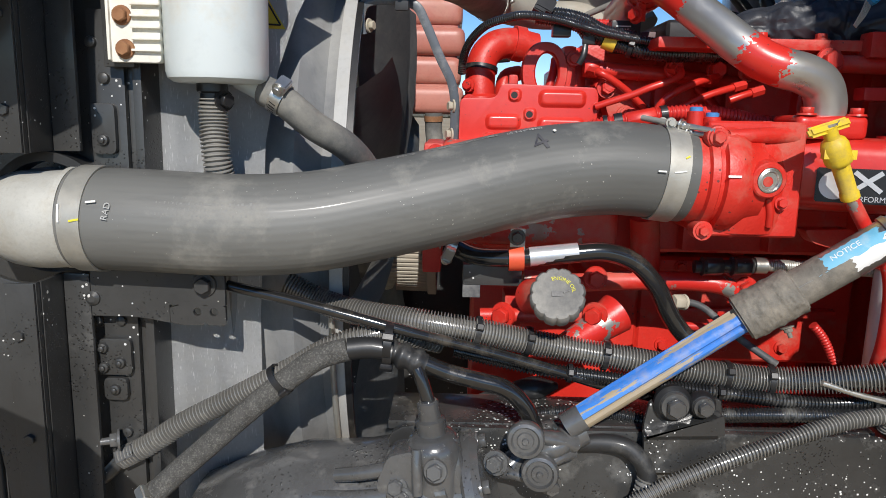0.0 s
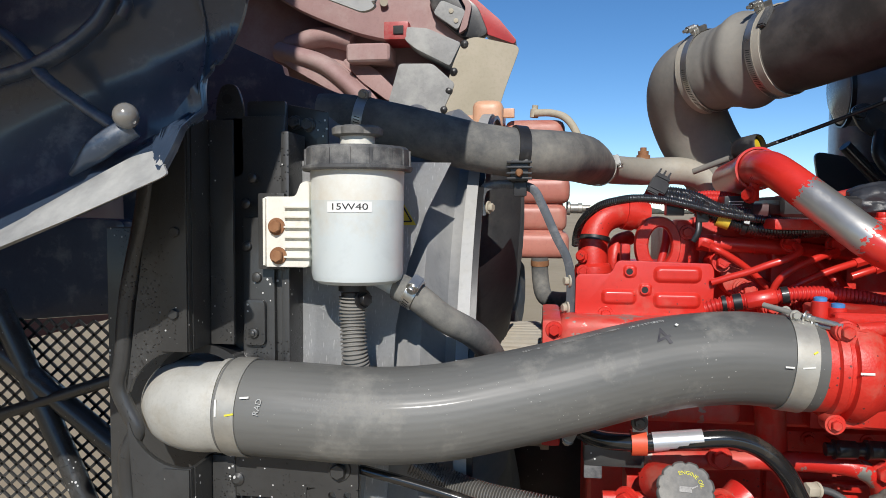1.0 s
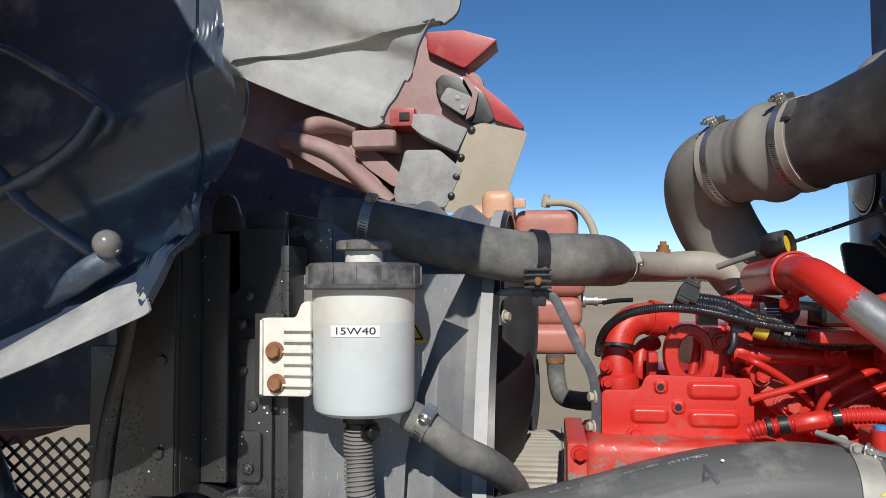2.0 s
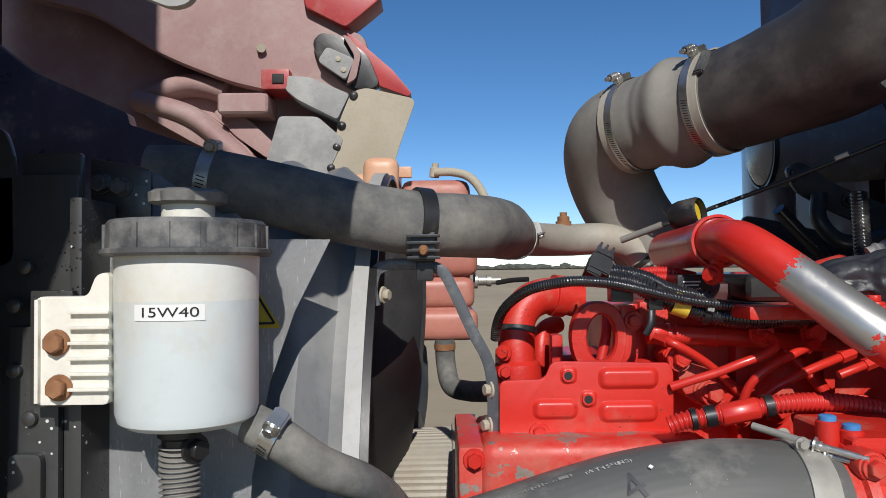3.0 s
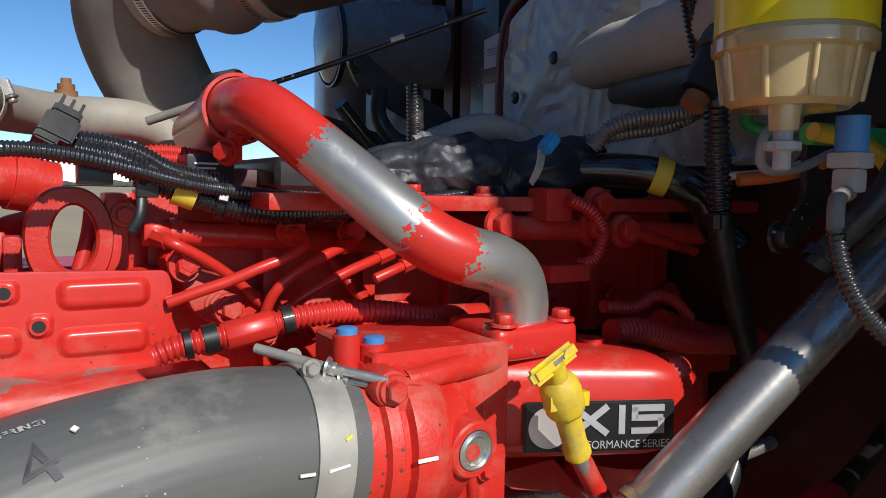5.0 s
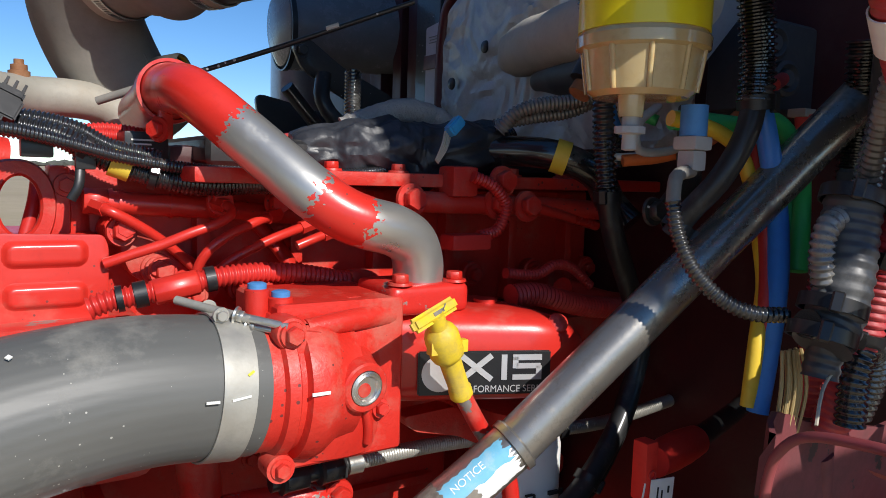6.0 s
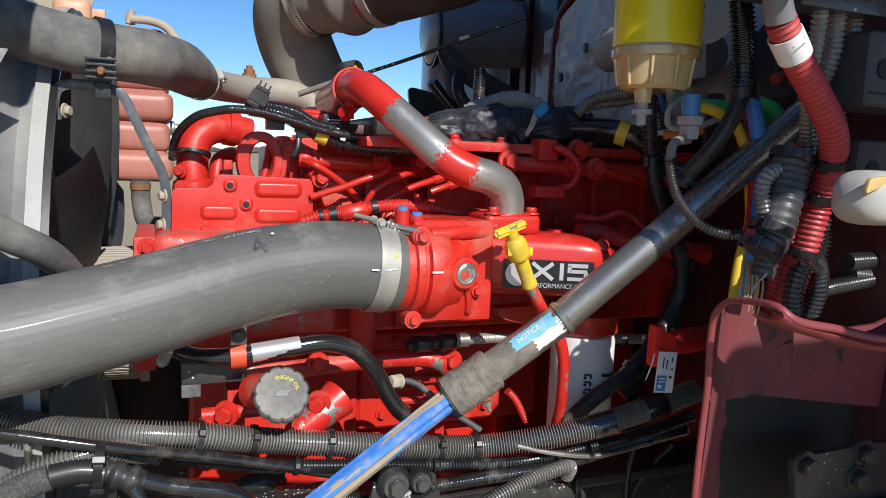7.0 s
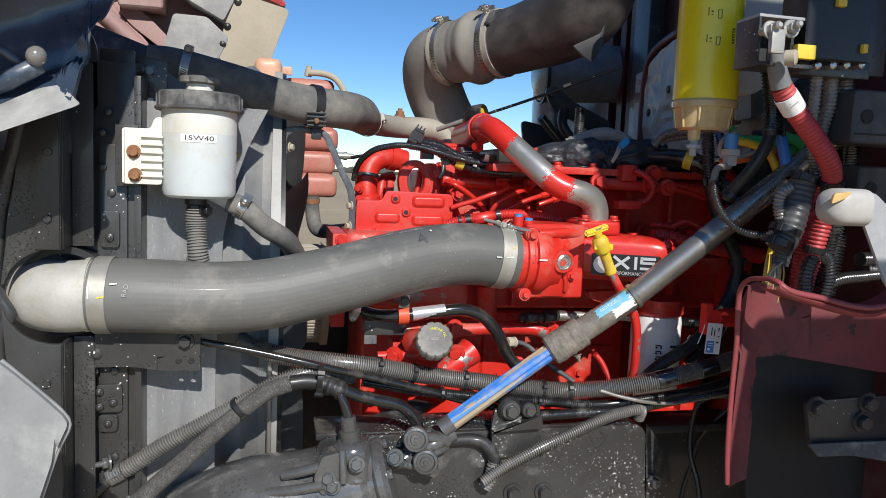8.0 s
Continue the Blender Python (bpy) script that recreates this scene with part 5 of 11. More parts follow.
    # dark liner colour here stands in for shade on the maroon surround
    plate("nose_crossbar", P((-1.390, 1.250, 1.605), (-0.798, 1.250, 1.590), (-0.794, 1.250, 1.413), (-1.382, 1.250, 1.361)), 1.25, 1.30, LINER, th, "inner grille surround, its shade put into the dark colour", r=0.02, bevel=0.01)


hood()


def grille_screen():
    th = thing("grille_screen", (-0.785, 1.050, 1.349), "black expanded-metal grille screen in the hood nose", "grille")
    a, b = (-1.250, 1.050, 1.389), (-0.666, 1.050, 1.450)
    x0, x1, z1, z0 = a[0], b[0], (-0.786, 1.050, 1.427)[2], 0.62
    bm = bmesh.new()
    dx, dz, w = 0.026, 0.0115, 0.0022
    nx, nz = int((x1 - x0) / dx), int((z1 - z0) / dz)
    vs, fs = [], []

    def strip(p, q):
        d = (Vector(q) - Vector(p)).normalized()
        s = Vector((-d.z, 0, d.x)) * w
        k = len(vs)
        for y in (1.05, 1.053):
            for e, sg in ((p, 1), (q, 1), (q, -1), (p, -1)):
                vs.append((e[0] + s.x * sg, y, e[2] + s.z * sg))
        fs.extend([(k, k + 1, k + 2, k + 3), (k + 7, k + 6, k + 5, k + 4), (k, k + 4, k + 5, k + 1), (k + 2, k + 6, k + 7, k + 3)])
    for i in range(nx):
        for j in range(nz):
            cx, cz = x0 + (i + 0.5 + 0.5 * (j % 2)) * dx, z0 + (j + 0.5) * dz
            strip((cx - dx / 2, 0, cz), (cx, 0, cz + dz))
            strip((cx, 0, cz + dz), (cx + dx / 2, 0, cz))
    bm.free()
    put("mesh", vs, fs, STEEL_BLACK, th, smooth=0)
    for p, q in (((-0.889, 1.030, 1.473), (-0.660, 1.030, 0.985)), ((-0.948, 1.030, 1.435), (-0.636, 1.030, 1.200))):
        tube("brace", [p, q], 0.018, STEEL_BLACK, th, seg=12)
    tube("cross_brace", [(-1.124, 1.020, 1.199), (-0.646, 1.020, 1.356)], 0.010, STEEL_BLACK, th, seg=10)
    block("screen_frame", x1 - 0.01, x1 + 0.012, 1.04, 1.07, 0.62, z1 + 0.02, STEEL_BLACK, th)


grille_screen()


def liner(name, outline, y_fn, mat, label, ridges=(), r=0.02, thick=0.006):
    """A moulded splash liner: a sheet over the outline in (x, z), bowed in depth by y_fn."""
    th = thing(name, (outline[0][0], 0.65, outline[0][1]), label, "fender liner")
    bm = bmesh.new()
    pts = rounded(outline, r, 5)
    f = bm.faces.new([bm.verts.new((a, 0, b)) for a, b in pts])
    bmesh.ops.triangulate(bm, faces=[f])
    for _ in range(4):
        es = [e for e in bm.edges if e.calc_length() > 0.018]
        if es:
            bmesh.ops.subdivide_edges(bm, edges=es, cuts=1)
            bmesh.ops.triangulate(bm, faces=bm.faces)
    for v in bm.verts:
        v.co.y = y_fn(v.co.x, v.co.z)
    bmesh.ops.solidify(bm, geom=list(bm.faces), thickness=thick)
    part("sheet", bm, mat, th, smooth=60)
    for q, rr in ridges:
        tube("moulded_ridge", q, rr, mat, th, seg=14, flat=0.55)
    return th


def liners():
    def P(*q):
        return [(a[0], a[2]) for a in q]
    o = P((-0.701, 0.620, 1.482), (-0.568, 0.620, 1.545), (-0.443, 0.620, 1.595), (-0.355, 0.620, 1.634), (-0.349, 0.620, 1.639), (-0.365, 0.620, 1.651), (-0.376, 0.620, 1.667), (-0.383, 0.620, 1.698), (-0.365, 0.620, 1.719), (-0.343, 0.620, 1.749),
          (-0.336, 0.620, 1.756), (-0.320, 0.620, 1.794), (-0.305, 0.620, 1.835), (-0.316, 0.620, 1.912), (-0.339, 0.620, 1.996), (-0.719, 0.620, 2.025))
    s0, s1 = (-0.545, 0.620, 1.551), (-0.349, 0.620, 1.639)

    def bow(x, z):
        d = (x - s1[0])
        line = s1[2] + (s1[2] - s0[2]) / (s1[0] - s0[0]) * d
        h = z - line
        y = 0.635 + 0.10 * d
        y += 0.035 * math.exp(-(max(0, 0.06 - h) / 0.03) ** 2) * (h > 0.055)
        if h < 0.06:
            y -= 0.05 * (1 - h / 0.06) ** 1.3
        y += 0.012 * math.sin((h - 0.1) * 42) * (0.09 < h < 0.24)
        return y
    th = liner("fender_liner", o, bow, LINER, "dark grey moulded fender liner of the raised hood")
    # pale strip cut along the shade edge: sunlight on the lip, painted
    lip = P((-0.679, 0.600, 1.492), (-0.551, 0.600, 1.552), (-0.429, 0.600, 1.599), (-0.346, 0.600, 1.635), (-0.340, 0.600, 1.639), (-0.355, 0.600, 1.651), (-0.366, 0.600, 1.663), (-0.393, 0.600, 1.657), (-0.425, 0.600, 1.639), (-0.473, 0.600, 1.610), (-0.529, 0.600, 1.579), (-0.680, 0.600, 1.511))
    bm = bmesh.new()
    f = bm.faces.new([bm.verts.new((a, 0, b)) for a, b in rounded(lip, 0.008)])
    bmesh.ops.triangulate(bm, faces=[f])
    for _ in range(4):
        es = [e for e in bm.edges if e.calc_length() > 0.014]
        if es:
            bmesh.ops.subdivide_edges(bm, edges=es, cuts=1)
            bmesh.ops.triangulate(bm, faces=bm.faces)
    for v in bm.verts:
        v.co.y = bow(v.co.x, v.co.z) - 0.003
    bmesh.ops.solidify(bm, geom=list(bm.faces), thickness=-0.003)
    part("sunlit_lip", bm, LINER_PALE, th, "pale scuffed lower lip, sunlight painted in", smooth=60)
    b = (-0.392, 0.600, 1.692)
    d0 = Vector(b)
    v, f = lathe([(0.001, 0.012), (0.006, 0.011), (0.0095, 0.008), (0.0115, 0.003), (0.0115, -0.003), (0.0095, -0.008)], 24, frame_along(d0, (0.25, -0.9, 0.35)))
    put("ball_boss", v, f, LOOM_DUSTY, th, "dusty grey moulded ball boss", 60)
    tube("boss_ramp", [d0 + Vector((0.0, 0.012, -0.008)), (-0.415, 0.605, 1.669), (-0.457, 0.615, 1.641)], [0.011, 0.012, 0.003], LINER, th, seg=16)
    tube("pressed_groove", [(-0.571, 0.605, 1.719), (-0.484, 0.610, 1.742), (-0.435, 0.620, 1.777), (-0.416, 0.625, 1.809)], 0.011, LINER, th, seg=14, flat=0.6)
    tube("pressed_step", [(-0.573, 0.605, 1.798), (-0.519, 0.610, 1.770), (-0.494, 0.610, 1.749), (-0.478, 0.610, 1.730), (-0.445, 0.612, 1.706), (-0.412, 0.615, 1.684)], 0.009, LINER, th, seg=14, flat=0.6)
    tube("pressed_step", [(-0.525, 0.615, 1.857), (-0.506, 0.615, 1.863), (-0.465, 0.620, 1.843), (-0.419, 0.625, 1.814), (-0.404, 0.625, 1.800), (-0.410, 0.625, 1.787)], 0.008, LINER, th, seg=14, flat=0.6)
    # second, paler sheet above
    o = P((-0.312, 0.640, 1.840), (-0.297, 0.640, 1.835), (-0.248, 0.640, 1.813), (-0.185, 0.640, 1.788), (-0.174, 0.640, 1.791), (-0.166, 0.640, 1.810), (-0.157, 0.640, 1.827), (-0.153, 0.640, 1.831), (-0.144, 0.640, 1.850), (-0.131, 0.640, 1.874), (-0.124, 0.640, 1.869), (-0.110, 0.640, 1.878), (-0.102, 0.640, 1.929), (-0.096, 0.640, 1.980), (-0.092, 0.640, 2.019), (-0.339, 0.640, 2.039))
    e0, e1 = (-0.312, 0.640, 1.840), (-0.185, 0.640, 1.788)

    def bow2(x, z):
        h = z - (e0[2] + (e1[2] - e0[2]) * (x - e0[0]) / (e1[0] - e0[0]))
        y = 0.64 - 0.05 * h
        y += 0.012 * (1 / (1 + math.exp(-(h - 0.028) / 0.003))) - 0.012 * (1 / (1 + math.exp(-(h - 0.075) / 0.003)))
        return y
    liner("splash_panel", o, bow2, LINER_PALE, "pale grey moulded splash panel of the raised hood", r=0.012)
    # low pale corner
    o = P((-0.441, 0.420, 1.409), (-0.375, 0.420, 1.380), (-0.345, 0.420, 1.352), (-0.319, 0.420, 1.325), (-0.314, 0.420, 1.316), (-0.326, 0.420, 1.288), (-0.344, 0.420, 1.230), (-0.449, 0.420, 1.179))
    lw = liner("lower_liner", o, lambda x, z: 0.42 + 0.25 * (x + 0.36) ** 2, LINER_PALE, "pale scuffed corner of the lower splash liner", r=0.012)
    tube("rolled_edge", [(-0.376, 0.425, 1.378), (-0.347, 0.425, 1.350), (-0.321, 0.425, 1.323), (-0.316, 0.425, 1.313), (-0.327, 0.425, 1.286), (-0.346, 0.425, 1.227)], 0.003, LINER_PALE, lw, seg=10)


liners()


# ---- red diesel engine ----
def flaked_pipe_material():
    """Red paint flaked off a bare steel pipe in two stretches with ragged borders."""
    m = RED.copy()
    m.name = "flaked_red_on_bare_pipe"
    nt = m.node_tree
    n, l = nt.nodes, nt.links
    bs = n["Principled BSDF"]
    old = bs.inputs["Base Color"].links[0].from_socket
    at = n.new("ShaderNodeAttribute")
    at.attribute_name = "along"
    tx = n.new("ShaderNodeTexNoise")
    tx.inputs["Scale"].default_value, tx.inputs["Detail"].default_value, tx.inputs["Roughness"].default_value = 52, 2, 0.45
    ma = n.new("ShaderNodeMath")
    ma.operation = "MULTIPLY_ADD"
    l.new(tx.outputs["Fac"], ma.inputs[0])
    ma.inputs[1].default_value = 0.06
    l.new(at.outputs["Fac"], ma.inputs[2])
    cr = n.new("ShaderNodeValToRGB")
    cr.color_ramp.interpolation = "CONSTANT"
    e = cr.color_ramp.elements
    e[0].position, e[0].color = 0.0, (1, 1, 1, 1)
    e[1].position, e[1].color = 0.186, (0, 0, 0, 1)
    a = e.new(0.258)
    a.color = (1, 1, 1, 1)
    b = e.new(0.415)
    b.color = (0, 0, 0, 1)
    l.new(ma.outputs[0], cr.inputs["Fac"])
    mx = n.new("ShaderNodeMix")
    mx.data_type = "RGBA"
    l.new(cr.outputs["Color"], mx.inputs["Factor"])
    l.new(old, mx.inputs[6])
    mx.inputs[7].default_value = (0.50, 0.49, 0.46, 1)
    l.new(mx.outputs[2], bs.inputs["Base Color"])
    mm = n.new("ShaderNodeMath")
    mm.operation = "MULTIPLY"
    l.new(cr.outputs["Color"], mm.inputs[0])
    mm.inputs[1].default_value = 0.75
    l.new(mm.outputs[0], bs.inputs["Metallic"])
    return m


FLAKED = flaked_pipe_material()

engine = thing("engine", (0.4, 1.2, 0.6), "large bright red six-cylinder diesel engine, paint flaking in places", "engine")


def bolt_row(places, d, r, mat=None, parent=None):
    for p in places:
        hexbolt("bolt", p, d, r, mat or RED_CAST, parent or engine)


def engine_core():
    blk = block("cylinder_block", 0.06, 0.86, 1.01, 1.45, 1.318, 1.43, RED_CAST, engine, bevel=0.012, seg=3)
    block("crankcase", 0.06, 0.86, 1.13, 1.45, 0.72, 1.322, RED_CAST, engine, bevel=0.012, seg=3)
    for i in range(7):
        x = 0.10 + 0.115 * i
        block("block_rib", x, x + 0.018, 0.985, 1.02, 1.325, 1.41, RED_CAST, blk, bevel=0.005)
        block("crankcase_rib", x, x + 0.018, 1.105, 1.14, 0.85, 1.31, RED_CAST, blk, bevel=0.005)
        turned("core_plug", [(0.021, 0), (0.021, 0.004), (0.017, 0.005), (0.015, 0.002)], (x + 0.066, 1.13, 1.16), (0, -1, 0), RED_CAST, blk, seg=28)
    block("block_ledge", 0.07, 0.85, 0.975, 1.02, 1.395, 1.43, RED_CAST, blk, bevel=0.006)
    hd = block("cylinder_head", 0.19, 0.86, 1.085, 1.46, 1.435, 1.585, RED_CAST, engine, bevel=0.010, seg=3)
    for i in range(6):
        x = 0.30 + 0.10 * i
        block("head_rib", x, x + 0.014, 1.065, 1.09, 1.44, 1.58, RED_CAST, hd, bevel=0.004)
        turned("head_boss", [(0.016, 0), (0.016, 0.012), (0.011, 0.014)], (x + 0.05, 1.085, 1.475), (0, -1, 0), RED_CAST, hd, seg=24)
        hexbolt("head_bolt", (x + 0.05, 1.072, 1.475), (0, -1, 0), 0.009, RED_CAST, hd)
    # black replaces maroon to paint in the deep shade over the cover
    block("rocker_cover", 0.30, 0.86, 1.03, 1.40, 1.602, 1.632, PLASTIC, engine, "rocker cover, its deep shade put into the black colour", bevel=0.012, seg=3)
    block("cover_flange", 0.27, 0.86, 0.955, 1.42, 1.587, 1.601, RED_CAST, engine, bevel=0.004)
    bolt_row([(0.33 + 0.075 * i, 0.975, 1.601) for i in range(7)], (0, 0, 1), 0.0075)
    # front gear case with rounded flaking top
    q0, q1 = (-0.020, 0.985, 1.463), (0.209, 0.985, 1.455)
    gc = block("gear_case", q0[0] + 0.022, q1[0] + 0.03, 0.962, 1.12, 1.33, q0[2] + 0.004, RED_CHIP, engine, "flaking red gear case", bevel=0.022, seg=5)
    block("gear_case_flange", q0[0], q0[0] + 0.026, 0.968, 1.14, 1.29, q0[2], RED_CHIP, engine, bevel=0.006)
    b = (-0.006, 0.968, 1.450)
    hexbolt("case_bolt", (b[0] + 0.002, 0.968, b[2]), (0, -1, 0), 0.008, RED_CAST, gc)
    # wall between the shield and the rail
    block("thermostat_housing", 0.045, 0.28, 1.20, 1.32, 1.42, 1.525, RED_CAST, engine, bevel=0.01, seg=3)
    block("head_end_cover", 0.098, 0.112, 1.115, 1.14, 1.45, 1.56, RED_CAST, engine, bevel=0.004)
    block("rail_bracket", 0.196, 0.270, 1.085, 1.12, 1.44, 1.602, RED_CAST, engine, bevel=0.008)
    # accessory brackets under the rail
    plate("pump_bracket", [(a[0], a[2]) for a in ((0.220, 1.040, 1.540), (0.276, 1.040, 1.523), (0.326, 1.040, 1.489), (0.305, 1.040, 1.461), (0.233, 1.040, 1.497))], 1.042, 1.085, RED_CAST, engine, r=0.012, bevel=0.004)
    bolt_row(((0.227, 1.035, 1.542), (0.261, 1.035, 1.501), (0.225, 1.035, 1.539)), (0.1, -1, 0.1), 0.0095)
    # lower front: dark red mass with fittings
    oc = block("oil_cooler_cover", 0.30, 0.62, 1.075, 1.13, 1.14, 1.30, RED_CAST, engine, bevel=0.012, seg=3)
    block("cooler_rib", 0.33, 0.59, 1.062, 1.08, 1.214, 1.226, RED_CAST, oc, bevel=0.004)
    block("lower_module", 0.05, 0.30, 1.07, 1.13, 1.02, 1.33, RED_CAST, engine, bevel=0.012, seg=3)
    block("sump_rail", 0.05, 0.80, 1.06, 1.14, 0.98, 1.06, RED_CAST, engine, bevel=0.008)
    bolt_row([(0.36 + 0.08 * i, 1.075, 1.285) for i in range(4)] + [(0.34 + 0.09 * i, 1.075, 1.165) for i in range(3)], (0, -1, 0), 0.0075)
    # brackets that carry the pipes in front of the crankcase
    for x, z in ((0.20, 1.285), (0.39, 1.285), (0.28, 1.33)):
        block("pipe_stay", x - 0.008, x + 0.008, 0.962, 1.13, z - 0.006, z + 0.006, RED_CAST, engine, bevel=0.003)
    return blk


engine_core()


def heat_shield():
    y = 1.010
    q = lambda a: (a[0], a[2])
    sh = plate("mounting_shield", [q((0.025, 1.010, 1.462)), q((0.026, 1.010, 1.522)), q((0.074, 1.010, 1.523)), q((0.081, 1.010, 1.542)), q((0.207, 1.010, 1.539)), q((0.211, 1.010, 1.529)), q((0.210, 1.010, 1.455))],
               y, y + 0.005, RED, engine, "pressed red sheet-metal shield", r=0.008, bevel=0.0018)
    block("shield_return", (0.028, 1.010, 1.520)[0], (0.207, 1.010, 1.515)[0], y + 0.004, y + 0.05, (0.025, 1.010, 1.462)[2], (0.025, 1.010, 1.462)[2] + 0.004, RED, sh, bevel=0.001)
    for a, b in (((0.063, 1.010, 1.500), (0.106, 1.010, 1.483)), ((0.133, 1.010, 1.533), (0.192, 1.010, 1.514)), ((0.133, 1.010, 1.497), (0.191, 1.010, 1.479))):
        pressed("pressed_rib", a[0] - 0.004, b[0] + 0.004, b[2] - 0.004, a[2] + 0.004, y, 0.0055, RED, sh)
    for a in ((0.099, 1.010, 1.527), (0.183, 1.010, 1.523), (0.120, 1.010, 1.502)):
        pressed("pressed_boss", a[0] - 0.011, a[0] + 0.011, a[2] - 0.011, a[2] + 0.011, y, 0.003, RED, sh)
    for p in ((0.098, 1.005, 1.527), (0.119, 1.005, 1.502), (0.181, 1.005, 1.524)):
        band("eyelet", (p[0], y - 0.0035, p[2]), (0, 1, 0), 0.0045, 0.003, RED, sh, thick=0.0018, seg=20)
        turned("eyelet_hole", [(0.0044, 0), (0.0044, 0.0006)], (p[0], y - 0.0042, p[2]), (0, -1, 0), INK, sh, seg=16)
    p = (0.067, 1.007, 1.467)
    hexbolt("shield_bolt", (p[0], y, p[2]), (0, -1, 0), 0.0075, RED, sh)
    p = (0.041, 1.089, 1.545)


heat_shield()


def front_fittings():
    # thermostat outlet elbow with its tie, collar and bolted foot
    pts = [(0.057, 1.115, 1.495), (0.056, 1.115, 1.529), (0.056, 1.120, 1.560), (0.060, 1.125, 1.583), (0.073, 1.130, 1.599), (0.098, 1.140, 1.607), (0.138, 1.150, 1.601)]
    tube("outlet_elbow", pts, 0.0222, RED_CAST, engine, seg=32)
    p, d = on_tube(pts, 0.40)
    zip_tie(p, d, 0.0232, engine, (-1, -0.3, 0), 0.007)
    p, d = on_tube(pts, 0.86)
    band("elbow_collar", p, d, 0.0218, 0.016, RED_CAST, engine, thick=0.004)
    p, d = on_tube(pts, 0.10)
    turned("elbow_foot", [(0.0215, 0.02), (0.027, 0.016), (0.0285, 0.008), (0.0285, -0.03), (0.02, -0.032)], p, d, RED_CAST, engine, seg=36)
    hexbolt("foot_bolt", (0.038, 1.092, 1.542), (-0.4, -0.9, 0), 0.0068, RED_CAST, engine)
    hexbolt("foot_bolt", (0.040, 1.090, 1.520), (-0.1, -1, 0), 0.0068, RED_CAST, engine)
    tube("bypass_tube", [(0.091, 1.170, 1.495), (0.092, 1.170, 1.535), (0.098, 1.180, 1.559), (0.119, 1.200, 1.567)], 0.012, RED_CAST, engine, "dark red bypass tube in shade", seg=20)
    # lifting eye: thick ring plate with an oval opening
    c = Vector((0.144, 1.062, 1.562))
    seg = 64
    vs, fs = [], []
    for k in range(seg):
        a = 2 * math.pi * k / seg
        co, si = math.cos(a), math.sin(a)
        ox, oz = 0.0325 * math.copysign(abs(co) ** 0.85, co), 0.0405 * si if si > 0 else 0.046 * si
        ix, iz = 0.0162 * co + 0.003, 0.0265 * si - 0.001
        for x, z, y in ((ox, oz, 0.005), (ox * 0.95, oz * 0.95, 0.0), (ix + 0.0022 * co, iz + 0.0022 * si, 0.0), (ix, iz, 0.003), (ix, iz, 0.015), (ox, oz, 0.015)):
            vs.append((c.x + x, c.y + y, c.z + z))
    for k in range(seg):
        j = (k + 1) % seg
        for t in range(6):
            fs.append((6 * k + t, 6 * k + (t + 1) % 6, 6 * j + (t + 1) % 6, 6 * j + t))
    eye = put("lifting_eye", vs, fs, RED_CAST, engine, "thick red lifting eye")
    block("eye_foot", c.x + 0.026, c.x + 0.044, c.y + 0.004, c.y + 0.05, c.z - 0.045, c.z + 0.036, RED_CAST, eye, bevel=0.006)
    hexbolt("eye_bolt", (c.x + 0.040, c.y + 0.002, c.z + 0.018), (0, -1, 0), 0.0075, RED_CAST, eye)
    tube("eye_lead", [(c.x + 0.008, c.y + 0.03, c.z - 0.03), (c.x + 0.016, c.y + 0.035, c.z + 0.0), (c.x + 0.02, c.y + 0.05, c.z + 0.02)], 0.006, RED_PLASTIC, eye, seg=12)
    # fuel rail with its end nut, joint and fittings
    r0, r1 = Vector((0.208, 1.052, 1.566)), Vector((0.313, 1.052, 1.560))
    ax = (r1 - r0).normalized()
    rail = tube("fuel_rail", [r0, r1], 0.0105, RED, engine, "red fuel rail", seg=28)
    hexbolt("rail_end_nut", r0 + ax * 0.012, -ax, 0.0128, RED, rail, washer=1.0, head=1.6)
    for k in (0.16, 0.60):
        tube("rail_sleeve", [r0 + (r1 - r0) * k, r0 + (r1 - r0) * (k + 0.03)], 0.0117, RED, rail, seg=28)
    hexbolt("rail_fitting", (0.313, 1.028, 1.567), (0, -1, 0.1), 0.0112, RED, rail, washer=1.2)
    hexbolt("rail_fitting", (0.372, 1.035, 1.566), (0.1, -1, 0.1), 0.0112, RED_CAST, rail, washer=1.2)
    hexbolt("rail_fitting", (0.417, 1.040, 1.565), (0.1, -1, 0.1), 0.0112, RED_CAST, rail, washer=1.2)
    tube("rear_rail_part", [r1, (0.442, 1.070, 1.549)], 0.0100, RED_CAST, rail, seg=20)
    rows = ([(0.309, 1.018, 1.566), (0.314, 1.003, 1.564), (0.314, 0.995, 1.558), (0.301, 0.990, 1.550), (0.274, 0.990, 1.540), (0.251, 0.995, 1.530), (0.228, 1.000, 1.522), (0.206, 1.005, 1.514)],
            [(0.206, 1.035, 1.562), (0.213, 1.020, 1.559), (0.227, 1.020, 1.552), (0.248, 1.025, 1.539), (0.263, 1.030, 1.528), (0.279, 1.035, 1.514), (0.292, 1.040, 1.502)],
            [(0.365, 1.020, 1.555), (0.342, 1.005, 1.550), (0.311, 1.000, 1.536), (0.296, 1.000, 1.525), (0.288, 1.005, 1.512), (0.284, 1.010, 1.497)],
            [(0.398, 1.010, 1.546), (0.358, 1.000, 1.534), (0.328, 0.998, 1.521), (0.312, 1.000, 1.511), (0.304, 1.005, 1.502)],
            [(0.418, 1.000, 1.539), (0.395, 0.995, 1.532), (0.379, 0.995, 1.526)])
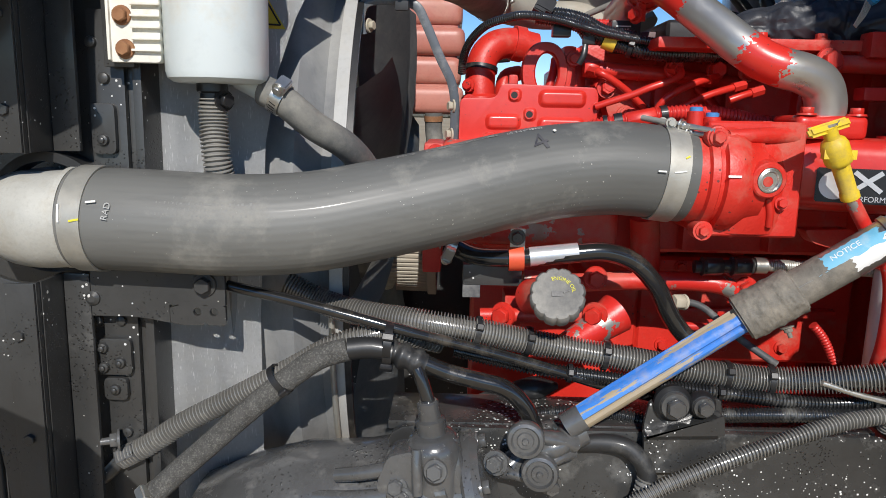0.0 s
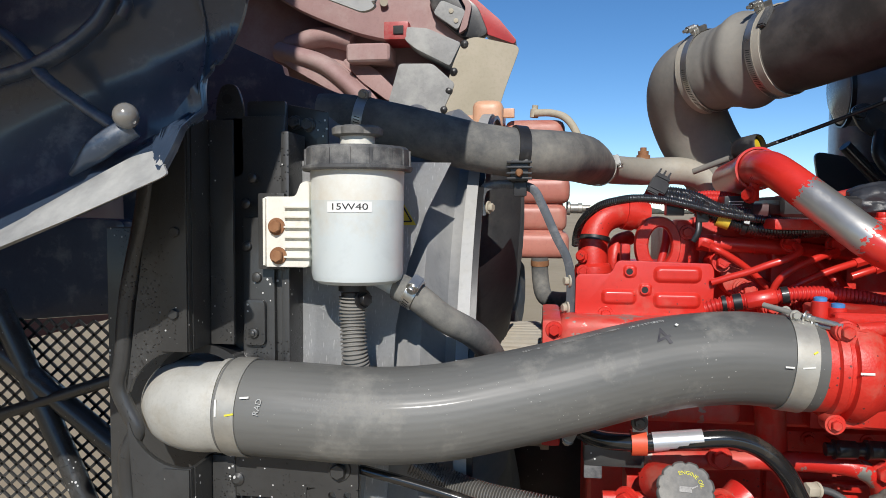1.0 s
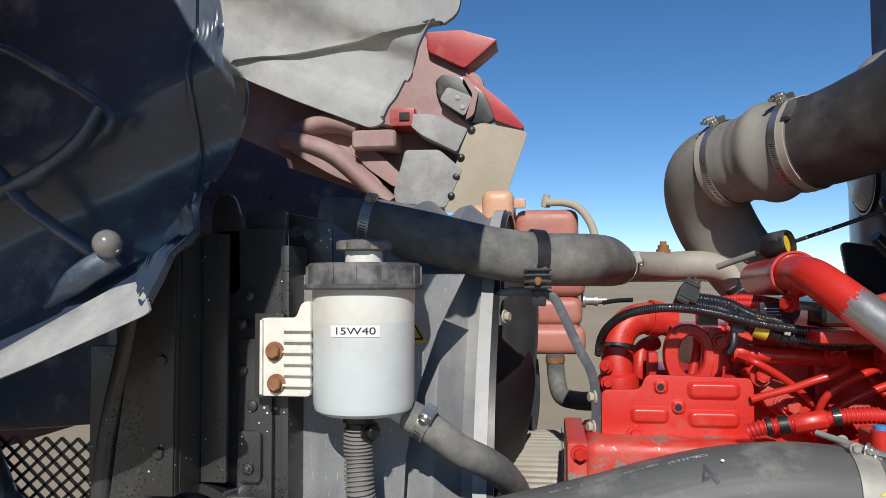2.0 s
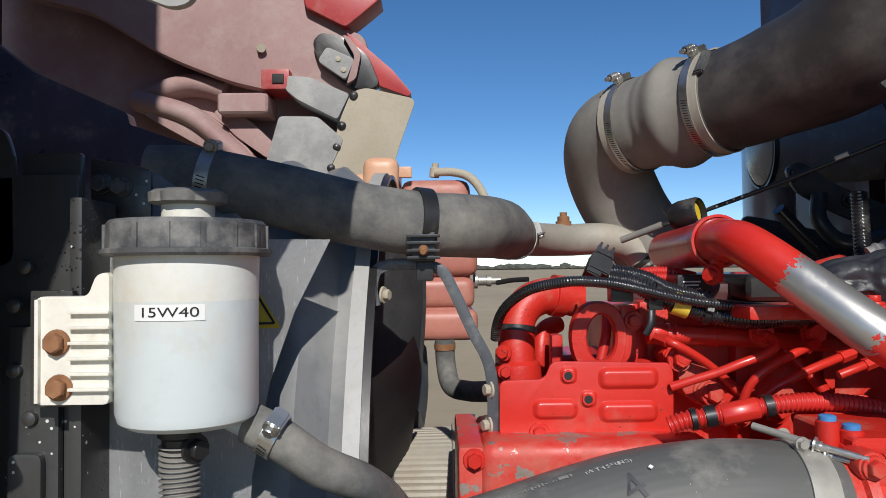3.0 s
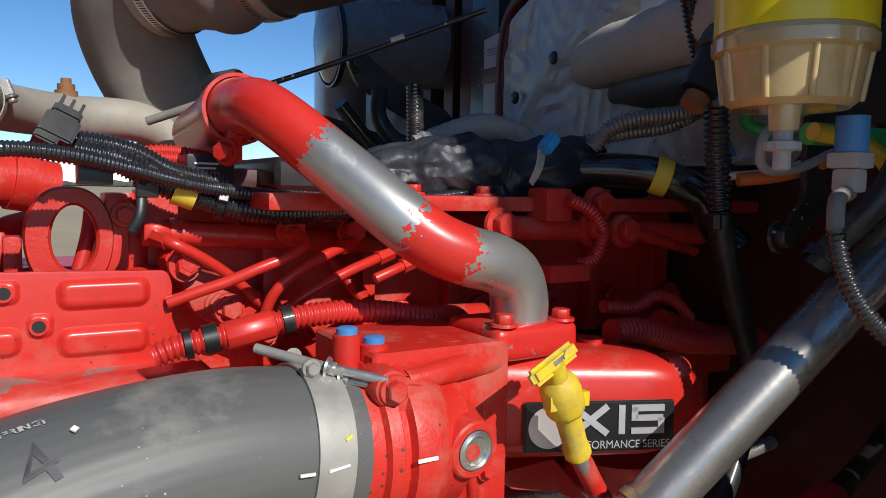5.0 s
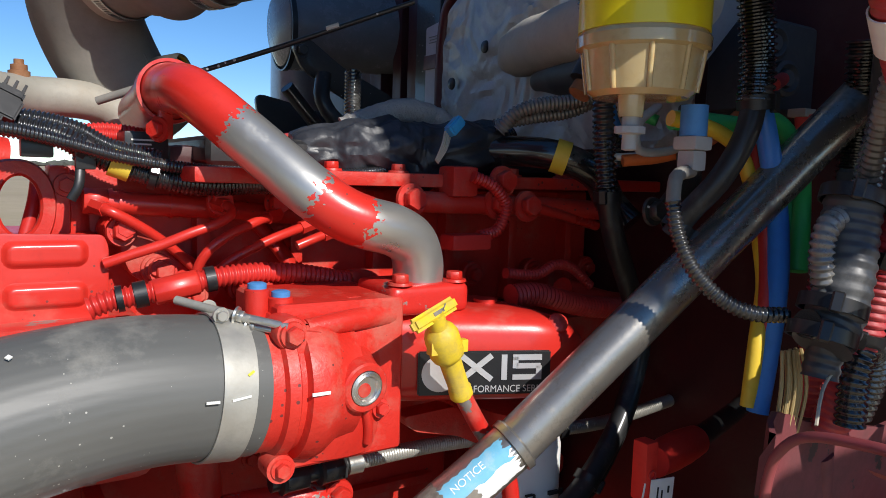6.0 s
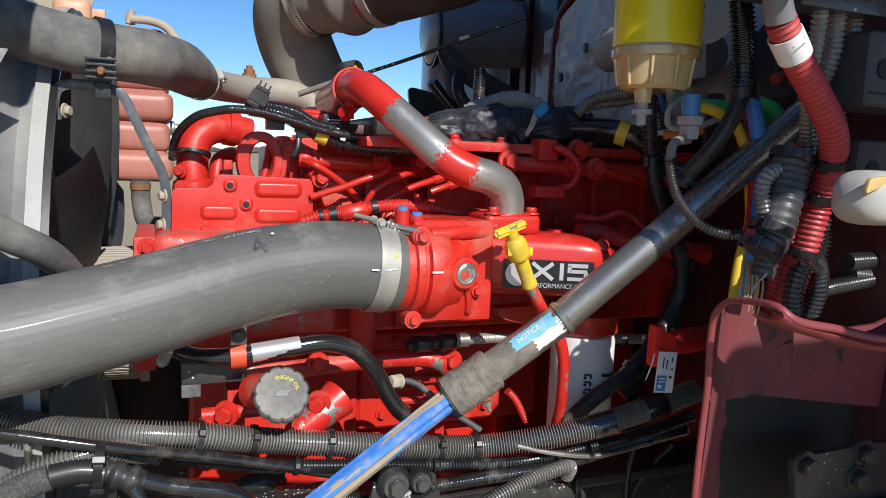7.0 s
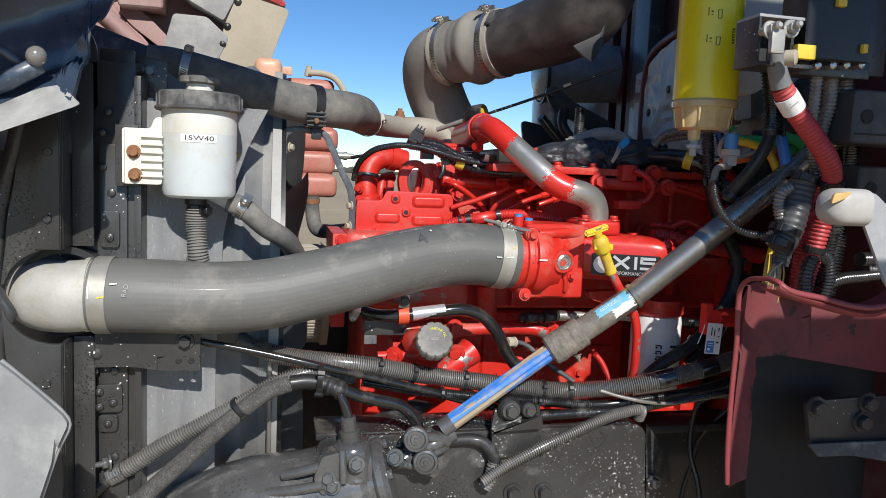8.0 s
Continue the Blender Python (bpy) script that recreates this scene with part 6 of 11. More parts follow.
    for r in rows:
        tube("injector_pipe", r, 0.0047, RED, engine, "bent red high-pressure pipe", seg=14, step=0.004)
        d = (Vector(r[1]) - Vector(r[0])).normalized()
        tube("pipe_nut", [Vector(r[0]) - d * 0.006, Vector(r[0]) + d * 0.012], 0.0068, RED, engine, seg=6)
    for p, r in (((0.225, 1.055, 1.539), 0.0082), ((0.257, 1.040, 1.503), 0.0095), ((0.291, 1.030, 1.477), 0.0075), ((0.201, 1.060, 1.521), 0.0085)):
        turned("bolt_boss", [(r * 1.9, 0.02), (r * 1.7, 0.004), (r * 1.5, 0.0)], p, (0, 1, 0), RED_CAST, engine, seg=24)
        hexbolt("head_bolt", p, (0.05, -1, 0.1), r, RED_CAST, engine, washer=1.25)
    # cast lugs and webs on the head behind the pipes
    for a, b, w in (((0.189, 1.100, 1.595), (0.196, 1.090, 1.529), 0.013), ((0.243, 1.075, 1.518), (0.300, 1.060, 1.471), 0.016), ((0.366, 1.080, 1.545), (0.404, 1.060, 1.491), 0.012)):
        tube("cast_web", [a, (Vector(a) + Vector(b)) / 2 + Vector((0, -0.006, 0)), b], w, RED_CAST, engine, seg=14, flat=0.6)
    # rear rail and sensors in the shade
    tube("rear_rail", [(0.482, 0.960, 1.573), (0.562, 0.950, 1.570), (0.649, 0.945, 1.568), (0.739, 0.940, 1.564)], 0.011, RED_CAST, engine, seg=20)
    for p in ((0.481, 0.950, 1.574), (0.582, 0.940, 1.571), (0.619, 0.935, 1.569), (0.588, 0.940, 1.595)):
        hexbolt("rail_fitting", p, (0, -1, 0.1), 0.012, RED_CAST, engine)
    s = (0.538, 0.935, 1.596)
    block("pressure_sensor", s[0] - 0.016, s[0] + 0.016, 0.935, 0.965, s[2] - 0.018, s[2] + 0.014, RED_CAST, engine, bevel=0.006)
    loom("sensor_lead", [(0.543, 0.930, 1.600), (0.567, 0.925, 1.589), (0.583, 0.925, 1.569), (0.573, 0.925, 1.545), (0.549, 0.925, 1.538)], 0.0065, RED_PLASTIC, engine, pitch=0.004)
    block("sensor_plug", (0.504, 0.920, 1.540)[0], (0.551, 0.920, 1.538)[0], 0.905, 0.93, (0.528, 0.920, 1.526)[2], (0.527, 0.920, 1.542)[2], RED_PLASTIC, engine, bevel=0.004)
    tube("rear_pipe", [(0.623, 0.935, 1.570), (0.663, 0.935, 1.561), (0.737, 0.945, 1.546)], 0.006, RED, engine, seg=12)
    loom("rear_lead", [(0.574, 0.900, 1.478), (0.607, 0.900, 1.478), (0.639, 0.900, 1.470), (0.691, 0.905, 1.458), (0.775, 0.910, 1.449)], 0.0125, RED_PLASTIC, engine, pitch=0.0055, depth=0.16)
    tube("rear_manifold", [(0.672, 0.930, 1.473), (0.744, 0.930, 1.453), (0.834, 0.930, 1.440)], 0.016, RED_CAST, engine, seg=18)
    loom("small_lead", [(0.582, 0.920, 1.499), (0.627, 0.920, 1.496), (0.651, 0.920, 1.505), (0.676, 0.920, 1.501), (0.707, 0.920, 1.478)], 0.006, RED_PLASTIC, engine, pitch=0.004)


front_fittings()


def red_loom_line():
    pts = [(0.187, 0.952, 1.485), (0.200, 0.950, 1.490), (0.215, 0.948, 1.493), (0.230, 0.946, 1.496), (0.249, 0.944, 1.499), (0.271, 0.942, 1.504), (0.297, 0.940, 1.508), (0.330, 0.940, 1.509), (0.367, 0.942, 1.505), (0.402, 0.945, 1.498), (0.441, 0.950, 1.493)]
    ln = thing("sensor_harness", pts[4], "red overpainted corrugated sensor harness with dark taped rings", "wiring harness")
    loom("loom", pts, 0.0094, RED_PLASTIC, ln, pitch=0.0048, depth=0.2, seg=20)
    for k, w in ((0.10, 0.005), (0.165, 0.010), (0.372, 0.008)):
        p, d = on_tube(pts, k)
        band("dark_ring", p, d, 0.0098, w, RUBBER_DARK, ln, seg=24)
    p, d = on_tube(pts, 0.275)
    m = frame_along(p, d)
    bm = bmesh.new()
    r = bmesh.ops.create_cone(bm, cap_ends=True, segments=8, radius1=0.0112, radius2=0.0112, depth=0.036, matrix=m)
    bmesh.ops.bevel(bm, geom=list({e for v in r["verts"] for e in v.link_edges}), offset=0.001, segments=1, affect="EDGES")
    part("connector", bm, RED, ln, "red plug connector")
    p, d = on_tube(pts, 0.88)
    tube("taped_end", [p, Vector(pts[-1]) + Vector((0.03, 0.01, 0))], 0.0108, RED_CAST, ln, seg=18)


red_loom_line()


def intake_casting():
    # inlet neck that the big hose slips on
    c = (0.283, 0.853, 1.436)
    ax = Vector(c)
    d = Vector((1, 0.02, -0.03))
    turned("inlet_neck", [(0.050, -0.02), (0.0515, 0.0), (0.0515, 0.010), (0.056, 0.012), (0.057, 0.020), (0.054, 0.022), (0.054, 0.026), (0.060, 0.028), (0.062, 0.040), (0.060, 0.048), (0.052, 0.06), (0.05, 0.075)],
                  ax, d, RED_CAST, engine, "ribbed red inlet neck", seg=72)
    # throttle housing
    x0, x1 = (0.299, 0.830, 1.437)[0], (0.408, 0.830, 1.438)[0]
    z0, z1 = (0.357, 0.830, 1.370)[2], (0.349, 0.830, 1.499)[2]
    hs = block("throttle_housing", x0, x1, 0.832, 0.935, z0, z1, RED_CAST, engine, "angular red intake casting", bevel=0.006, seg=3)
    # front wall bulging forward between its flanges
    n, seg = 16, 14
    v, f = [], []
    for i in range(n + 1):
        for k in range(seg + 1):
            u, t = i / n, k / seg
            x = 0.322 + (x1 - 0.326) * u
            z = z0 + 0.004 + (1.476 - z0 - 0.004) * t
            y = 0.838 - 0.020 * math.sin(math.pi * min(1, 0.15 + u * 0.95)) * math.sin(math.pi * (0.12 + 0.80 * t)) ** 0.7
            v.append((x, y, z))
    for i in range(n):
        for k in range(seg):
            a = i * (seg + 1) + k
            f.append((a, a + seg + 1, a + seg + 2, a + 1))
    put("housing_face", v, f, RED_CAST, hs, smooth=60)
    plate("front_flange", [(0.306, 1.484), (0.327, 1.481), (0.326, 1.455), (0.3245, 1.427), (0.318, 1.423), (0.309, 1.427), (0.305, 1.455)], 0.810, 0.836, RED_CAST, hs, r=0.004, bevel=0.0025)
    bars("cast_lettering", facing((0.3165, 0.8098, 1.448), (0, -1, 0), (1, 0, 0)), [(0.012 - 0.0042 * k, 0, 0.0026, 0.007) for k in range(7)], RED_CAST, hs, t=0.0012)
    turned("lug_ear", [(0.0125, 0), (0.0125, 0.024), (0.0115, 0.0265), (0.0095, 0.027)], (0.3026, 0.838, 1.4812), (0, -1, 0.02), RED_CAST, hs, seg=28)
    hexbolt("lug_bolt", (0.3026, 0.811, 1.4812), (0, -1, 0.02), 0.0072, RED_CAST, hs, washer=1.4)
    tube("top_ridge", [(0.318, 0.824, 1.4815), (0.345, 0.827, 1.4835), (0.375, 0.834, 1.4845), (0.398, 0.841, 1.4835)], [0.0075, 0.0085, 0.009, 0.0098], RED_CAST, hs, seg=18)
    turned("ridge_end", [(0.0, 0.0), (0.008, 0.0005), (0.0105, 0.003), (0.0105, 0.012)], (0.404, 0.838, 1.483), (-0.6, 0.4, 0), RED_CAST, hs, seg=20)
    tube("wall_rib", [(0.345, 0.822, 1.470), (0.352, 0.818, 1.461), (0.359, 0.816, 1.452)], 0.0035, RED_CAST, hs, seg=10)
    tube("wall_rib", [(0.366, 0.820, 1.416), (0.371, 0.822, 1.400), (0.373, 0.826, 1.384)], 0.0042, RED_CAST, hs, seg=10)
    q = lambda a: (a[0], a[2])
    plate("top_cover", [q((0.319, 0.850, 1.473)), q((0.330, 0.850, 1.485)), q((0.347, 0.850, 1.496)), q((0.369, 0.850, 1.501)), q((0.406, 0.850, 1.491)), q((0.417, 0.850, 1.480)), q((0.365, 0.850, 1.468))], 0.845, 0.92, RED_CAST, hs, r=0.01, bevel=0.008)
    tube("cover_rib", [(0.355, 0.870, 1.474), (0.378, 0.870, 1.485), (0.410, 0.870, 1.486)], 0.006, RED_CAST, hs, seg=12)
    hexbolt("face_bolt", (0.384, 0.826, 1.410), (0, -1, 0.1), 0.0056, RED_CAST, hs)
    b = Vector((0.3575, 0.800, 1.437))
    bd = Vector((0.10, -1, -0.06)).normalized()
    turned("plug_boss", [(0.030, -0.034), (0.0245, -0.022), (0.021, -0.010), (0.0195, -0.001), (0.0180, 0.0005), (0.0140, 0.0005), (0.0138, -0.003), (0.002, -0.003)], b, bd, RED_CAST, hs, seg=36)
    turned("steel_plug", [(0.0135, -0.004), (0.0135, 0.0012), (0.0122, 0.0018), (0.0112, 0.0006), (0.0098, 0.0014), (0.0085, -0.0005), (0.0005, -0.0005)], b, bd, ZINC, hs, "bright steel plug", seg=32)
    turned("plug_centre", [(0.0058, 0), (0.0054, 0.0010), (0.0005, 0.0012)], b - bd * 0.0006 + Vector((-0.0015, 0, -0.0015)), bd, RED_CAST, hs, "red centre of the plug", seg=18)
    for p in ((0.298, 0.810, 1.378), (0.314, 0.830, 1.476), (0.311, 0.820, 1.478)):
        turned("corner_boss", [(0.011, 0), (0.011, 0.02)], (p[0], 0.84, p[2]), (0, -1, 0), RED_CAST, hs, seg=20)
        hexbolt("housing_bolt", (p[0], 0.82, p[2]), (0, -1, 0), 0.0058, RED_CAST, hs)
    for q in ((0.292, 0.858, 1.496), (0.308, 0.850, 1.490)):
        turned("top_port", [(0.0115, -0.045), (0.0102, -0.02), (0.0095, 0.012), (0.008, 0.013)], q, (0, 0, 1), RED_CAST, hs, seg=20)
        turned("port_cap", [(0.0072, 0), (0.0072, 0.004), (0.005, 0.005)], Vector(q) + Vector((0, 0, 0.0128)), (0, 0, 1), BLUE_CAP, hs, "blue plastic port cap", seg=20)
    p = Vector((0.277, 0.835, 1.486))
    hexbolt("stud_nut", p, (0.8, -0.6, -0.15), 0.0052, ZINC, hs, "zinc stud nut", stud=0.02)
    m = facing(ax + d * 0.034 + Vector((0, -0.0625, 0.006)), (0, -1, 0.1))
    slab("flange_mark", m, 0.014, 0.0024, CHALK, hs, "white paint-pen mark", t=0.0008)
    # plenum with rounded rear end
    px1 = 0.592
    n = 24
    rows = []
    for i in range(n + 1):
        u = i / n
        x = x1 - 0.004 + (px1 - x1) * u
        k = 1.0 if u < 0.62 else math.cos((u - 0.62) / 0.38 * math.pi / 2) ** 0.6
        zc = 1.442
        h1 = 0.044 * (1 - 0.12 * u) * (0.3 + 0.7 * k)
        h0 = 0.044 * (0.3 + 0.7 * k)
        front = 0.838 - 0.43 * (x - 0.424) + 0.045 * (1 - k)
        yc = front + 0.075
        ring = []
        for a in np.linspace(0, 2 * math.pi, 28, endpoint=False):
            cy, sz = math.cos(a), math.sin(a)
            e = 0.45
            yy = yc + (yc - front) * math.copysign(abs(cy) ** e, cy)
            zz = zc + (h1 if sz > 0 else h0) * math.copysign(abs(sz) ** e, sz)
            ring.append((x, yy, zz))
        rows.append(ring)
    vs = [v for r in rows for v in r]
    fs = []
    for i in range(n):
        for k in range(28):
            fs.append((i * 28 + k, i * 28 + (k + 1) % 28, (i + 1) * 28 + (k + 1) % 28, (i + 1) * 28 + k))
    fs += [tuple(range(28)), tuple(n * 28 + k for k in range(28))]
    pl = put("intake_plenum", vs, fs, RED, engine, "smooth red intake plenum", 40)
    p = (0.513, 0.862, 1.478)
    turned("plenum_plug", [(0.016, -0.02), (0.016, 0.0), (0.011, 0.001), (0.011, 0.008)], p, (0, 0, 1), RED_CAST, pl, seg=24)
    p = (0.548, 0.800, 1.470)
    turned("plenum_bead", [(0.010, -0.01), (0.009, 0.004), (0.006, 0.006)], (p[0], 0.80, p[2]), (-0.3, -0.7, 0.6), RED_CAST, pl, seg=20)
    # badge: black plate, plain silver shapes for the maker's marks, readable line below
    w, h = 0.117, 0.038
    m = facing((0.4775, 0.8115, 1.4315), (-0.395, -0.919, 0.03))
    bm = bmesh.new()
    r = bmesh.ops.create_cube(bm, size=1.0, matrix=m @ Matrix.Diagonal((w, h, 0.004, 1)))
    bmesh.ops.bevel(bm, geom=list({e for v in r["verts"] for e in v.link_edges}), offset=0.0012, segments=2, affect="EDGES")
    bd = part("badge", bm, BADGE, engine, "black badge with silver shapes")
    m2 = m @ Matrix.Translation((0, 0, 0.0023))
    turned("badge_roundel", [(0.0155, 0), (0.0155, 0.0008)], m2 @ Vector((-0.040, 0.0, 0)), m2.to_3x3() @ Vector((0, 0, 1)), BADGE_SILVER, bd, seg=40)
    for s in (-1, 1):
        bm = bmesh.new()
        bmesh.ops.create_cube(bm, size=1.0, matrix=m2 @ Matrix.Translation((-0.008, 0.005, 0.0003 + 0.0002 * s)) @ Matrix.Rotation(s * radians(52), 4, "Z") @ Matrix.Diagonal((0.0050, 0.034, 0.0008, 1)))
        part("badge_stroke", bm, BADGE_SILVER, bd, smooth=0)
    for x, y, ww, hh in ((0.0165, 0.005, 0.005, 0.022), (0.037, 0.0135, 0.026, 0.005), (0.0265, 0.009, 0.005, 0.010), (0.038, 0.006, 0.022, 0.0045), (0.0475, 0.001, 0.005, 0.010), (0.037, -0.0038, 0.026, 0.0045)):
        bm = bmesh.new()
        bmesh.ops.create_cube(bm, size=1.0, matrix=m2 @ Matrix.Translation((x, y, 0.0003)) @ Matrix.Diagonal((ww, hh, 0.0008, 1)))
        part("badge_stroke", bm, BADGE_SILVER, bd, smooth=0)
    words("badge_line", "PERFORMANCE SERIES", 0.0085, m2 @ Matrix.Translation((0.016, -0.014, 0.0002)), BADGE_SILVER, bd, 0.92)


intake_casting()


def crossover_pipe():
    base = Vector((0.440, 0.866, 1.495))
    fl = block("pipe_flange", base.x - 0.042, base.x + 0.036, 0.835, 0.905, base.z - 0.014, base.z + 0.012, RED_CHIP, engine, "red flanged pipe base", bevel=0.011, seg=5)
    for dx, dy in ((-0.03, -0.022), (0.026, -0.02), (0.026, 0.024)):
        hexbolt("flange_bolt", base + Vector((dx, dy, 0.012)), (0, 0, 1), 0.0075, RED_CAST, fl)
    pts = [base + Vector((0, 0, 0.008)), (0.439, 0.864, 1.522), (0.430, 0.861, 1.541), (0.410, 0.858, 1.552), (0.386, 0.858, 1.558), (0.364, 0.864, 1.567), (0.343, 0.876, 1.583), (0.320, 0.898, 1.607), (0.298, 0.922, 1.631), (0.279, 0.945, 1.652), (0.269, 0.968, 1.664), (0.266, 1.000, 1.668), (0.268, 1.060, 1.667), (0.276, 1.150, 1.665), (0.285, 1.255, 1.663)]
    path = curve_points(pts, 0.004)
    n = len(path)
    rad = np.interp(np.linspace(0, 1, n), [0, 0.1, 0.45, 0.55, 0.6, 1], [0.0225, 0.0222, 0.0218, 0.0225, 0.0262, 0.0262])
    v, f = sweep(path, rad, 36)
    ob = put("crossover_pipe", v, f, FLAKED, engine, "thick bent red pipe flaked to bare steel", 60)
    at = ob.data.attributes.new("along", "FLOAT", "POINT")
    at.data.foreach_set("value", np.repeat(np.linspace(0, 1, n), 36))
    k = 0.605
    p, d = on_tube(pts, k)
    cl = band("pipe_clamp", p, d, 0.0264, 0.016, RED, engine, "red band clamp", thick=0.003)
    q = p + Vector((-0.008, -0.02, -0.03))
    block("clamp_tail", q.x - 0.006, q.x + 0.006, q.y - 0.005, q.y + 0.004, q.z - 0.014, q.z + 0.012, RED, cl, bevel=0.002)
    hexbolt("clamp_bolt", q + Vector((-0.006, -0.004, -0.006)), (-0.8, -0.6, 0), 0.008, RED, cl)
    # turbo-side silhouettes behind
    tube("exhaust_shadow_pipe", [(0.474, 1.150, 1.627), (0.374, 1.120, 1.606), (0.321, 1.120, 1.606)], 0.028, RED_CAST, engine, "dull red pipe in shade", seg=20)
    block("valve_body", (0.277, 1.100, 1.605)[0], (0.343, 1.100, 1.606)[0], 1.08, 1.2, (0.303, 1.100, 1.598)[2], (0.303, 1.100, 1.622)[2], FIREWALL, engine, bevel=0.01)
    lab = (0.252, 1.080, 1.620)
    bl = block("decoder_box", lab[0] - 0.02, lab[0] + 0.02, 1.055, 1.10, lab[2] - 0.03, lab[2] + 0.012, PLASTIC, engine, "small black box with a printed plate", bevel=0.003)
    bars("box_print", facing((lab[0] - 0.004, 1.0545, lab[2]), (0, -1, 0)), [(0, 0.004, 0.02, 0.0016), (0, 0, 0.016, 0.0016), (0, -0.004, 0.02, 0.0016), (0, -0.008, 0.014, 0.0016)], CHALK, bl)
    loom("red_top_lead", [(0.199, 1.120, 1.633), (0.226, 1.120, 1.636), (0.251, 1.120, 1.634), (0.277, 1.130, 1.629)], 0.006, RED_PLASTIC, engine, pitch=0.004)
    loom("red_top_lead", [(0.192, 1.100, 1.634), (0.217, 1.100, 1.629), (0.241, 1.100, 1.628)], 0.006, RED_PLASTIC, engine, pitch=0.004)


crossover_pipe()


def lower_red_parts():
    pts = [(0.116, 0.965, 1.286), (0.173, 0.965, 1.282), (0.248, 0.960, 1.288), (0.344, 0.955, 1.290), (0.380, 0.950, 1.286), (0.402, 0.955, 1.271), (0.413, 0.965, 1.247)]
    tube("oil_pipe", pts, 0.0125, RED_CHIP, engine, "chipped red oil pipe", seg=22)
    for p in ((0.208, 0.945, 1.294), (0.404, 0.945, 1.285)):
        hexbolt("pipe_nut", p, (0, -1, 0), 0.011, RED_CAST, engine)
    tube("riser_pipe", [(0.281, 0.970, 1.280), (0.277, 0.970, 1.326), (0.270, 0.960, 1.374)], 0.019, RED_CAST, engine, seg=24)
    # oil filler neck: flaking funnel behind the cap
    tube("filler_neck", [(0.164, 0.870, 1.226), (0.194, 0.885, 1.240), (0.228, 0.900, 1.260)], [0.016, 0.020, 0.026], RED_CHIP, engine, "flaking red filler neck", seg=28)
    tube("side_tube", [(0.056, 0.880, 1.258), (0.091, 0.880, 1.259), (0.200, 0.900, 1.256)], 0.009, RED_CAST, engine, seg=16)
    for p in ((0.084, 0.870, 1.262), (0.197, 0.880, 1.262), (0.067, 0.880, 1.246)):
        hexbolt("tube_nut", p, (-0.5, -0.9, 0), 0.011, RED_CAST, engine)
    tube("cap_neck", [(0.118, 0.880, 1.283), (0.135, 0.840, 1.294)], 0.022, RED_CAST, engine, seg=24)
    block("lower_bracket", (0.089, 0.930, 1.239)[0], (0.111, 0.930, 1.239)[0], 0.92, 0.97, (0.097, 0.930, 1.216)[2], (0.094, 0.930, 1.273)[2], RED_CAST, engine)
    plate("gusset", [(a[0], a[2]) for a in ((0.447, 0.900, 1.371), (0.506, 0.900, 1.373), (0.555, 0.900, 1.319), (0.510, 0.900, 1.342), (0.459, 0.900, 1.355))], 0.895, 0.92, RED_CAST, engine, r=0.006, bevel=0.004)
    # hydraulic union and braided line
    un = tube("union", [(0.333, 0.940, 1.313), (0.421, 0.940, 1.317)], 0.0085, STEEL_BLACK, engine, "dark hydraulic union", seg=16)
    for p in ((0.341, 0.935, 1.315), (0.379, 0.935, 1.316)):
        hexbolt("union_nut", Vector(p), (1, 0, 0), 0.0125, STEEL_BLACK, un, washer=1.0, head=1.8)
    tube("union_sleeve", [(0.409, 0.938, 1.317), (0.424, 0.938, 1.317)], 0.0105, ZINC, un, seg=18)
    ln = thing("braided_line", (0.529, 0.940, 1.315), "braided steel hydraulic line across the engine", "hose")
    loom("braid", [(0.421, 0.940, 1.317), (0.516, 0.945, 1.315), (0.671, 0.945, 1.304), (0.764, 0.940, 1.301), (0.904, 0.930, 1.318)], 0.0082, BAND, ln, pitch=0.003, depth=0.08)
    band("line_clamp", (0.695, 0.945, 1.300), (1, 0, 0), 0.0085, 0.012, PLASTIC, ln)
    # small brass and steel fittings low down
    f = thing("brass_fitting", (0.316, 0.900, 1.272), "small brass hose fitting low on the engine", "fitting")
    tube("stem", [(0.298, 0.900, 1.277), (0.330, 0.900, 1.272), (0.372, 0.880, 1.239), (0.415, 0.860, 1.211)], 0.0045, CAP_GREY, f, seg=12)
    hexbolt("nut", (0.309, 0.895, 1.277), (-0.9, -0.4, 0.1), 0.010, BEIGE, f, washer=1.0, head=1.5)
    loom("red_lead", [(0.463, 0.880, 1.256), (0.476, 0.880, 1.242), (0.495, 0.880, 1.209)], 0.0055, RED_PLASTIC, engine, pitch=0.004)
    tube("red_small_pipe", [(0.311, 0.930, 1.237), (0.340, 0.930, 1.236), (0.415, 0.930, 1.232)], 0.0055, RED_PLASTIC, engine, seg=10)


lower_red_parts()


def fan_pulley():
    c = Vector((-0.040, 1.300, 1.298))
    th = thing("drive_pulley", c, "dull aluminium toothed fan drive pulley", "pulley")
    prof = [(0.03, -0.066), (0.095, -0.064), (0.1085, -0.060), (0.1105, -0.056), (0.1110, 0.0), (0.1115, 0.018), (0.1120, 0.0185), (0.1166, 0.020), (0.1166, 0.034), (0.1047, 0.035), (0.1012, 0.01), (0.03, 0.01)]
    turned("rim", prof, c, (1, 0, 0), PIPE_ALU, th, "dull aluminium rim with axial teeth", seg=320, lobes=80, lobe_depth=0.03, lobe_range=(2, 5))
    turned("hub", [(0.05, -0.01), (0.05, 0.03), (0.03, 0.04)], c, (1, 0, 0), BEIGE, th, "tan pulley hub", seg=32)
    tube("belt_tensioner_arm", [c + Vector((0.03, 0, 0)), c + Vector((0.10, 0.0, -0.02))], 0.022, RED_CAST, th, seg=18)


fan_pulley()


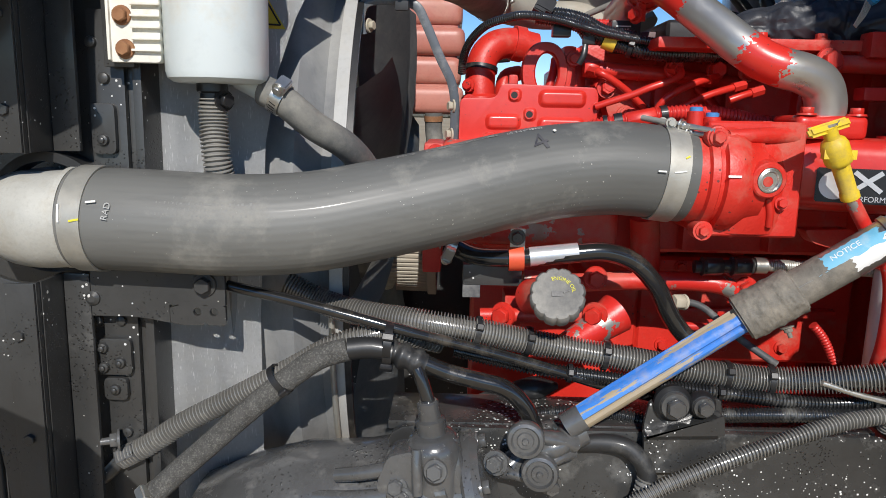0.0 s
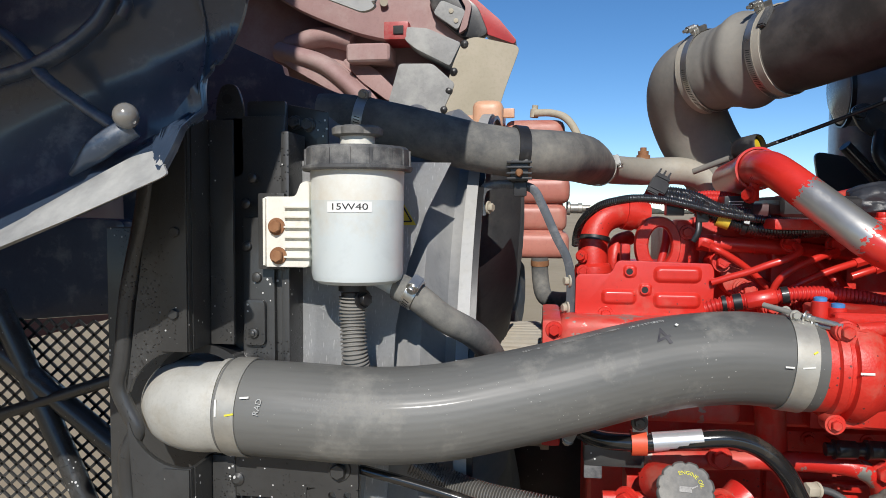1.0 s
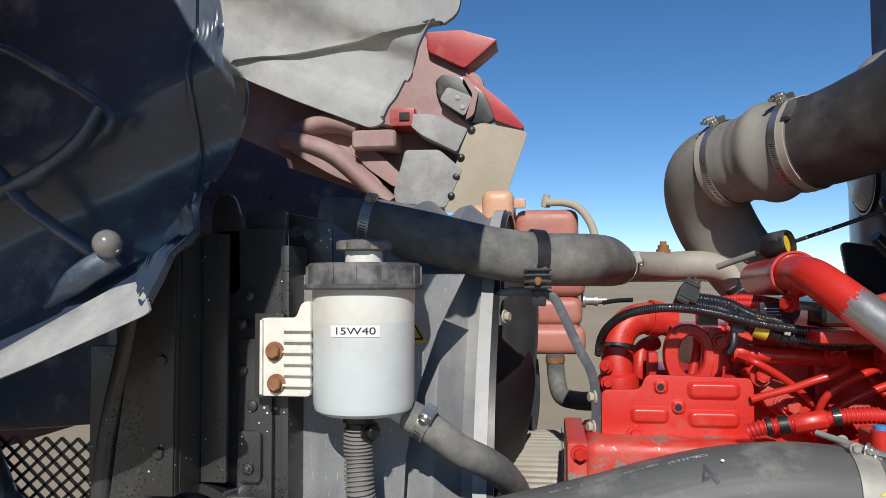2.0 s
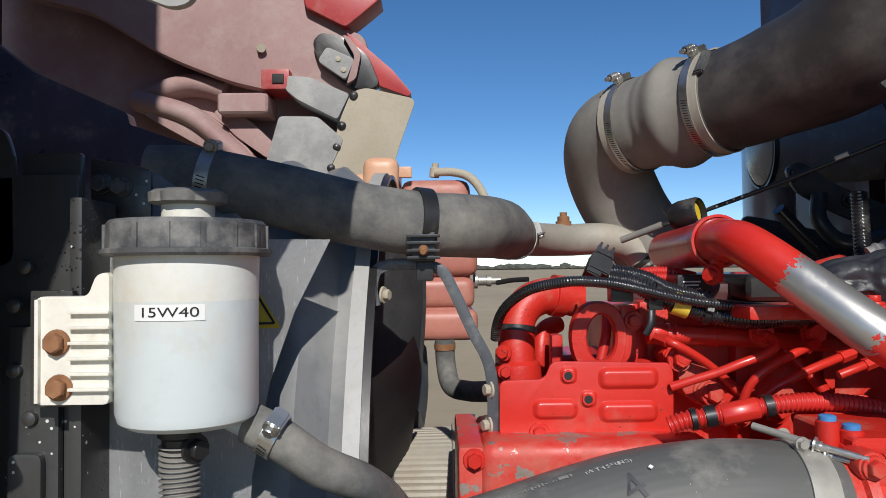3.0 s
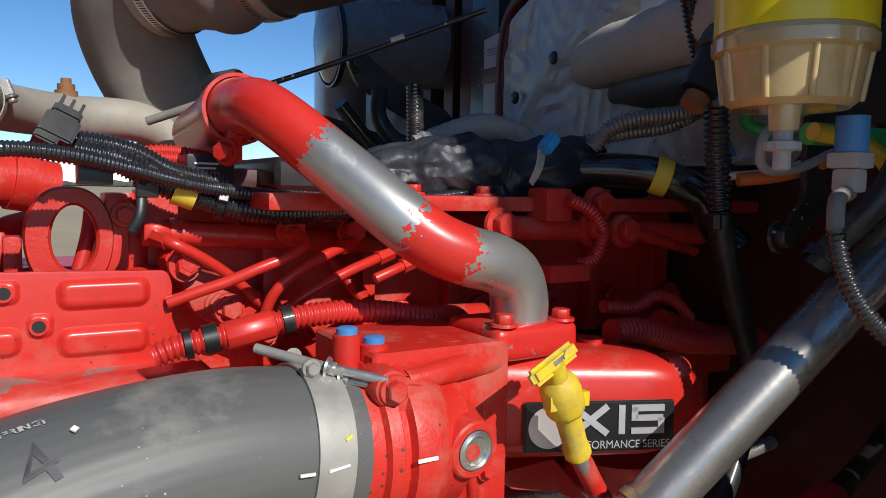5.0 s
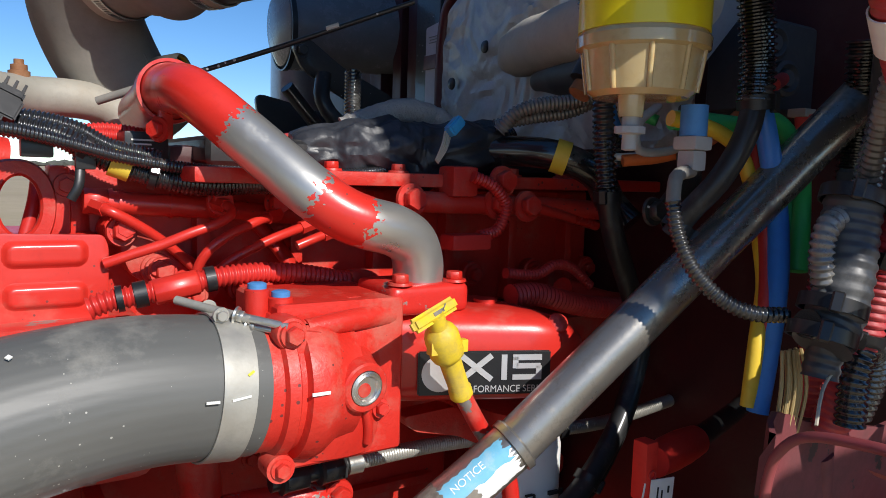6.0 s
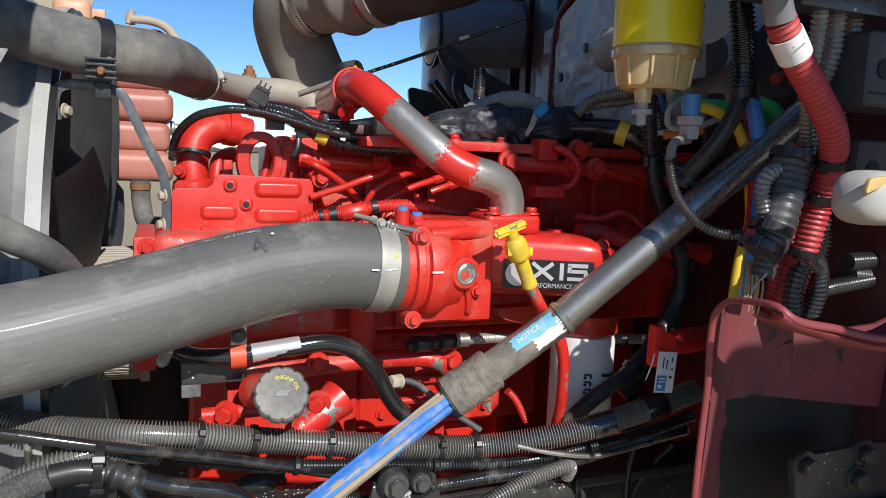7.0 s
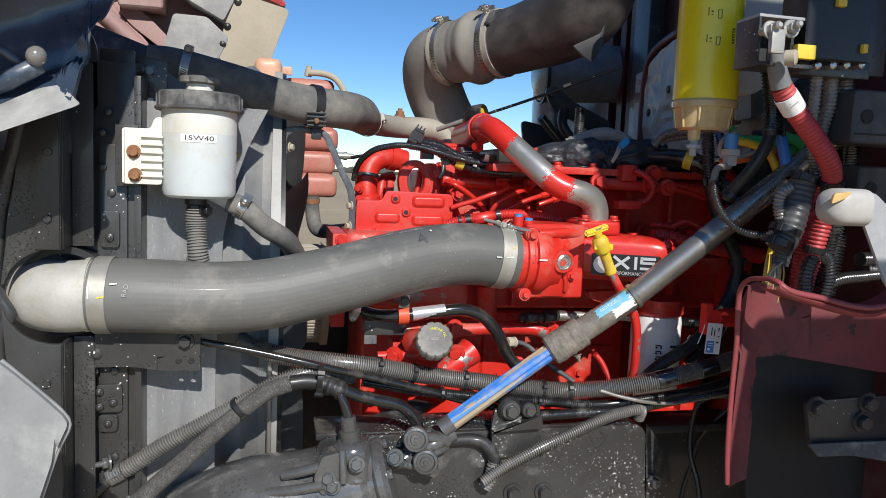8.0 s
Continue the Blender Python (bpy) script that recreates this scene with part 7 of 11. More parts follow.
def dipstick():
    th = thing("oil_dipstick", (0.502, 0.840, 1.335), "yellow t-handled oil dipstick in a chipped red guide tube", "dipstick")
    a, b = Vector((0.382, 0.772, 1.488)), Vector((0.423, 0.785, 1.500))
    m = (a + b) / 2
    bar = (b - a).normalized()
    face = Vector((-0.2, -1, 0.35))
    face = (face - bar * bar.dot(face)).normalized()
    mb = Matrix((bar, face.cross(bar), face)).transposed().to_4x4()
    mb.translation = m
    bm = bmesh.new()
    r = bmesh.ops.create_cube(bm, size=1.0, matrix=mb @ Matrix.Diagonal(((b - a).length + 0.008, 0.0115, 0.008, 1)))
    bmesh.ops.bevel(bm, geom=list({e for v in r["verts"] for e in v.link_edges}), offset=0.0030, segments=3, affect="EDGES")
    hb = part("handle_bar", bm, YELLOW, th)
    bm = bmesh.new()
    bmesh.ops.create_cube(bm, size=1.0, matrix=mb @ Matrix.Translation((0.002, 0, 0.0041)) @ Matrix.Diagonal((0.012, 0.003, 0.0006, 1)))
    bmesh.ops.create_cube(bm, size=1.0, matrix=mb @ Matrix.Translation((0.009, 0.0012, 0.0041)) @ Matrix.Rotation(0.5, 4, "Z") @ Matrix.Diagonal((0.007, 0.001, 0.0006, 1)))
    part("handle_symbol", bm, GREASE, hb, "worn dark oil-can mark", smooth=0)
    axis = Vector((0.449, 0.800, 1.412)) - m
    axis.normalize()
    tube("stem", [m, m + axis * 0.02], 0.0075, YELLOW, th, seg=16)
    turned("cap_body", [(0.007, 0.012), (0.012, 0.016), (0.0142, 0.022), (0.0142, 0.038), (0.013, 0.042), (0.0092, 0.045), (0.0088, 0.078), (0.010, 0.080), (0.010, 0.086)], m, axis, YELLOW, th, seg=28, lobes=10, lobe_depth=0.05)
    for s in (-1, 1):
        p = m + axis * 0.032 + Vector((0.014 * s, -0.004, 0))
        block("cap_lug", p.x - 0.003, p.x + 0.003, p.y - 0.004, p.y + 0.004, p.z - 0.005, p.z + 0.005, YELLOW, th, bevel=0.001)
    e = m + axis * 0.084
    tube("guide_tube", [e, (0.462, 0.797, 1.392), (0.490, 0.790, 1.345), (0.505, 0.805, 1.267), (0.514, 0.840, 1.185)], 0.0075, RED_CHIP, th, "chipped red guide tube", seg=16)


dipstick()


def oil_cap():
    c = Vector((0.136, 0.790, 1.307))
    th = thing("oil_filler_cap", c, "grey-black lobed engine oil filler cap", "cap")
    d = Vector((-0.12, -0.86, 0.48)).normalized()
    turned("cap", [(0.020, -0.022), (0.0295, -0.020), (0.0305, -0.012), (0.0305, 0.004), (0.028, 0.008), (0.024, 0.0085), (0.022, 0.0075), (0.001, 0.0075)], c, d, CAP_DUSTY, th, seg=96, lobes=12, lobe_depth=0.07, lobe_range=(1, 4))
    m = facing(c + d * 0.0081, d)
    t = words("cap_print", "ENGINE OIL", 0.0058, Matrix(), YELLOW_PEN, th)
    for v in t.data.vertices:
        a = radians(62) - v.co.x / 0.017
        r = 0.0175 + v.co.y
        v.co = m @ Vector((r * math.cos(a), r * math.sin(a), v.co.z))
    bm = bmesh.new()
    r = bmesh.ops.create_cube(bm, size=1.0, matrix=m @ Matrix.Diagonal((0.013, 0.006, 0.0012, 1)))
    bmesh.ops.create_cube(bm, size=1.0, matrix=m @ Matrix.Translation((0.009, 0.003, 0)) @ Matrix.Rotation(0.5, 4, "Z") @ Matrix.Diagonal((0.008, 0.0016, 0.0012, 1)))
    part("oil_can_symbol", bm, PLASTIC, th, smooth=0)


oil_cap()


def coolant_tube():
    th = thing("heater_pipe", (0.209, 0.870, 1.340), "glossy black bent heater pipe with a silver sticker", "pipe")
    pts = [(0.023, 0.900, 1.339), (0.047, 0.885, 1.331), (0.087, 0.870, 1.332), (0.153, 0.865, 1.339), (0.204, 0.865, 1.343), (0.239, 0.868, 1.330), (0.268, 0.872, 1.300), (0.288, 0.875, 1.264), (0.307, 0.875, 1.240), (0.333, 0.875, 1.224)]
    tube("pipe", pts, 0.0112, TUBE_BLACK, th, seg=22)
    path = curve_points([(0.112, 0.866, 1.335), (0.169, 0.865, 1.342)], 0.01)
    v, f = sweep(path, 0.0116, 22, False)
    put("sticker", v, f, SILVER_TAPE, th, "silver foil sticker")
    p = Vector((0.096, 0.868, 1.333))
    cl = band("pipe_clip", p, (1, 0, 0.05), 0.0125, 0.018, RED_ORANGE, th, "orange-red rubber pipe clip", thick=0.003, seg=28)
    block("clip_tab", p.x - 0.008, p.x + 0.01, 0.862, 0.866, p.z + 0.010, p.z + 0.036, BAND, cl, bevel=0.002)
    hexbolt("clip_bolt", (p.x, 0.862, p.z + 0.026), (0, -1, 0), 0.007, STEEL_BLACK, cl)
    worm_clamp((0.019, 0.900, 1.340), (1, 0, -0.4), 0.014, 0.012, th, (-0.3, -0.9, -0.3))
    bk = thing("stub_bracket", (0.070, 0.900, 1.298), "black angle bracket under the heater pipe", "bracket")
    a, b = (0.034, 0.900, 1.318), (0.107, 0.900, 1.292)
    block("shelf", a[0], b[0], 0.895, 0.93, b[2], a[2], STEEL_BLACK, bk, bevel=0.002)
    block("tab", a[0], (0.056, 0.900, 1.280)[0], 0.896, 0.902, (0.056, 0.900, 1.276)[2], b[2] + 0.001, CAP_GREY, bk, bevel=0.001)


coolant_tube()


# ---- intake air duct over the engine ----
CUFF = material("pale_dusty_cuff_rubber", (0.36, 0.33, 0.27), (0.44, 0.41, 0.34), 0.6, 0.8, dust=(0.5, 0.46, 0.38), dust_amount=0.3)


def intake_duct():
    th = thing("intake_duct", (0.263, 1.250, 1.854), "dusty grey intake elbow, rubber hump hose and dark air duct", "air duct")
    c1, c2 = Vector((0.283, 1.381, 1.867)), Vector((0.363, 1.274, 1.876))
    ax = (c2 - c1).normalized()
    e = [(0.352, 1.475, 1.650), (0.324, 1.490, 1.690), (0.294, 1.495, 1.735), (0.266, 1.484, 1.785), (0.250, 1.460, 1.825), (0.249, 1.432, 1.853), (0.262, 1.408, 1.865), c1 + ax * 0.004]
    tube("elbow", e, [0.066, 0.0685, 0.070, 0.072, 0.072, 0.0715, 0.0705, 0.070], DUCT, th, "dusty grey moulded elbow", seg=48)
    # moulding seam round the inside of the bend
    seam = []
    for p, q in zip(e[1:-1], e[2:]):
        d = (Vector(q) - Vector(p)).normalized()
        side = d.cross(Vector((0.5, -0.86, 0))).normalized()
        o = (Vector((0.42, -0.8, 0.1)) - d * d.dot(Vector((0.42, -0.8, 0.1)))).normalized()
        seam.append(Vector(p) + o * 0.0705 + side * 0.004)
    tube("mould_seam", seam, 0.0022, DUCT, th, seg=8)
    # hump coupling, bulged towards the duct
    n, seg = 40, 64
    vs, fs = [], []
    m = frame_along(c1, ax)
    ln = (c2 - c1).length
    for i in range(n + 1):
        u = -0.16 + 1.32 * i / n
        r = 0.0725 + 0.0115 * math.exp(-((u - 0.60) / 0.17) ** 2) + 0.0012 * math.exp(-((u - 0.34) / 0.06) ** 2) - 0.0012 * math.exp(-((u - 0.27) / 0.05) ** 2)
        for k in range(seg):
            a = 2 * math.pi * k / seg
            w = r * (1 + 0.006 * noise.noise((math.cos(a) * 1.4, math.sin(a) * 1.4, u * 3)))
            vs.append(m @ Vector((w * math.cos(a), w * math.sin(a), u * ln)))
    for i in range(n):
        for k in range(seg):
            a, b = i * seg + k, i * seg + (k + 1) % seg
            fs.append((a, b, b + seg, a + seg))
    put("hump_hose", vs, fs, DUCT, th, "bulged rubber coupling", 60)
    for u, r in ((0.0, 0.0735), (1.0, 0.0745)):
        p = c1 + (c2 - c1) * u
        s = -1 if u < 0.5 else 1
        band("pale_cuff", p + ax * (0.010 * s), ax, r - 0.0005, 0.020, CUFF, th, "pale rubber cuff edge", thick=0.002)
        cl = worm_clamp(p, ax, r + 0.0012, 0.013, th, (-0.25, -0.35, 1))
        up = Vector((-0.25, -0.35, 1)) - ax * ax.dot(Vector((-0.25, -0.35, 1)))
        up.normalize()
        sd = ax.cross(up)
        q = p + up * (r + 0.012)
        spring = [q + sd * (0.012 + 0.0022 * k / 4) + (up * math.cos(k * math.pi / 2) + ax * math.sin(k * math.pi / 2)) * 0.0052 for k in range(40)]
        tube("tension_spring", spring, 0.0011, ZINC, cl, seg=6, step=0.003)
        tube("tension_screw", [q + sd * 0.004, q + sd * 0.042], 0.0032, ZINC, cl, seg=10)
    c = [c2 - ax * 0.010, (0.390, 1.238, 1.880), (0.424, 1.194, 1.890), (0.466, 1.138, 1.906), (0.495, 1.098, 1.935), (0.508, 1.080, 1.990), (0.510, 1.078, 2.10), (0.510, 1.078, 2.30)]
    tube("duct", c, [0.0715, 0.0735, 0.0795, 0.087, 0.091, 0.093, 0.095, 0.096], DUCT_DARK, th, "dark brown plastic duct", seg=48)
    # clip across the parting line of the duct
    o = Vector((-0.45, -0.62, 0.55))
    o = (o - ax * ax.dot(o)).normalized()
    p = c2 + ax * 0.024 + o * 0.0745
    mm = facing(p, o, ax)
    bm = bmesh.new()
    q = bmesh.ops.create_cube(bm, size=1.0, matrix=mm @ Matrix.Diagonal((0.042, 0.015, 0.008, 1)))
    bmesh.ops.bevel(bm, geom=list({e_ for v in q["verts"] for e_ in v.link_edges}), offset=0.002, segments=2, affect="EDGES")
    part("duct_clip", bm, CAP_GREY, th, "grey plastic duct clip")
    br = thing("duct_bracket", (0.479, 1.000, 1.818), "dark moulded bracket under the air duct", "bracket")
    q = lambda a: (a[0], a[2])
    plate("tab", [q((0.474, 1.000, 1.805)), q((0.455, 1.000, 1.817)), q((0.433, 1.000, 1.834)), q((0.488, 1.000, 1.862)), q((0.496, 1.000, 1.879)), q((0.493, 1.000, 1.830))], 1.0, 1.006, PLASTIC, br, r=0.004)
    st = thing("stay_rod", (0.430, 1.280, 1.754), "thin black stay rod under the air duct", "rod")
    a, b = Vector((0.262, 1.387, 1.687)), Vector((0.605, 1.162, 1.825))
    tube("rod", [a, (a + b) / 2 + Vector((0, 0, -0.004)), b], 0.0034, STEEL_BLACK, st, seg=10)
    tube("rod_tip", [a - (b - a) * 0.02, a + (b - a) * 0.14], 0.0055, DUCT, st, "dull grey rod sleeve", seg=10)
    tube("white_mark", [a + (b - a) * 0.72, a + (b - a) * 0.76], 0.0042, CHALK, st, "white paint mark", seg=10)
    cp = thing("breather_cap", (0.346, 1.310, 1.728), "black cap with a yellow inner ring", "cap")
    c = Vector((0.328, 1.275, 1.717))
    d = Vector((0.72, -0.66, 0.16))
    turned("cap", [(0.017, -0.030), (0.020, -0.026), (0.0225, -0.016), (0.0225, 0.010), (0.0205, 0.014), (0.019, 0.013), (0.0185, 0.004), (0.002, 0.004)], c, d, PLASTIC, cp, seg=32)
    turned("seal", [(0.0165, 0), (0.0160, 0.0015), (0.004, 0.0018)], c + d * 0.0045, d, YELLOW, cp, "yellow inner seal", seg=28)


intake_duct()


# ---- black harness along the engine top ----
def top_harness():
    th = thing("engine_harness", (0.205, 0.985, 1.605), "black corrugated engine harness with a yellow tape marker", "wiring harness")
    thin = [(0.028, 1.090, 1.559), (0.029, 1.080, 1.574), (0.034, 1.060, 1.592), (0.044, 1.040, 1.606), (0.060, 1.020, 1.618), (0.081, 1.005, 1.624), (0.103, 0.991, 1.627), (0.137, 0.994, 1.625), (0.177, 1.001, 1.617), (0.218, 1.001, 1.607), (0.263, 1.001, 1.600), (0.302, 1.006, 1.597), (0.418, 1.006, 1.597), (0.480, 1.006, 1.603), (0.549, 1.006, 1.617), (0.612, 1.001, 1.634), (0.642, 0.990, 1.653)]
    loom("thin_loom", thin, 0.0059, LOOM, th, pitch=0.0030, depth=0.13, seg=14)
    thick = [(0.125, 1.027, 1.631), (0.149, 1.023, 1.628), (0.176, 1.019, 1.622), (0.204, 1.019, 1.607), (0.233, 1.016, 1.596), (0.268, 1.011, 1.587), (0.301, 1.011, 1.584), (0.347, 1.021, 1.586), (0.425, 1.042, 1.585)]
    loom("thick_loom", thick, 0.0105, LOOM, th, pitch=0.0036, depth=0.13, seg=16)
    upper = [(0.127, 1.037, 1.636), (0.157, 1.035, 1.636), (0.189, 1.032, 1.629), (0.214, 1.030, 1.616), (0.257, 1.021, 1.606)]
    loom("upper_loom", upper, 0.0085, LOOM, th, pitch=0.0034, depth=0.15, seg=16)
    p, d = on_tube(thick, 0.345)
    band("yellow_tape", p, d, 0.0110, 0.017, YELLOW_TAPE, th, "yellow tape marker", seg=24)
    for k in (0.24, 0.425):
        p, d = on_tube(thick, k)
        zip_tie(p, d, 0.0112, th, (0, -1, 0.3), 0.006)
    m = facing((0.134, 1.014, 1.642), (0.15, -0.9, 0.4), (0.45, 0, 0.9))
    bm = bmesh.new()
    for x, y, w, h in ((0, 0, 0.024, 0.020), (0.0, 0.014, 0.020, 0.008), (-0.004, -0.012, 0.016, 0.008)):
        q = bmesh.ops.create_cube(bm, size=1.0, matrix=m @ Matrix.Translation((x, y, 0)) @ Matrix.Diagonal((w, h, 0.018, 1)))
        bmesh.ops.bevel(bm, geom=list({e for v in q["verts"] for e in v.link_edges}), offset=0.0015, segments=2, affect="EDGES")
    cn = part("connector_body", bm, PLASTIC, th, "dusty black multi-pin connector")
    for k in range(3):
        slab("connector_fin", m @ Matrix.Translation((-0.007 + 0.007 * k, 0.021, 0)), 0.0022, 0.010, PLASTIC, cn, t=0.014)
    c = Vector((0.158, 1.020, 1.612))
    block("mount_foot", c.x - 0.012, c.x + 0.012, 1.01, 1.03, c.z - 0.008, c.z + 0.008, PLASTIC, th, bevel=0.002)
    t = Vector((0.194, 1.015, 1.603))
    block("tie_buckle", t.x - 0.008, t.x + 0.008, 1.01, 1.02, t.z - 0.008, t.z + 0.01, PLASTIC, th, bevel=0.002)
    tube("tie_tail", [t + Vector((-0.004, -0.002, -0.006)), t + Vector((-0.006, -0.006, -0.022)), t + Vector((-0.012, -0.005, -0.034))], 0.004, PLASTIC, th, seg=8, flat=0.35)
    # taped bundles further back
    bd = thing("wrapped_bundle", (0.509, 1.020, 1.632), "dark harness bundle wrapped in crinkled black plastic film", "wiring harness")
    path = curve_points([(0.397, 1.060, 1.619), (0.441, 1.050, 1.622), (0.482, 1.030, 1.624), (0.530, 1.020, 1.622), (0.573, 1.000, 1.628), (0.625, 0.990, 1.640)], 0.002)
    nn = len(path)
    wob = [0.55 + 0.16 * noise.noise((i * 0.065, 3.1, 0)) + 0.38 * math.sin(math.pi * i / nn) ** 0.6 for i in range(nn)]

    def crumple(i, a):
        c, sn = math.cos(a), math.sin(a)
        w = i * 0.03 + 0.6 * noise.noise((c, sn, i * 0.02))
        return 1 + 0.12 * noise.noise((i * 0.05, c * 1.6, sn * 1.6)) + 0.30 * noise.voronoi((w * 1.6, c * 1.9 + w, sn * 1.9))[0][0] - 0.10 * abs(noise.noise((w * 5, c * 3, sn * 3)))
    v, f = sweep(path, [0.034 * w for w in wob], 90, True, 1.0, crumple)
    put("film", v, f, FILM, bd, "", 30)
    pale = [(0.467, 1.080, 1.648), (0.499, 1.070, 1.662), (0.535, 1.060, 1.673), (0.573, 1.050, 1.665), (0.589, 1.040, 1.649)]
    path = curve_points(pale, 0.005)
    v, f = sweep(path, [0.0145 * (1 + 0.15 * noise.noise((i * 0.8, 0, 9))) for i in range(len(path))], 16)
    put("pale_hose", v, f, PALE_WRAP, bd, "pale grey wrapped hose", 40)
    c = Vector((0.518, 0.930, 1.649))
    plug = thing("blue_plug", c, "light blue electrical plug on the wrapped bundle", "connector")
    m = facing(c, (0.1, -1, 0.2), (-0.85, 0, 1))
    bm = bmesh.new()
    r = bmesh.ops.create_cube(bm, size=1.0, matrix=m @ Matrix.Diagonal((0.022, 0.012, 0.012, 1)))
    bmesh.ops.bevel(bm, geom=list({e for v in r["verts"] for e in v.link_edges}), offset=0.002, segments=2, affect="EDGES")
    part("shell", bm, PLUG_BLUE, plug)
    for i in range(4):
        tube("plug_wire", [m @ Vector((-0.014, -0.004 + 0.0025 * i, 0)), m @ Vector((-0.03, -0.008 + 0.002 * i, 0.004)), m @ Vector((-0.045, -0.012 + 0.001 * i, 0.0))], 0.0013, BEIGE, plug, seg=6)
    rr = thing("rear_harness", (0.675, 0.950, 1.631), "black taped harness with a yellow band at the firewall", "wiring harness")
    a = [(0.601, 0.980, 1.629), (0.627, 0.950, 1.629), (0.651, 0.920, 1.624), (0.687, 0.900, 1.605), (0.702, 0.890, 1.575), (0.712, 0.870, 1.553)]
    tube("taped_trunk", a, 0.017, LOOM, rr, seg=18)
    p, d = on_tube(a, 0.42)
    band("yellow_band", p, d, 0.0176, 0.016, YELLOW_TAPE, rr, seg=24)
    loom("branch_loom", [(0.597, 0.960, 1.650), (0.609, 0.950, 1.668), (0.629, 0.940, 1.678), (0.679, 0.920, 1.687), (0.740, 0.900, 1.704)], 0.0085, LOOM_DUSTY, rr, pitch=0.0045)
    loom("branch_loom", [(0.598, 0.970, 1.657), (0.633, 0.950, 1.666), (0.675, 0.930, 1.675), (0.717, 0.910, 1.700)], 0.007, LOOM_DUSTY, rr, pitch=0.0045)
    loom("drop_loom", [(0.652, 0.900, 1.805), (0.672, 0.900, 1.750), (0.689, 0.890, 1.685), (0.703, 0.880, 1.614)], 0.0085, LOOM, rr, pitch=0.0048)
    sn = thing("level_sensor", (0.638, 0.860, 1.705), "dark cylindrical sensor with an orange seal", "sensor")
    tube("body", [(0.636, 0.840, 1.746), (0.627, 0.840, 1.728), (0.611, 0.845, 1.694)], 0.016, PLASTIC, sn, seg=22)
    tube("collar", [(0.636, 0.840, 1.739), (0.626, 0.840, 1.726)], 0.020, CAP_GREY, sn, seg=22)
    tube("seal", [(0.610, 0.845, 1.690), (0.604, 0.846, 1.681)], 0.011, RUST, sn, "orange-brown seal", seg=18)


FILM = material("crinkled_black_film", (0.02, 0.022, 0.027), (0.035, 0.038, 0.046), 0.38, 0.55, scale=20, fine=60, bump=0.3, bump_dist=0.004)
PALE_WRAP = material("pale_wrapped_tape", (0.3, 0.29, 0.27), (0.38, 0.36, 0.33), 0.7, 0.85, scale=30, bump=0.7, bump_dist=0.006)
top_harness()


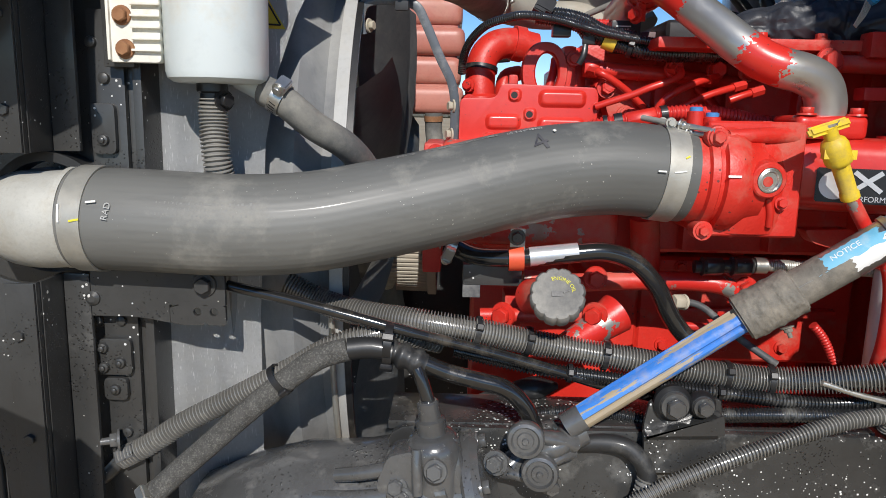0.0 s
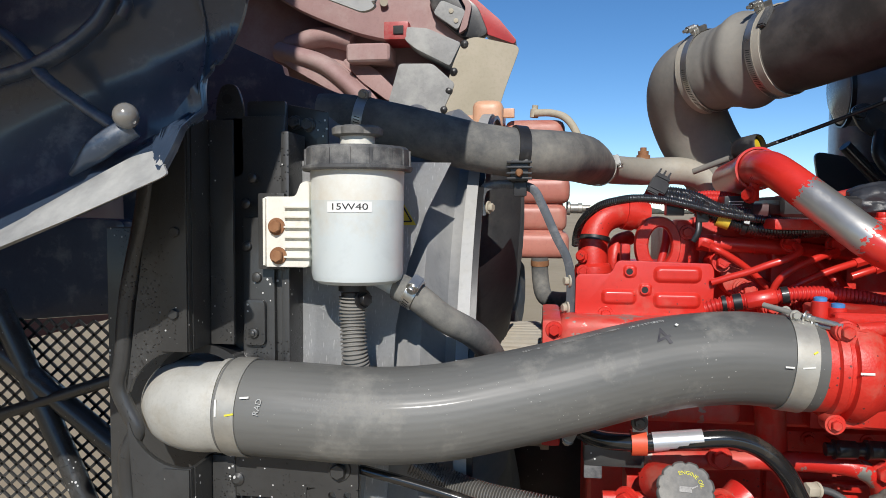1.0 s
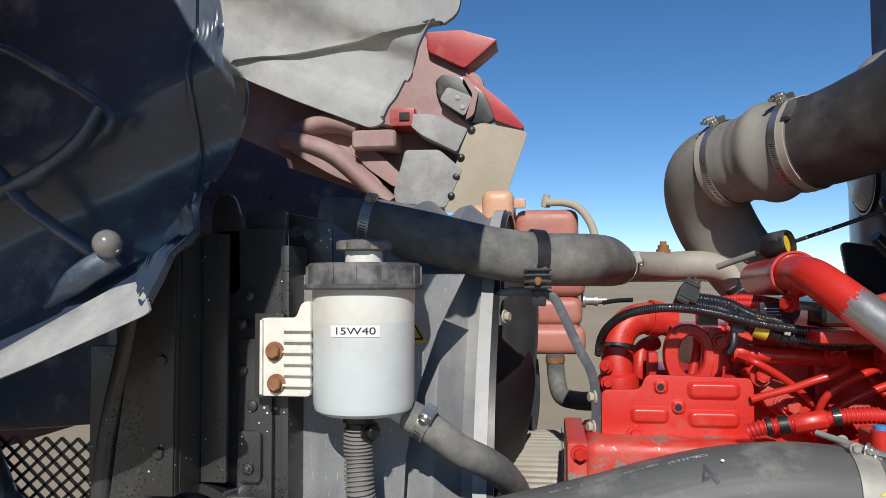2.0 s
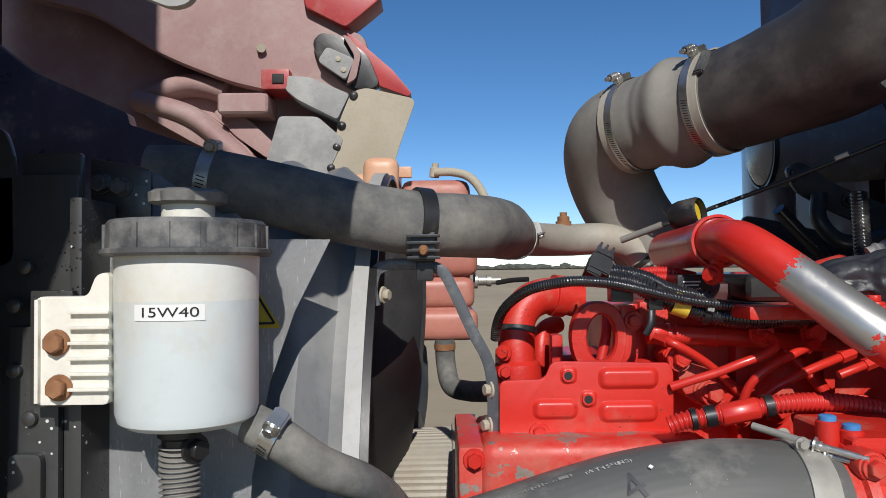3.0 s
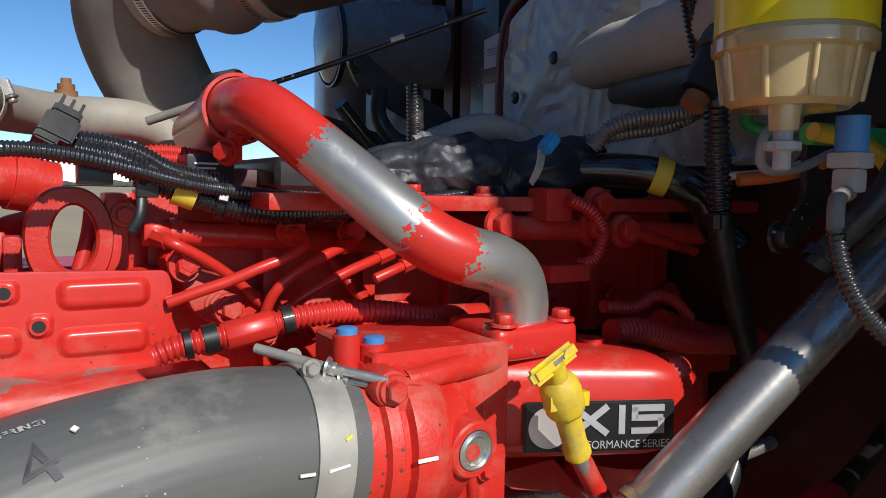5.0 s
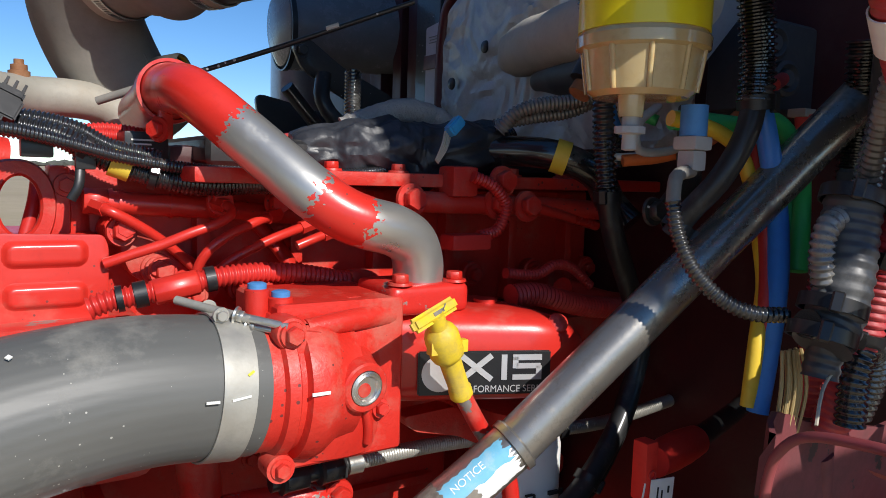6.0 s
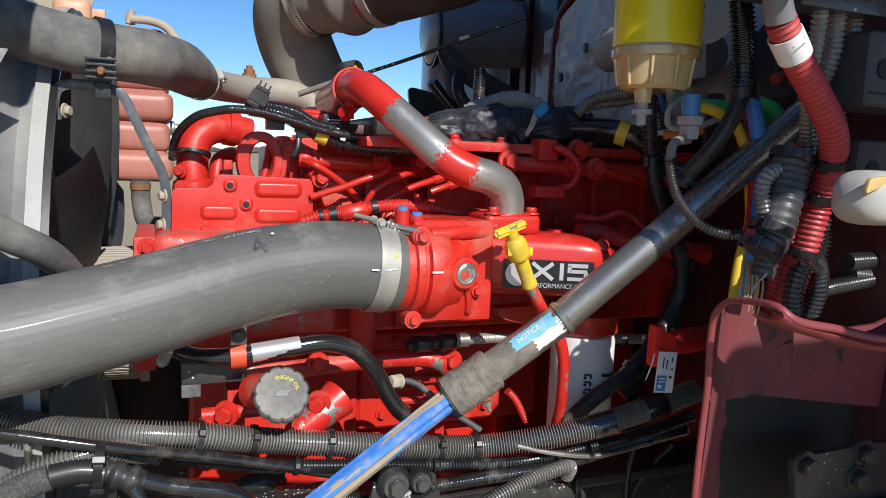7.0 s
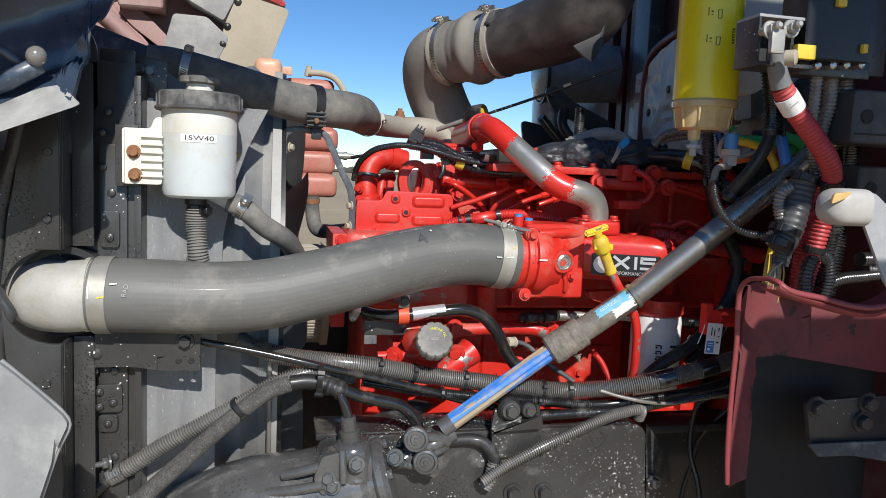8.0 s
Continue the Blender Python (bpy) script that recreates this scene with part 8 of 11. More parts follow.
# ---- firewall, exhaust stack, air cleaner ----
def firewall():
    fw = thing("firewall", (0.95, 1.2, 0.9), "dark maroon cab firewall behind the engine", "firewall")
    block("wall", 0.875, 0.92, 0.60, 1.56, 0.75, 2.55, FIREWALL, fw, bevel=0.01)
    block("cowl_side", 0.90, 0.95, 1.56, 2.3, 0.75, 2.55, FIREWALL, fw, bevel=0.01)
    # crinkled foil sheet on the wall, rounded at its upper corner
    foil = thing("heat_shield_foil", (0.800, 1.299, 1.728), "crinkled silver foil heat shield on the firewall", "heat shield")
    pts = [(1.372, 1.640), (1.376, 1.835), (1.360, 1.878), (1.312, 1.902), (1.13, 1.93), (0.86, 1.93), (0.86, 1.640)]
    bm = bmesh.new()
    f = bm.faces.new([bm.verts.new((0.80, y, z)) for y, z in rounded(pts, 0.03)])
    bmesh.ops.triangulate(bm, faces=[f])
    for _ in range(7):
        es = [e for e in bm.edges if e.calc_length() > 0.0062]
        if es:
            bmesh.ops.subdivide_edges(bm, edges=es, cuts=1)
            bmesh.ops.triangulate(bm, faces=bm.faces)
    for v in bm.verts:
        y, z = v.co.y, v.co.z
        wy, wz = y + 0.05 * noise.noise((y * 9, z * 9, 8)), z + 0.05 * noise.noise((y * 9, z * 9, 3))
        a = noise.voronoi((wy * 12 + wz * 6, wz * 17, 0))[0]
        b = noise.voronoi((wy * 34 - wz * 20, wz * 38, 4))[0]
        c = noise.voronoi((wy * 80 + wz * 30, wz * 90, 2))[0]
        v.co.x += 0.012 * noise.noise((y * 6, z * 5, 2)) - 0.012 * a[0] - 0.0042 * b[0] - 0.0016 * c[0]
    bmesh.ops.solidify(bm, geom=list(bm.faces), thickness=0.003)
    part("sheet", bm, FOIL, foil, smooth=16)
    for y, z in ((1.335, 1.752), (1.245, 1.800)):
        turned("fastener", [(0.010, 0), (0.009, 0.003), (0.004, 0.005)], (0.783, y, z), (-1, 0, 0), PLASTIC, foil, seg=16)
    # rounded maroon edge of the cowl beside the foil
    tr = [(0.797, 1.386, 1.600), (0.797, 1.386, 1.835), (0.797, 1.368, 1.888), (0.797, 1.315, 1.916), (0.797, 1.13, 1.945)]
    tube("edge_trim", tr, 0.012, MAROON, fw, "maroon edge trim", seg=16)
    # pale lavender label plate with a maroon stripe
    plate("pale_plate", [(1.400, 1.640), (1.452, 1.640), (1.454, 1.862), (1.404, 1.868)], 0.803, 0.809, PALE_PLATE, fw, "pale grey cowl plate with a maroon stripe", axis="x", r=0.004)
    block("cowl_stripe", 0.7985, 0.8025, 1.401, 1.453, 1.788, 1.812, MAROON, fw, bevel=0.001)
    bars("plate_print", facing((0.8022, 1.428, 1.838), (-1, 0, 0)), [(0, 0.006, 0.03, 0.0016), (0, 0.001, 0.024, 0.0016), (0, -0.004, 0.028, 0.0016)], PRINT_GREY, fw)
    block("dark_jamb", 0.83, 0.875, 1.452, 1.535, 0.9, 2.4, STEEL_BLACK, fw, bevel=0.006)
    for y, w in ((1.600, 0.022), (1.665, 0.018), (1.760, 0.026)):
        block("cowl_post", 0.862, 0.905, y - w, y + w, 1.2, 2.4, FIREWALL, fw, "dark maroon ribbed cowl post", bevel=0.008)
    # lagged heater duct in front of the foil
    hd = thing("heater_duct", (0.800, 1.111, 1.781), "tan lagged heater duct on the firewall", "duct")
    lag = [(0.785, 1.185, 1.772), (0.772, 1.138, 1.779), (0.730, 0.990, 1.778), (0.690, 0.873, 1.774), (0.65, 0.76, 1.770)]
    path = curve_points(lag, 0.006)
    v, f = sweep(path, np.interp(np.linspace(0, 1, len(path)), [0, 0.08, 0.2, 1], [0.020, 0.034, 0.037, 0.037]), 32, True, 1.0, lambda i, a: 1 + 0.05 * noise.noise((i * 0.16, math.cos(a) * 1.8, math.sin(a) * 1.8)) + 0.03 * abs(noise.noise((i * 0.5, math.cos(a) * 5, math.sin(a) * 5))))
    put("lagging", v, f, LAGGING, hd, "crumpled tan foil lagging", 24)
    tube("dark_duct", [(0.790, 1.125, 1.735), (0.780, 1.105, 1.737), (0.752, 0.989, 1.734), (0.722, 0.893, 1.731), (0.69, 0.80, 1.728)], [0.012, 0.028, 0.031, 0.031, 0.031], DUCT_DARK, hd, "dark lower duct", seg=24)
    s = thing("exhaust_stack", (0.775, 2.0, 0.7), "satin stainless exhaust stack behind the cab corner", "exhaust stack")
    tube("pipe", [(0.775, 2.0, 0.5), (0.775, 2.0, 2.02)], 0.060, STACK, s, seg=40, step=0.2)
    tube("pipe_seam", [(0.775, 2.0, 1.705), (0.775, 2.0, 1.722)], 0.0625, STACK, s, seg=40)
    tube("stack_elbow", [(0.775, 2.0, 2.01), (0.775, 2.0, 2.10), (0.80, 2.0, 2.17), (0.9, 2.0, 2.2)], 0.060, DUCT, s, "dull tan stack elbow", seg=32)
    # horizontal air cleaner canister with a dark rim
    ac = thing("air_cleaner", (0.75, 1.75, 1.79), "satin grey air cleaner canister with a dark end rim", "air cleaner")
    a, b = Vector((0.640, 1.760, 1.890)), Vector((0.93, 1.735, 1.905))
    turned("canister", [(0.015, -0.012), (0.055, -0.008), (0.078, 0.004), (0.084, 0.018), (0.085, 0.04), (0.085, (b - a).length)], a, b - a, CANISTER, ac, seg=48)
    band("end_rim", a + (b - a).normalized() * 0.010, b - a, 0.0835, 0.010, PLASTIC, ac, "black clamp rim", thick=0.004, seg=48)
    # black support bracket and struts below the canister
    sb = thing("canister_bracket", (0.62, 1.45, 1.70), "black steel bracket and struts below the air cleaner", "bracket")
    plate("bracket_plate", [(0.548, 1.806), (0.575, 1.818), (0.640, 1.775), (0.735, 1.735), (0.76, 1.69), (0.74, 1.68), (0.620, 1.735), (0.566, 1.766)], 1.45, 1.458, STEEL_BLACK, sb, r=0.014)
    hexbolt("bracket_bolt", (0.565, 1.449, 1.795), (0, -1, 0), 0.009, STEEL_BLACK, sb)
    hexbolt("bracket_bolt", (0.655, 1.449, 1.750), (0, -1, 0), 0.009, STEEL_BLACK, sb)
    tube("strut", [(0.56, 1.50, 1.74), (0.66, 1.52, 1.64), (0.74, 1.54, 1.55)], 0.012, STEEL_BLACK, sb, seg=12)
    # added black sheet paints the dark of the gap under the canister
    plate("dark_gap_sheet", [(0.545, 1.74), (0.60, 1.73), (0.90, 1.66), (0.90, 1.30), (0.62, 1.30)], 1.62, 1.63, STEEL_BLACK, sb, r=0.02)
    tube("black_hose", [(0.60, 1.44, 1.76), (0.595, 1.43, 1.715), (0.625, 1.42, 1.68), (0.70, 1.41, 1.69)], 0.013, RUBBER_DARK, sb, seg=14)
    loom("breather_loom", [(0.585, 1.30, 1.745), (0.575, 1.28, 1.70), (0.56, 1.25, 1.63)], 0.012, LOOM, sb, pitch=0.006)


PALE_PLATE = material("pale_lavender_plate", (0.42, 0.38, 0.42), (0.5, 0.46, 0.49), 0.4, 0.5, dust=(0.4, 0.36, 0.34), dust_amount=0.3)
CANISTER = material("satin_grey_canister_plastic", (0.2, 0.21, 0.22), (0.26, 0.27, 0.28), 0.2, 0.32)
LAGGING = material("tan_lagging_cloth", (0.52, 0.47, 0.39), (0.6, 0.55, 0.46), 0.85, 1.0, scale=15, bump=0.5, dust=(0.38, 0.34, 0.28), dust_amount=0.35)
firewall()


def cab_side():
    """Side of the cab behind the engine bay, and added unseen plates whose shade falls on the rear of the bay."""
    cb = thing("cab", (1.6, 0.4, 0.6), "dark red side of the truck cab behind the engine bay", "cab")
    block("side", 1.02, 3.0, 0.32, 2.4, 0.55, 3.1, CAB_PAINT, cb, bevel=0.05, seg=4)
    # added plate, never in view, that keeps sun off the fender face
    plate("lower_shade_plate", [(0.635, 1.60), (1.1, 1.60), (1.1, 2.025), (0.66, 2.025), (0.645, 1.87)], -0.32, -0.29, CAB_PAINT, cb, r=0.04, bevel=0.008)
    # added plates and arms out of view; outlines shape the rear bay's shadows
    mi = thing("shade_plates", (0.85, 0.14, 1.95), "added dark plates, out of view, that shade the rear bay", "mirror")
    plate("head", [(0.645, 2.256), (1.034, 2.262), (1.034, 2.72), (0.57, 2.72), (0.57, 2.51), (0.645, 2.49)], -0.43, -0.36, PLASTIC, mi, r=0.02, bevel=0.01)
    plate("upper_shade_plate", [(0.55, 2.93), (1.03, 2.93), (1.03, 3.75), (0.62, 3.75)], -0.43, -0.36, PLASTIC, mi, r=0.02, bevel=0.01)
    tube("arm", [(1.0, -0.39, 2.4), (1.0, -0.39, 3.3)], 0.015, PLASTIC, mi)
    tube("arm", [(0.98, -0.39, 2.55), (1.3, 0.34, 2.55)], 0.02, PLASTIC, mi)


cab_side()


# ---- steering shaft and gear ----
def steering_shaft():
    th = thing("steering_shaft", (0.166, 0.800, 1.152), "telescopic steering shaft, gloss black tube with a blue sliding spline", "steering shaft")
    lo, hi = Vector((0.1575, 0.786, 1.161)), Vector((0.350, 0.783, 1.298))
    d = (hi - lo).normalized()
    # splined bar: flat sides with grooves
    side = d.cross(Vector((0, -1, 0))).normalized()
    fwd = d.cross(side).normalized()
    prof = []
    for k in range(36):
        a = 2 * math.pi * k / 36
        r = 0.0145 if (k % 9) not in (0, 1) else 0.0115
        prof.append((r * math.cos(a), r * math.sin(a)))
    vs, fs = [], []
    ms = Matrix((side, fwd, d)).transposed().to_4x4()
    ms.translation = lo
    for e in (0.012, (hi - lo).length):
        vs += [(a, b, e) for a, b in prof]
    for k in range(36):
        fs.append((k, (k + 1) % 36, 36 + (k + 1) % 36, 36 + k))
    fs += [tuple(range(35, -1, -1)), tuple(36 + k for k in range(36))]
    put("blue_spline", vs, fs, BLUE, th, "scuffed blue nylon-coated spline", 30, m=ms)
    tube("spline_root", [lo - d * 0.006, lo + d * 0.016], 0.0155, CAST_BLACK, th, seg=16)
    c0, c1 = Vector((0.338, 0.789, 1.287)), Vector((0.386, 0.778, 1.322))
    path = curve_points([c0 - d * 0.002, c1 + d * 0.004], 0.0012)

    def caked(i, a):
        c, sn = math.cos(a), math.sin(a)
        lump = noise.noise((i * 0.16, c * 2.2, sn * 2.2)) + 0.6 * noise.noise((i * 0.4, c * 5, sn * 5))
        return 1.0 + 0.05 * max(-0.25, lump) - (0.1 if i < 2 or i > len(path) - 3 else 0.0)
    v, f = sweep(path, 0.0262, 64, True, 1.0, caked)
    put("collar", v, f, GREASE, th, "collar caked with greasy dirt", 40)
    hexbolt("grease_nipple", c0 + (c1 - c0) * 0.6 + Vector((0.012, -0.012, -0.024)), (0.3, -0.3, -0.9), 0.005, GREASE, th, stud=0.006)
    top = Vector((0.688, 0.695, 1.594))
    t0, t1 = Vector((0.376, 0.780, 1.315)), Vector((0.468, 0.757, 1.387))
    tube("lower_tube", [t0, t1], 0.0202, SHAFT, th, seg=36)
    tube("upper_tube", [t1, Vector((0.572, 0.728, 1.484)), top, Vector((0.800, 0.664, 1.700))], [0.0198, 0.0198, 0.0198, 0.0198], SHAFT, th, seg=36)
    turned("ring", [(0.0196, -0.004), (0.0224, -0.003), (0.0228, 0.003), (0.0200, 0.005)], t1, t1 - t0, SHAFT, th, seg=36)
    # torn notice label and caked dirt
    dd = (t1 - t0).normalized()
    out = Vector((-0.05, -0.9, 0.35)).normalized()
    out = (out - dd * out.dot(dd)).normalized()
    sd = dd.cross(out)
    rng = random.Random(5)

    def wrap(name, s0, s1, a0, a1, r, mat, lab, ragged=0.0):
        ns, na = 18, 16
        v, f = [], []
        for i in range(ns + 1):
            for j in range(na + 1):
                s = s0 + (s1 - s0) * i / ns
                a = a0 + (a1 - a0) * j / na
                if ragged and i in (0, ns):
                    s += rng.uniform(-ragged, ragged)
                if ragged and j in (0, na):
                    a += rng.uniform(-ragged, ragged) * 14
                v.append(t0 + dd * s + (out * math.cos(a) + sd * math.sin(a)) * r)
        for i in range(ns):
            for j in range(na):
                k = i * (na + 1) + j
                f.append((k, k + 1, k + na + 2, k + na + 1))
        return put(name, v, f, mat, th, lab)
    L = (t1 - t0).length
    wrap("label_white", L * 0.58, L * 0.95, -0.45, 0.7, 0.02045, LABEL, "torn white label", 0.003)
    nb = wrap("label_blue", L * 0.30, L * 0.93, -0.95, -0.05, 0.0206, LABEL_BLUE, "torn blue notice label", 0.004)
    wrap("caked_dirt", -L * 0.02, L * 0.62, -0.1, 1.5, 0.02075, GREASE, "caked grey dirt", 0.0025)
    wrap("caked_dirt", L * 0.0, L * 0.42, -1.5, -0.1, 0.02065, GREASE, "", 0.0015)
    w = words("label_print", "NOTICE", 0.0088, Matrix(), LABEL, nb)
    for v in w.data.vertices:
        a = -0.55 - v.co.y / 0.0211
        v.co = t0 + dd * (L * 0.62 + v.co.x) + (out * math.cos(a) + sd * math.sin(a)) * (0.0207 + v.co.z)
    # universal joint
    j = Vector((0.124, 0.790, 1.126))
    yk = thing("universal_joint", j, "black forged steering universal joint", "joint")
    a, b = Vector((0.160, 0.795, 1.144)), Vector((0.092, 0.780, 1.113))
    for s in (-1, 1):
        o = Vector((0, 0.016 * s, 0))
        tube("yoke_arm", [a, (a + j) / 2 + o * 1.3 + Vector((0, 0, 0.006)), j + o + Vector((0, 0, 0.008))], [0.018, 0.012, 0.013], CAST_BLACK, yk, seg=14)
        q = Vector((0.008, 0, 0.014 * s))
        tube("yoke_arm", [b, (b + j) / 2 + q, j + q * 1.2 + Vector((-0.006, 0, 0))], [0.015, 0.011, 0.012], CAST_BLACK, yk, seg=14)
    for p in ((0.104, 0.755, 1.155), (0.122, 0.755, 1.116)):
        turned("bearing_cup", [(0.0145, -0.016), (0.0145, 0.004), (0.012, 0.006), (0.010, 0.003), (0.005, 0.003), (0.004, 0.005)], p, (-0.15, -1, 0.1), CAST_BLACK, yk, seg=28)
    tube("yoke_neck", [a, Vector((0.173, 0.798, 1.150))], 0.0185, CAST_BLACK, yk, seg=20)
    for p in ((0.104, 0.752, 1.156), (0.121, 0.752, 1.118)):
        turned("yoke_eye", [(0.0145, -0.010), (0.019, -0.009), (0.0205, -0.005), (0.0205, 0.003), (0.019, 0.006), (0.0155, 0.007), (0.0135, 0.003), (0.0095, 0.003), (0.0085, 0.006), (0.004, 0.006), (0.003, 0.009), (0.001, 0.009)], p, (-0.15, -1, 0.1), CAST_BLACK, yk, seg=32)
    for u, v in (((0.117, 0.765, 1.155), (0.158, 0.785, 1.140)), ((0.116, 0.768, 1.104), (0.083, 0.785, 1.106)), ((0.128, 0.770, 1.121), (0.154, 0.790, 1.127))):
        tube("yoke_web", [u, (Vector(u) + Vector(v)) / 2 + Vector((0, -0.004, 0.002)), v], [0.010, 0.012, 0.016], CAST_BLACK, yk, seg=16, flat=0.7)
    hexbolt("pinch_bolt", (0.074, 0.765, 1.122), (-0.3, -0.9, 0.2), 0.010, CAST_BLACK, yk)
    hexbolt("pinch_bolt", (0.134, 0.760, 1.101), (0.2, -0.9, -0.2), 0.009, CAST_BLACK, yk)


steering_shaft()


def steering_gear():
    c = Vector((0.059, 0.800, 1.076))
    th = thing("steering_gear", c, "black cast-iron power steering gear with hydraulic ports", "steering gear")
    ax = (Vector((-0.240, 0.840, 0.989)) - c).normalized()
    turned("housing", [(0.030, -0.02), (0.062, -0.014), (0.068, -0.004), (0.068, 0.006), (0.060, 0.008), (0.060, 0.02), (0.070, 0.03), (0.074, 0.07), (0.076, 0.12), (0.082, 0.16), (0.088, 0.20), (0.086, 0.26), (0.075, 0.33), (0.05, 0.36)],
           c, ax, CAST_BLACK, th, seg=56)
    turned("cap_ring", [(0.045, -0.03), (0.064, -0.026), (0.071, -0.018), (0.071, -0.008), (0.066, -0.004)], c + ax * 0.012, ax, CAST_BLACK, th, seg=48)
    for i in range(6):
        a = i * math.pi / 3 + 0.4
        n1 = ax.cross(Vector((0, 0, 1))).normalized()
        n2 = ax.cross(n1)
        p = c + ax * 0.002 + (n1 * math.cos(a) + n2 * math.sin(a)) * 0.056
        hexbolt("cap_bolt", p - ax * 0.014, -ax, 0.0085, CAST_BLACK, th)
    # port block
    q = Vector((0.005, 0.760, 1.131))
    turned("port_block", [(0.02, -0.07), (0.031, -0.06), (0.032, 0.0), (0.030, 0.014), (0.024, 0.022), (0.018, 0.024)], (q.x, 0.768, q.z), (-0.1, -0.1, 1), CAST_BLACK, th, seg=32)
    p = Vector((0.001, 0.770, 1.163))
    turned("port_fitting", [(0.017, -0.02), (0.017, 0.006), (0.013, 0.008), (0.012, 0.026), (0.010, 0.028)], p, (-0.15, 0, 1), CAST_BLACK, th, seg=6 * 4)
    tube("port_pipe", [(0.002, 0.770, 1.174), (-0.005, 0.772, 1.198), (-0.013, 0.775, 1.220), (-0.018, 0.780, 1.231)], 0.0075, TUBE_BLACK, th, seg=14)
    for p in ((-0.034, 0.740, 1.104), (0.008, 0.725, 1.131), (-0.027, 0.735, 1.093)):
        hexbolt("side_plug", p, (-0.2, -1, 0.2), 0.009, CAST_BLACK, th)
    # cast webs, raised pads and the bolted cover of the gear
    for u, v, r in (((-0.102, 0.765, 1.102), (-0.038, 0.745, 1.123), 0.008), ((-0.127, 0.765, 1.075), (-0.043, 0.742, 1.092), 0.008), ((0.023, 0.765, 1.149), (0.034, 0.755, 1.094), 0.010), ((-0.013, 0.742, 1.146), (-0.011, 0.735, 1.098), 0.006)):
        tube("cast_web", [u, (Vector(u) + Vector(v)) / 2 + Vector((0, -0.003, 0)), v], r, CAST_BLACK, th, seg=12)
    plate("side_cover", [(a[0], a[2]) for a in ((-0.044, 0.742, 1.139), (-0.016, 0.742, 1.146), (-0.011, 0.742, 1.086), (-0.043, 0.742, 1.075), (-0.057, 0.742, 1.105))], 0.738, 0.775, CAST_BLACK, th, r=0.008, bevel=0.004)
    for a in range(14):
        an = 2 * math.pi * a / 14
        n1 = ax.cross(Vector((0, 0, 1))).normalized()
        n2 = ax.cross(n1)
        turned("rim_lug", [(0.007, -0.006), (0.007, 0.006), (0.004, 0.008)], c + ax * 0.03 + (n1 * math.cos(an) + n2 * math.sin(an)) * 0.068, ax, CAST_BLACK, th, seg=10)
    turned("round_boss", [(0.02, 0.0), (0.018, 0.01), (0.012, 0.012)], (-0.035, 0.752, 1.108), (-0.1, -1, 0.25), CAST_BLACK, th, seg=28)


steering_gear()


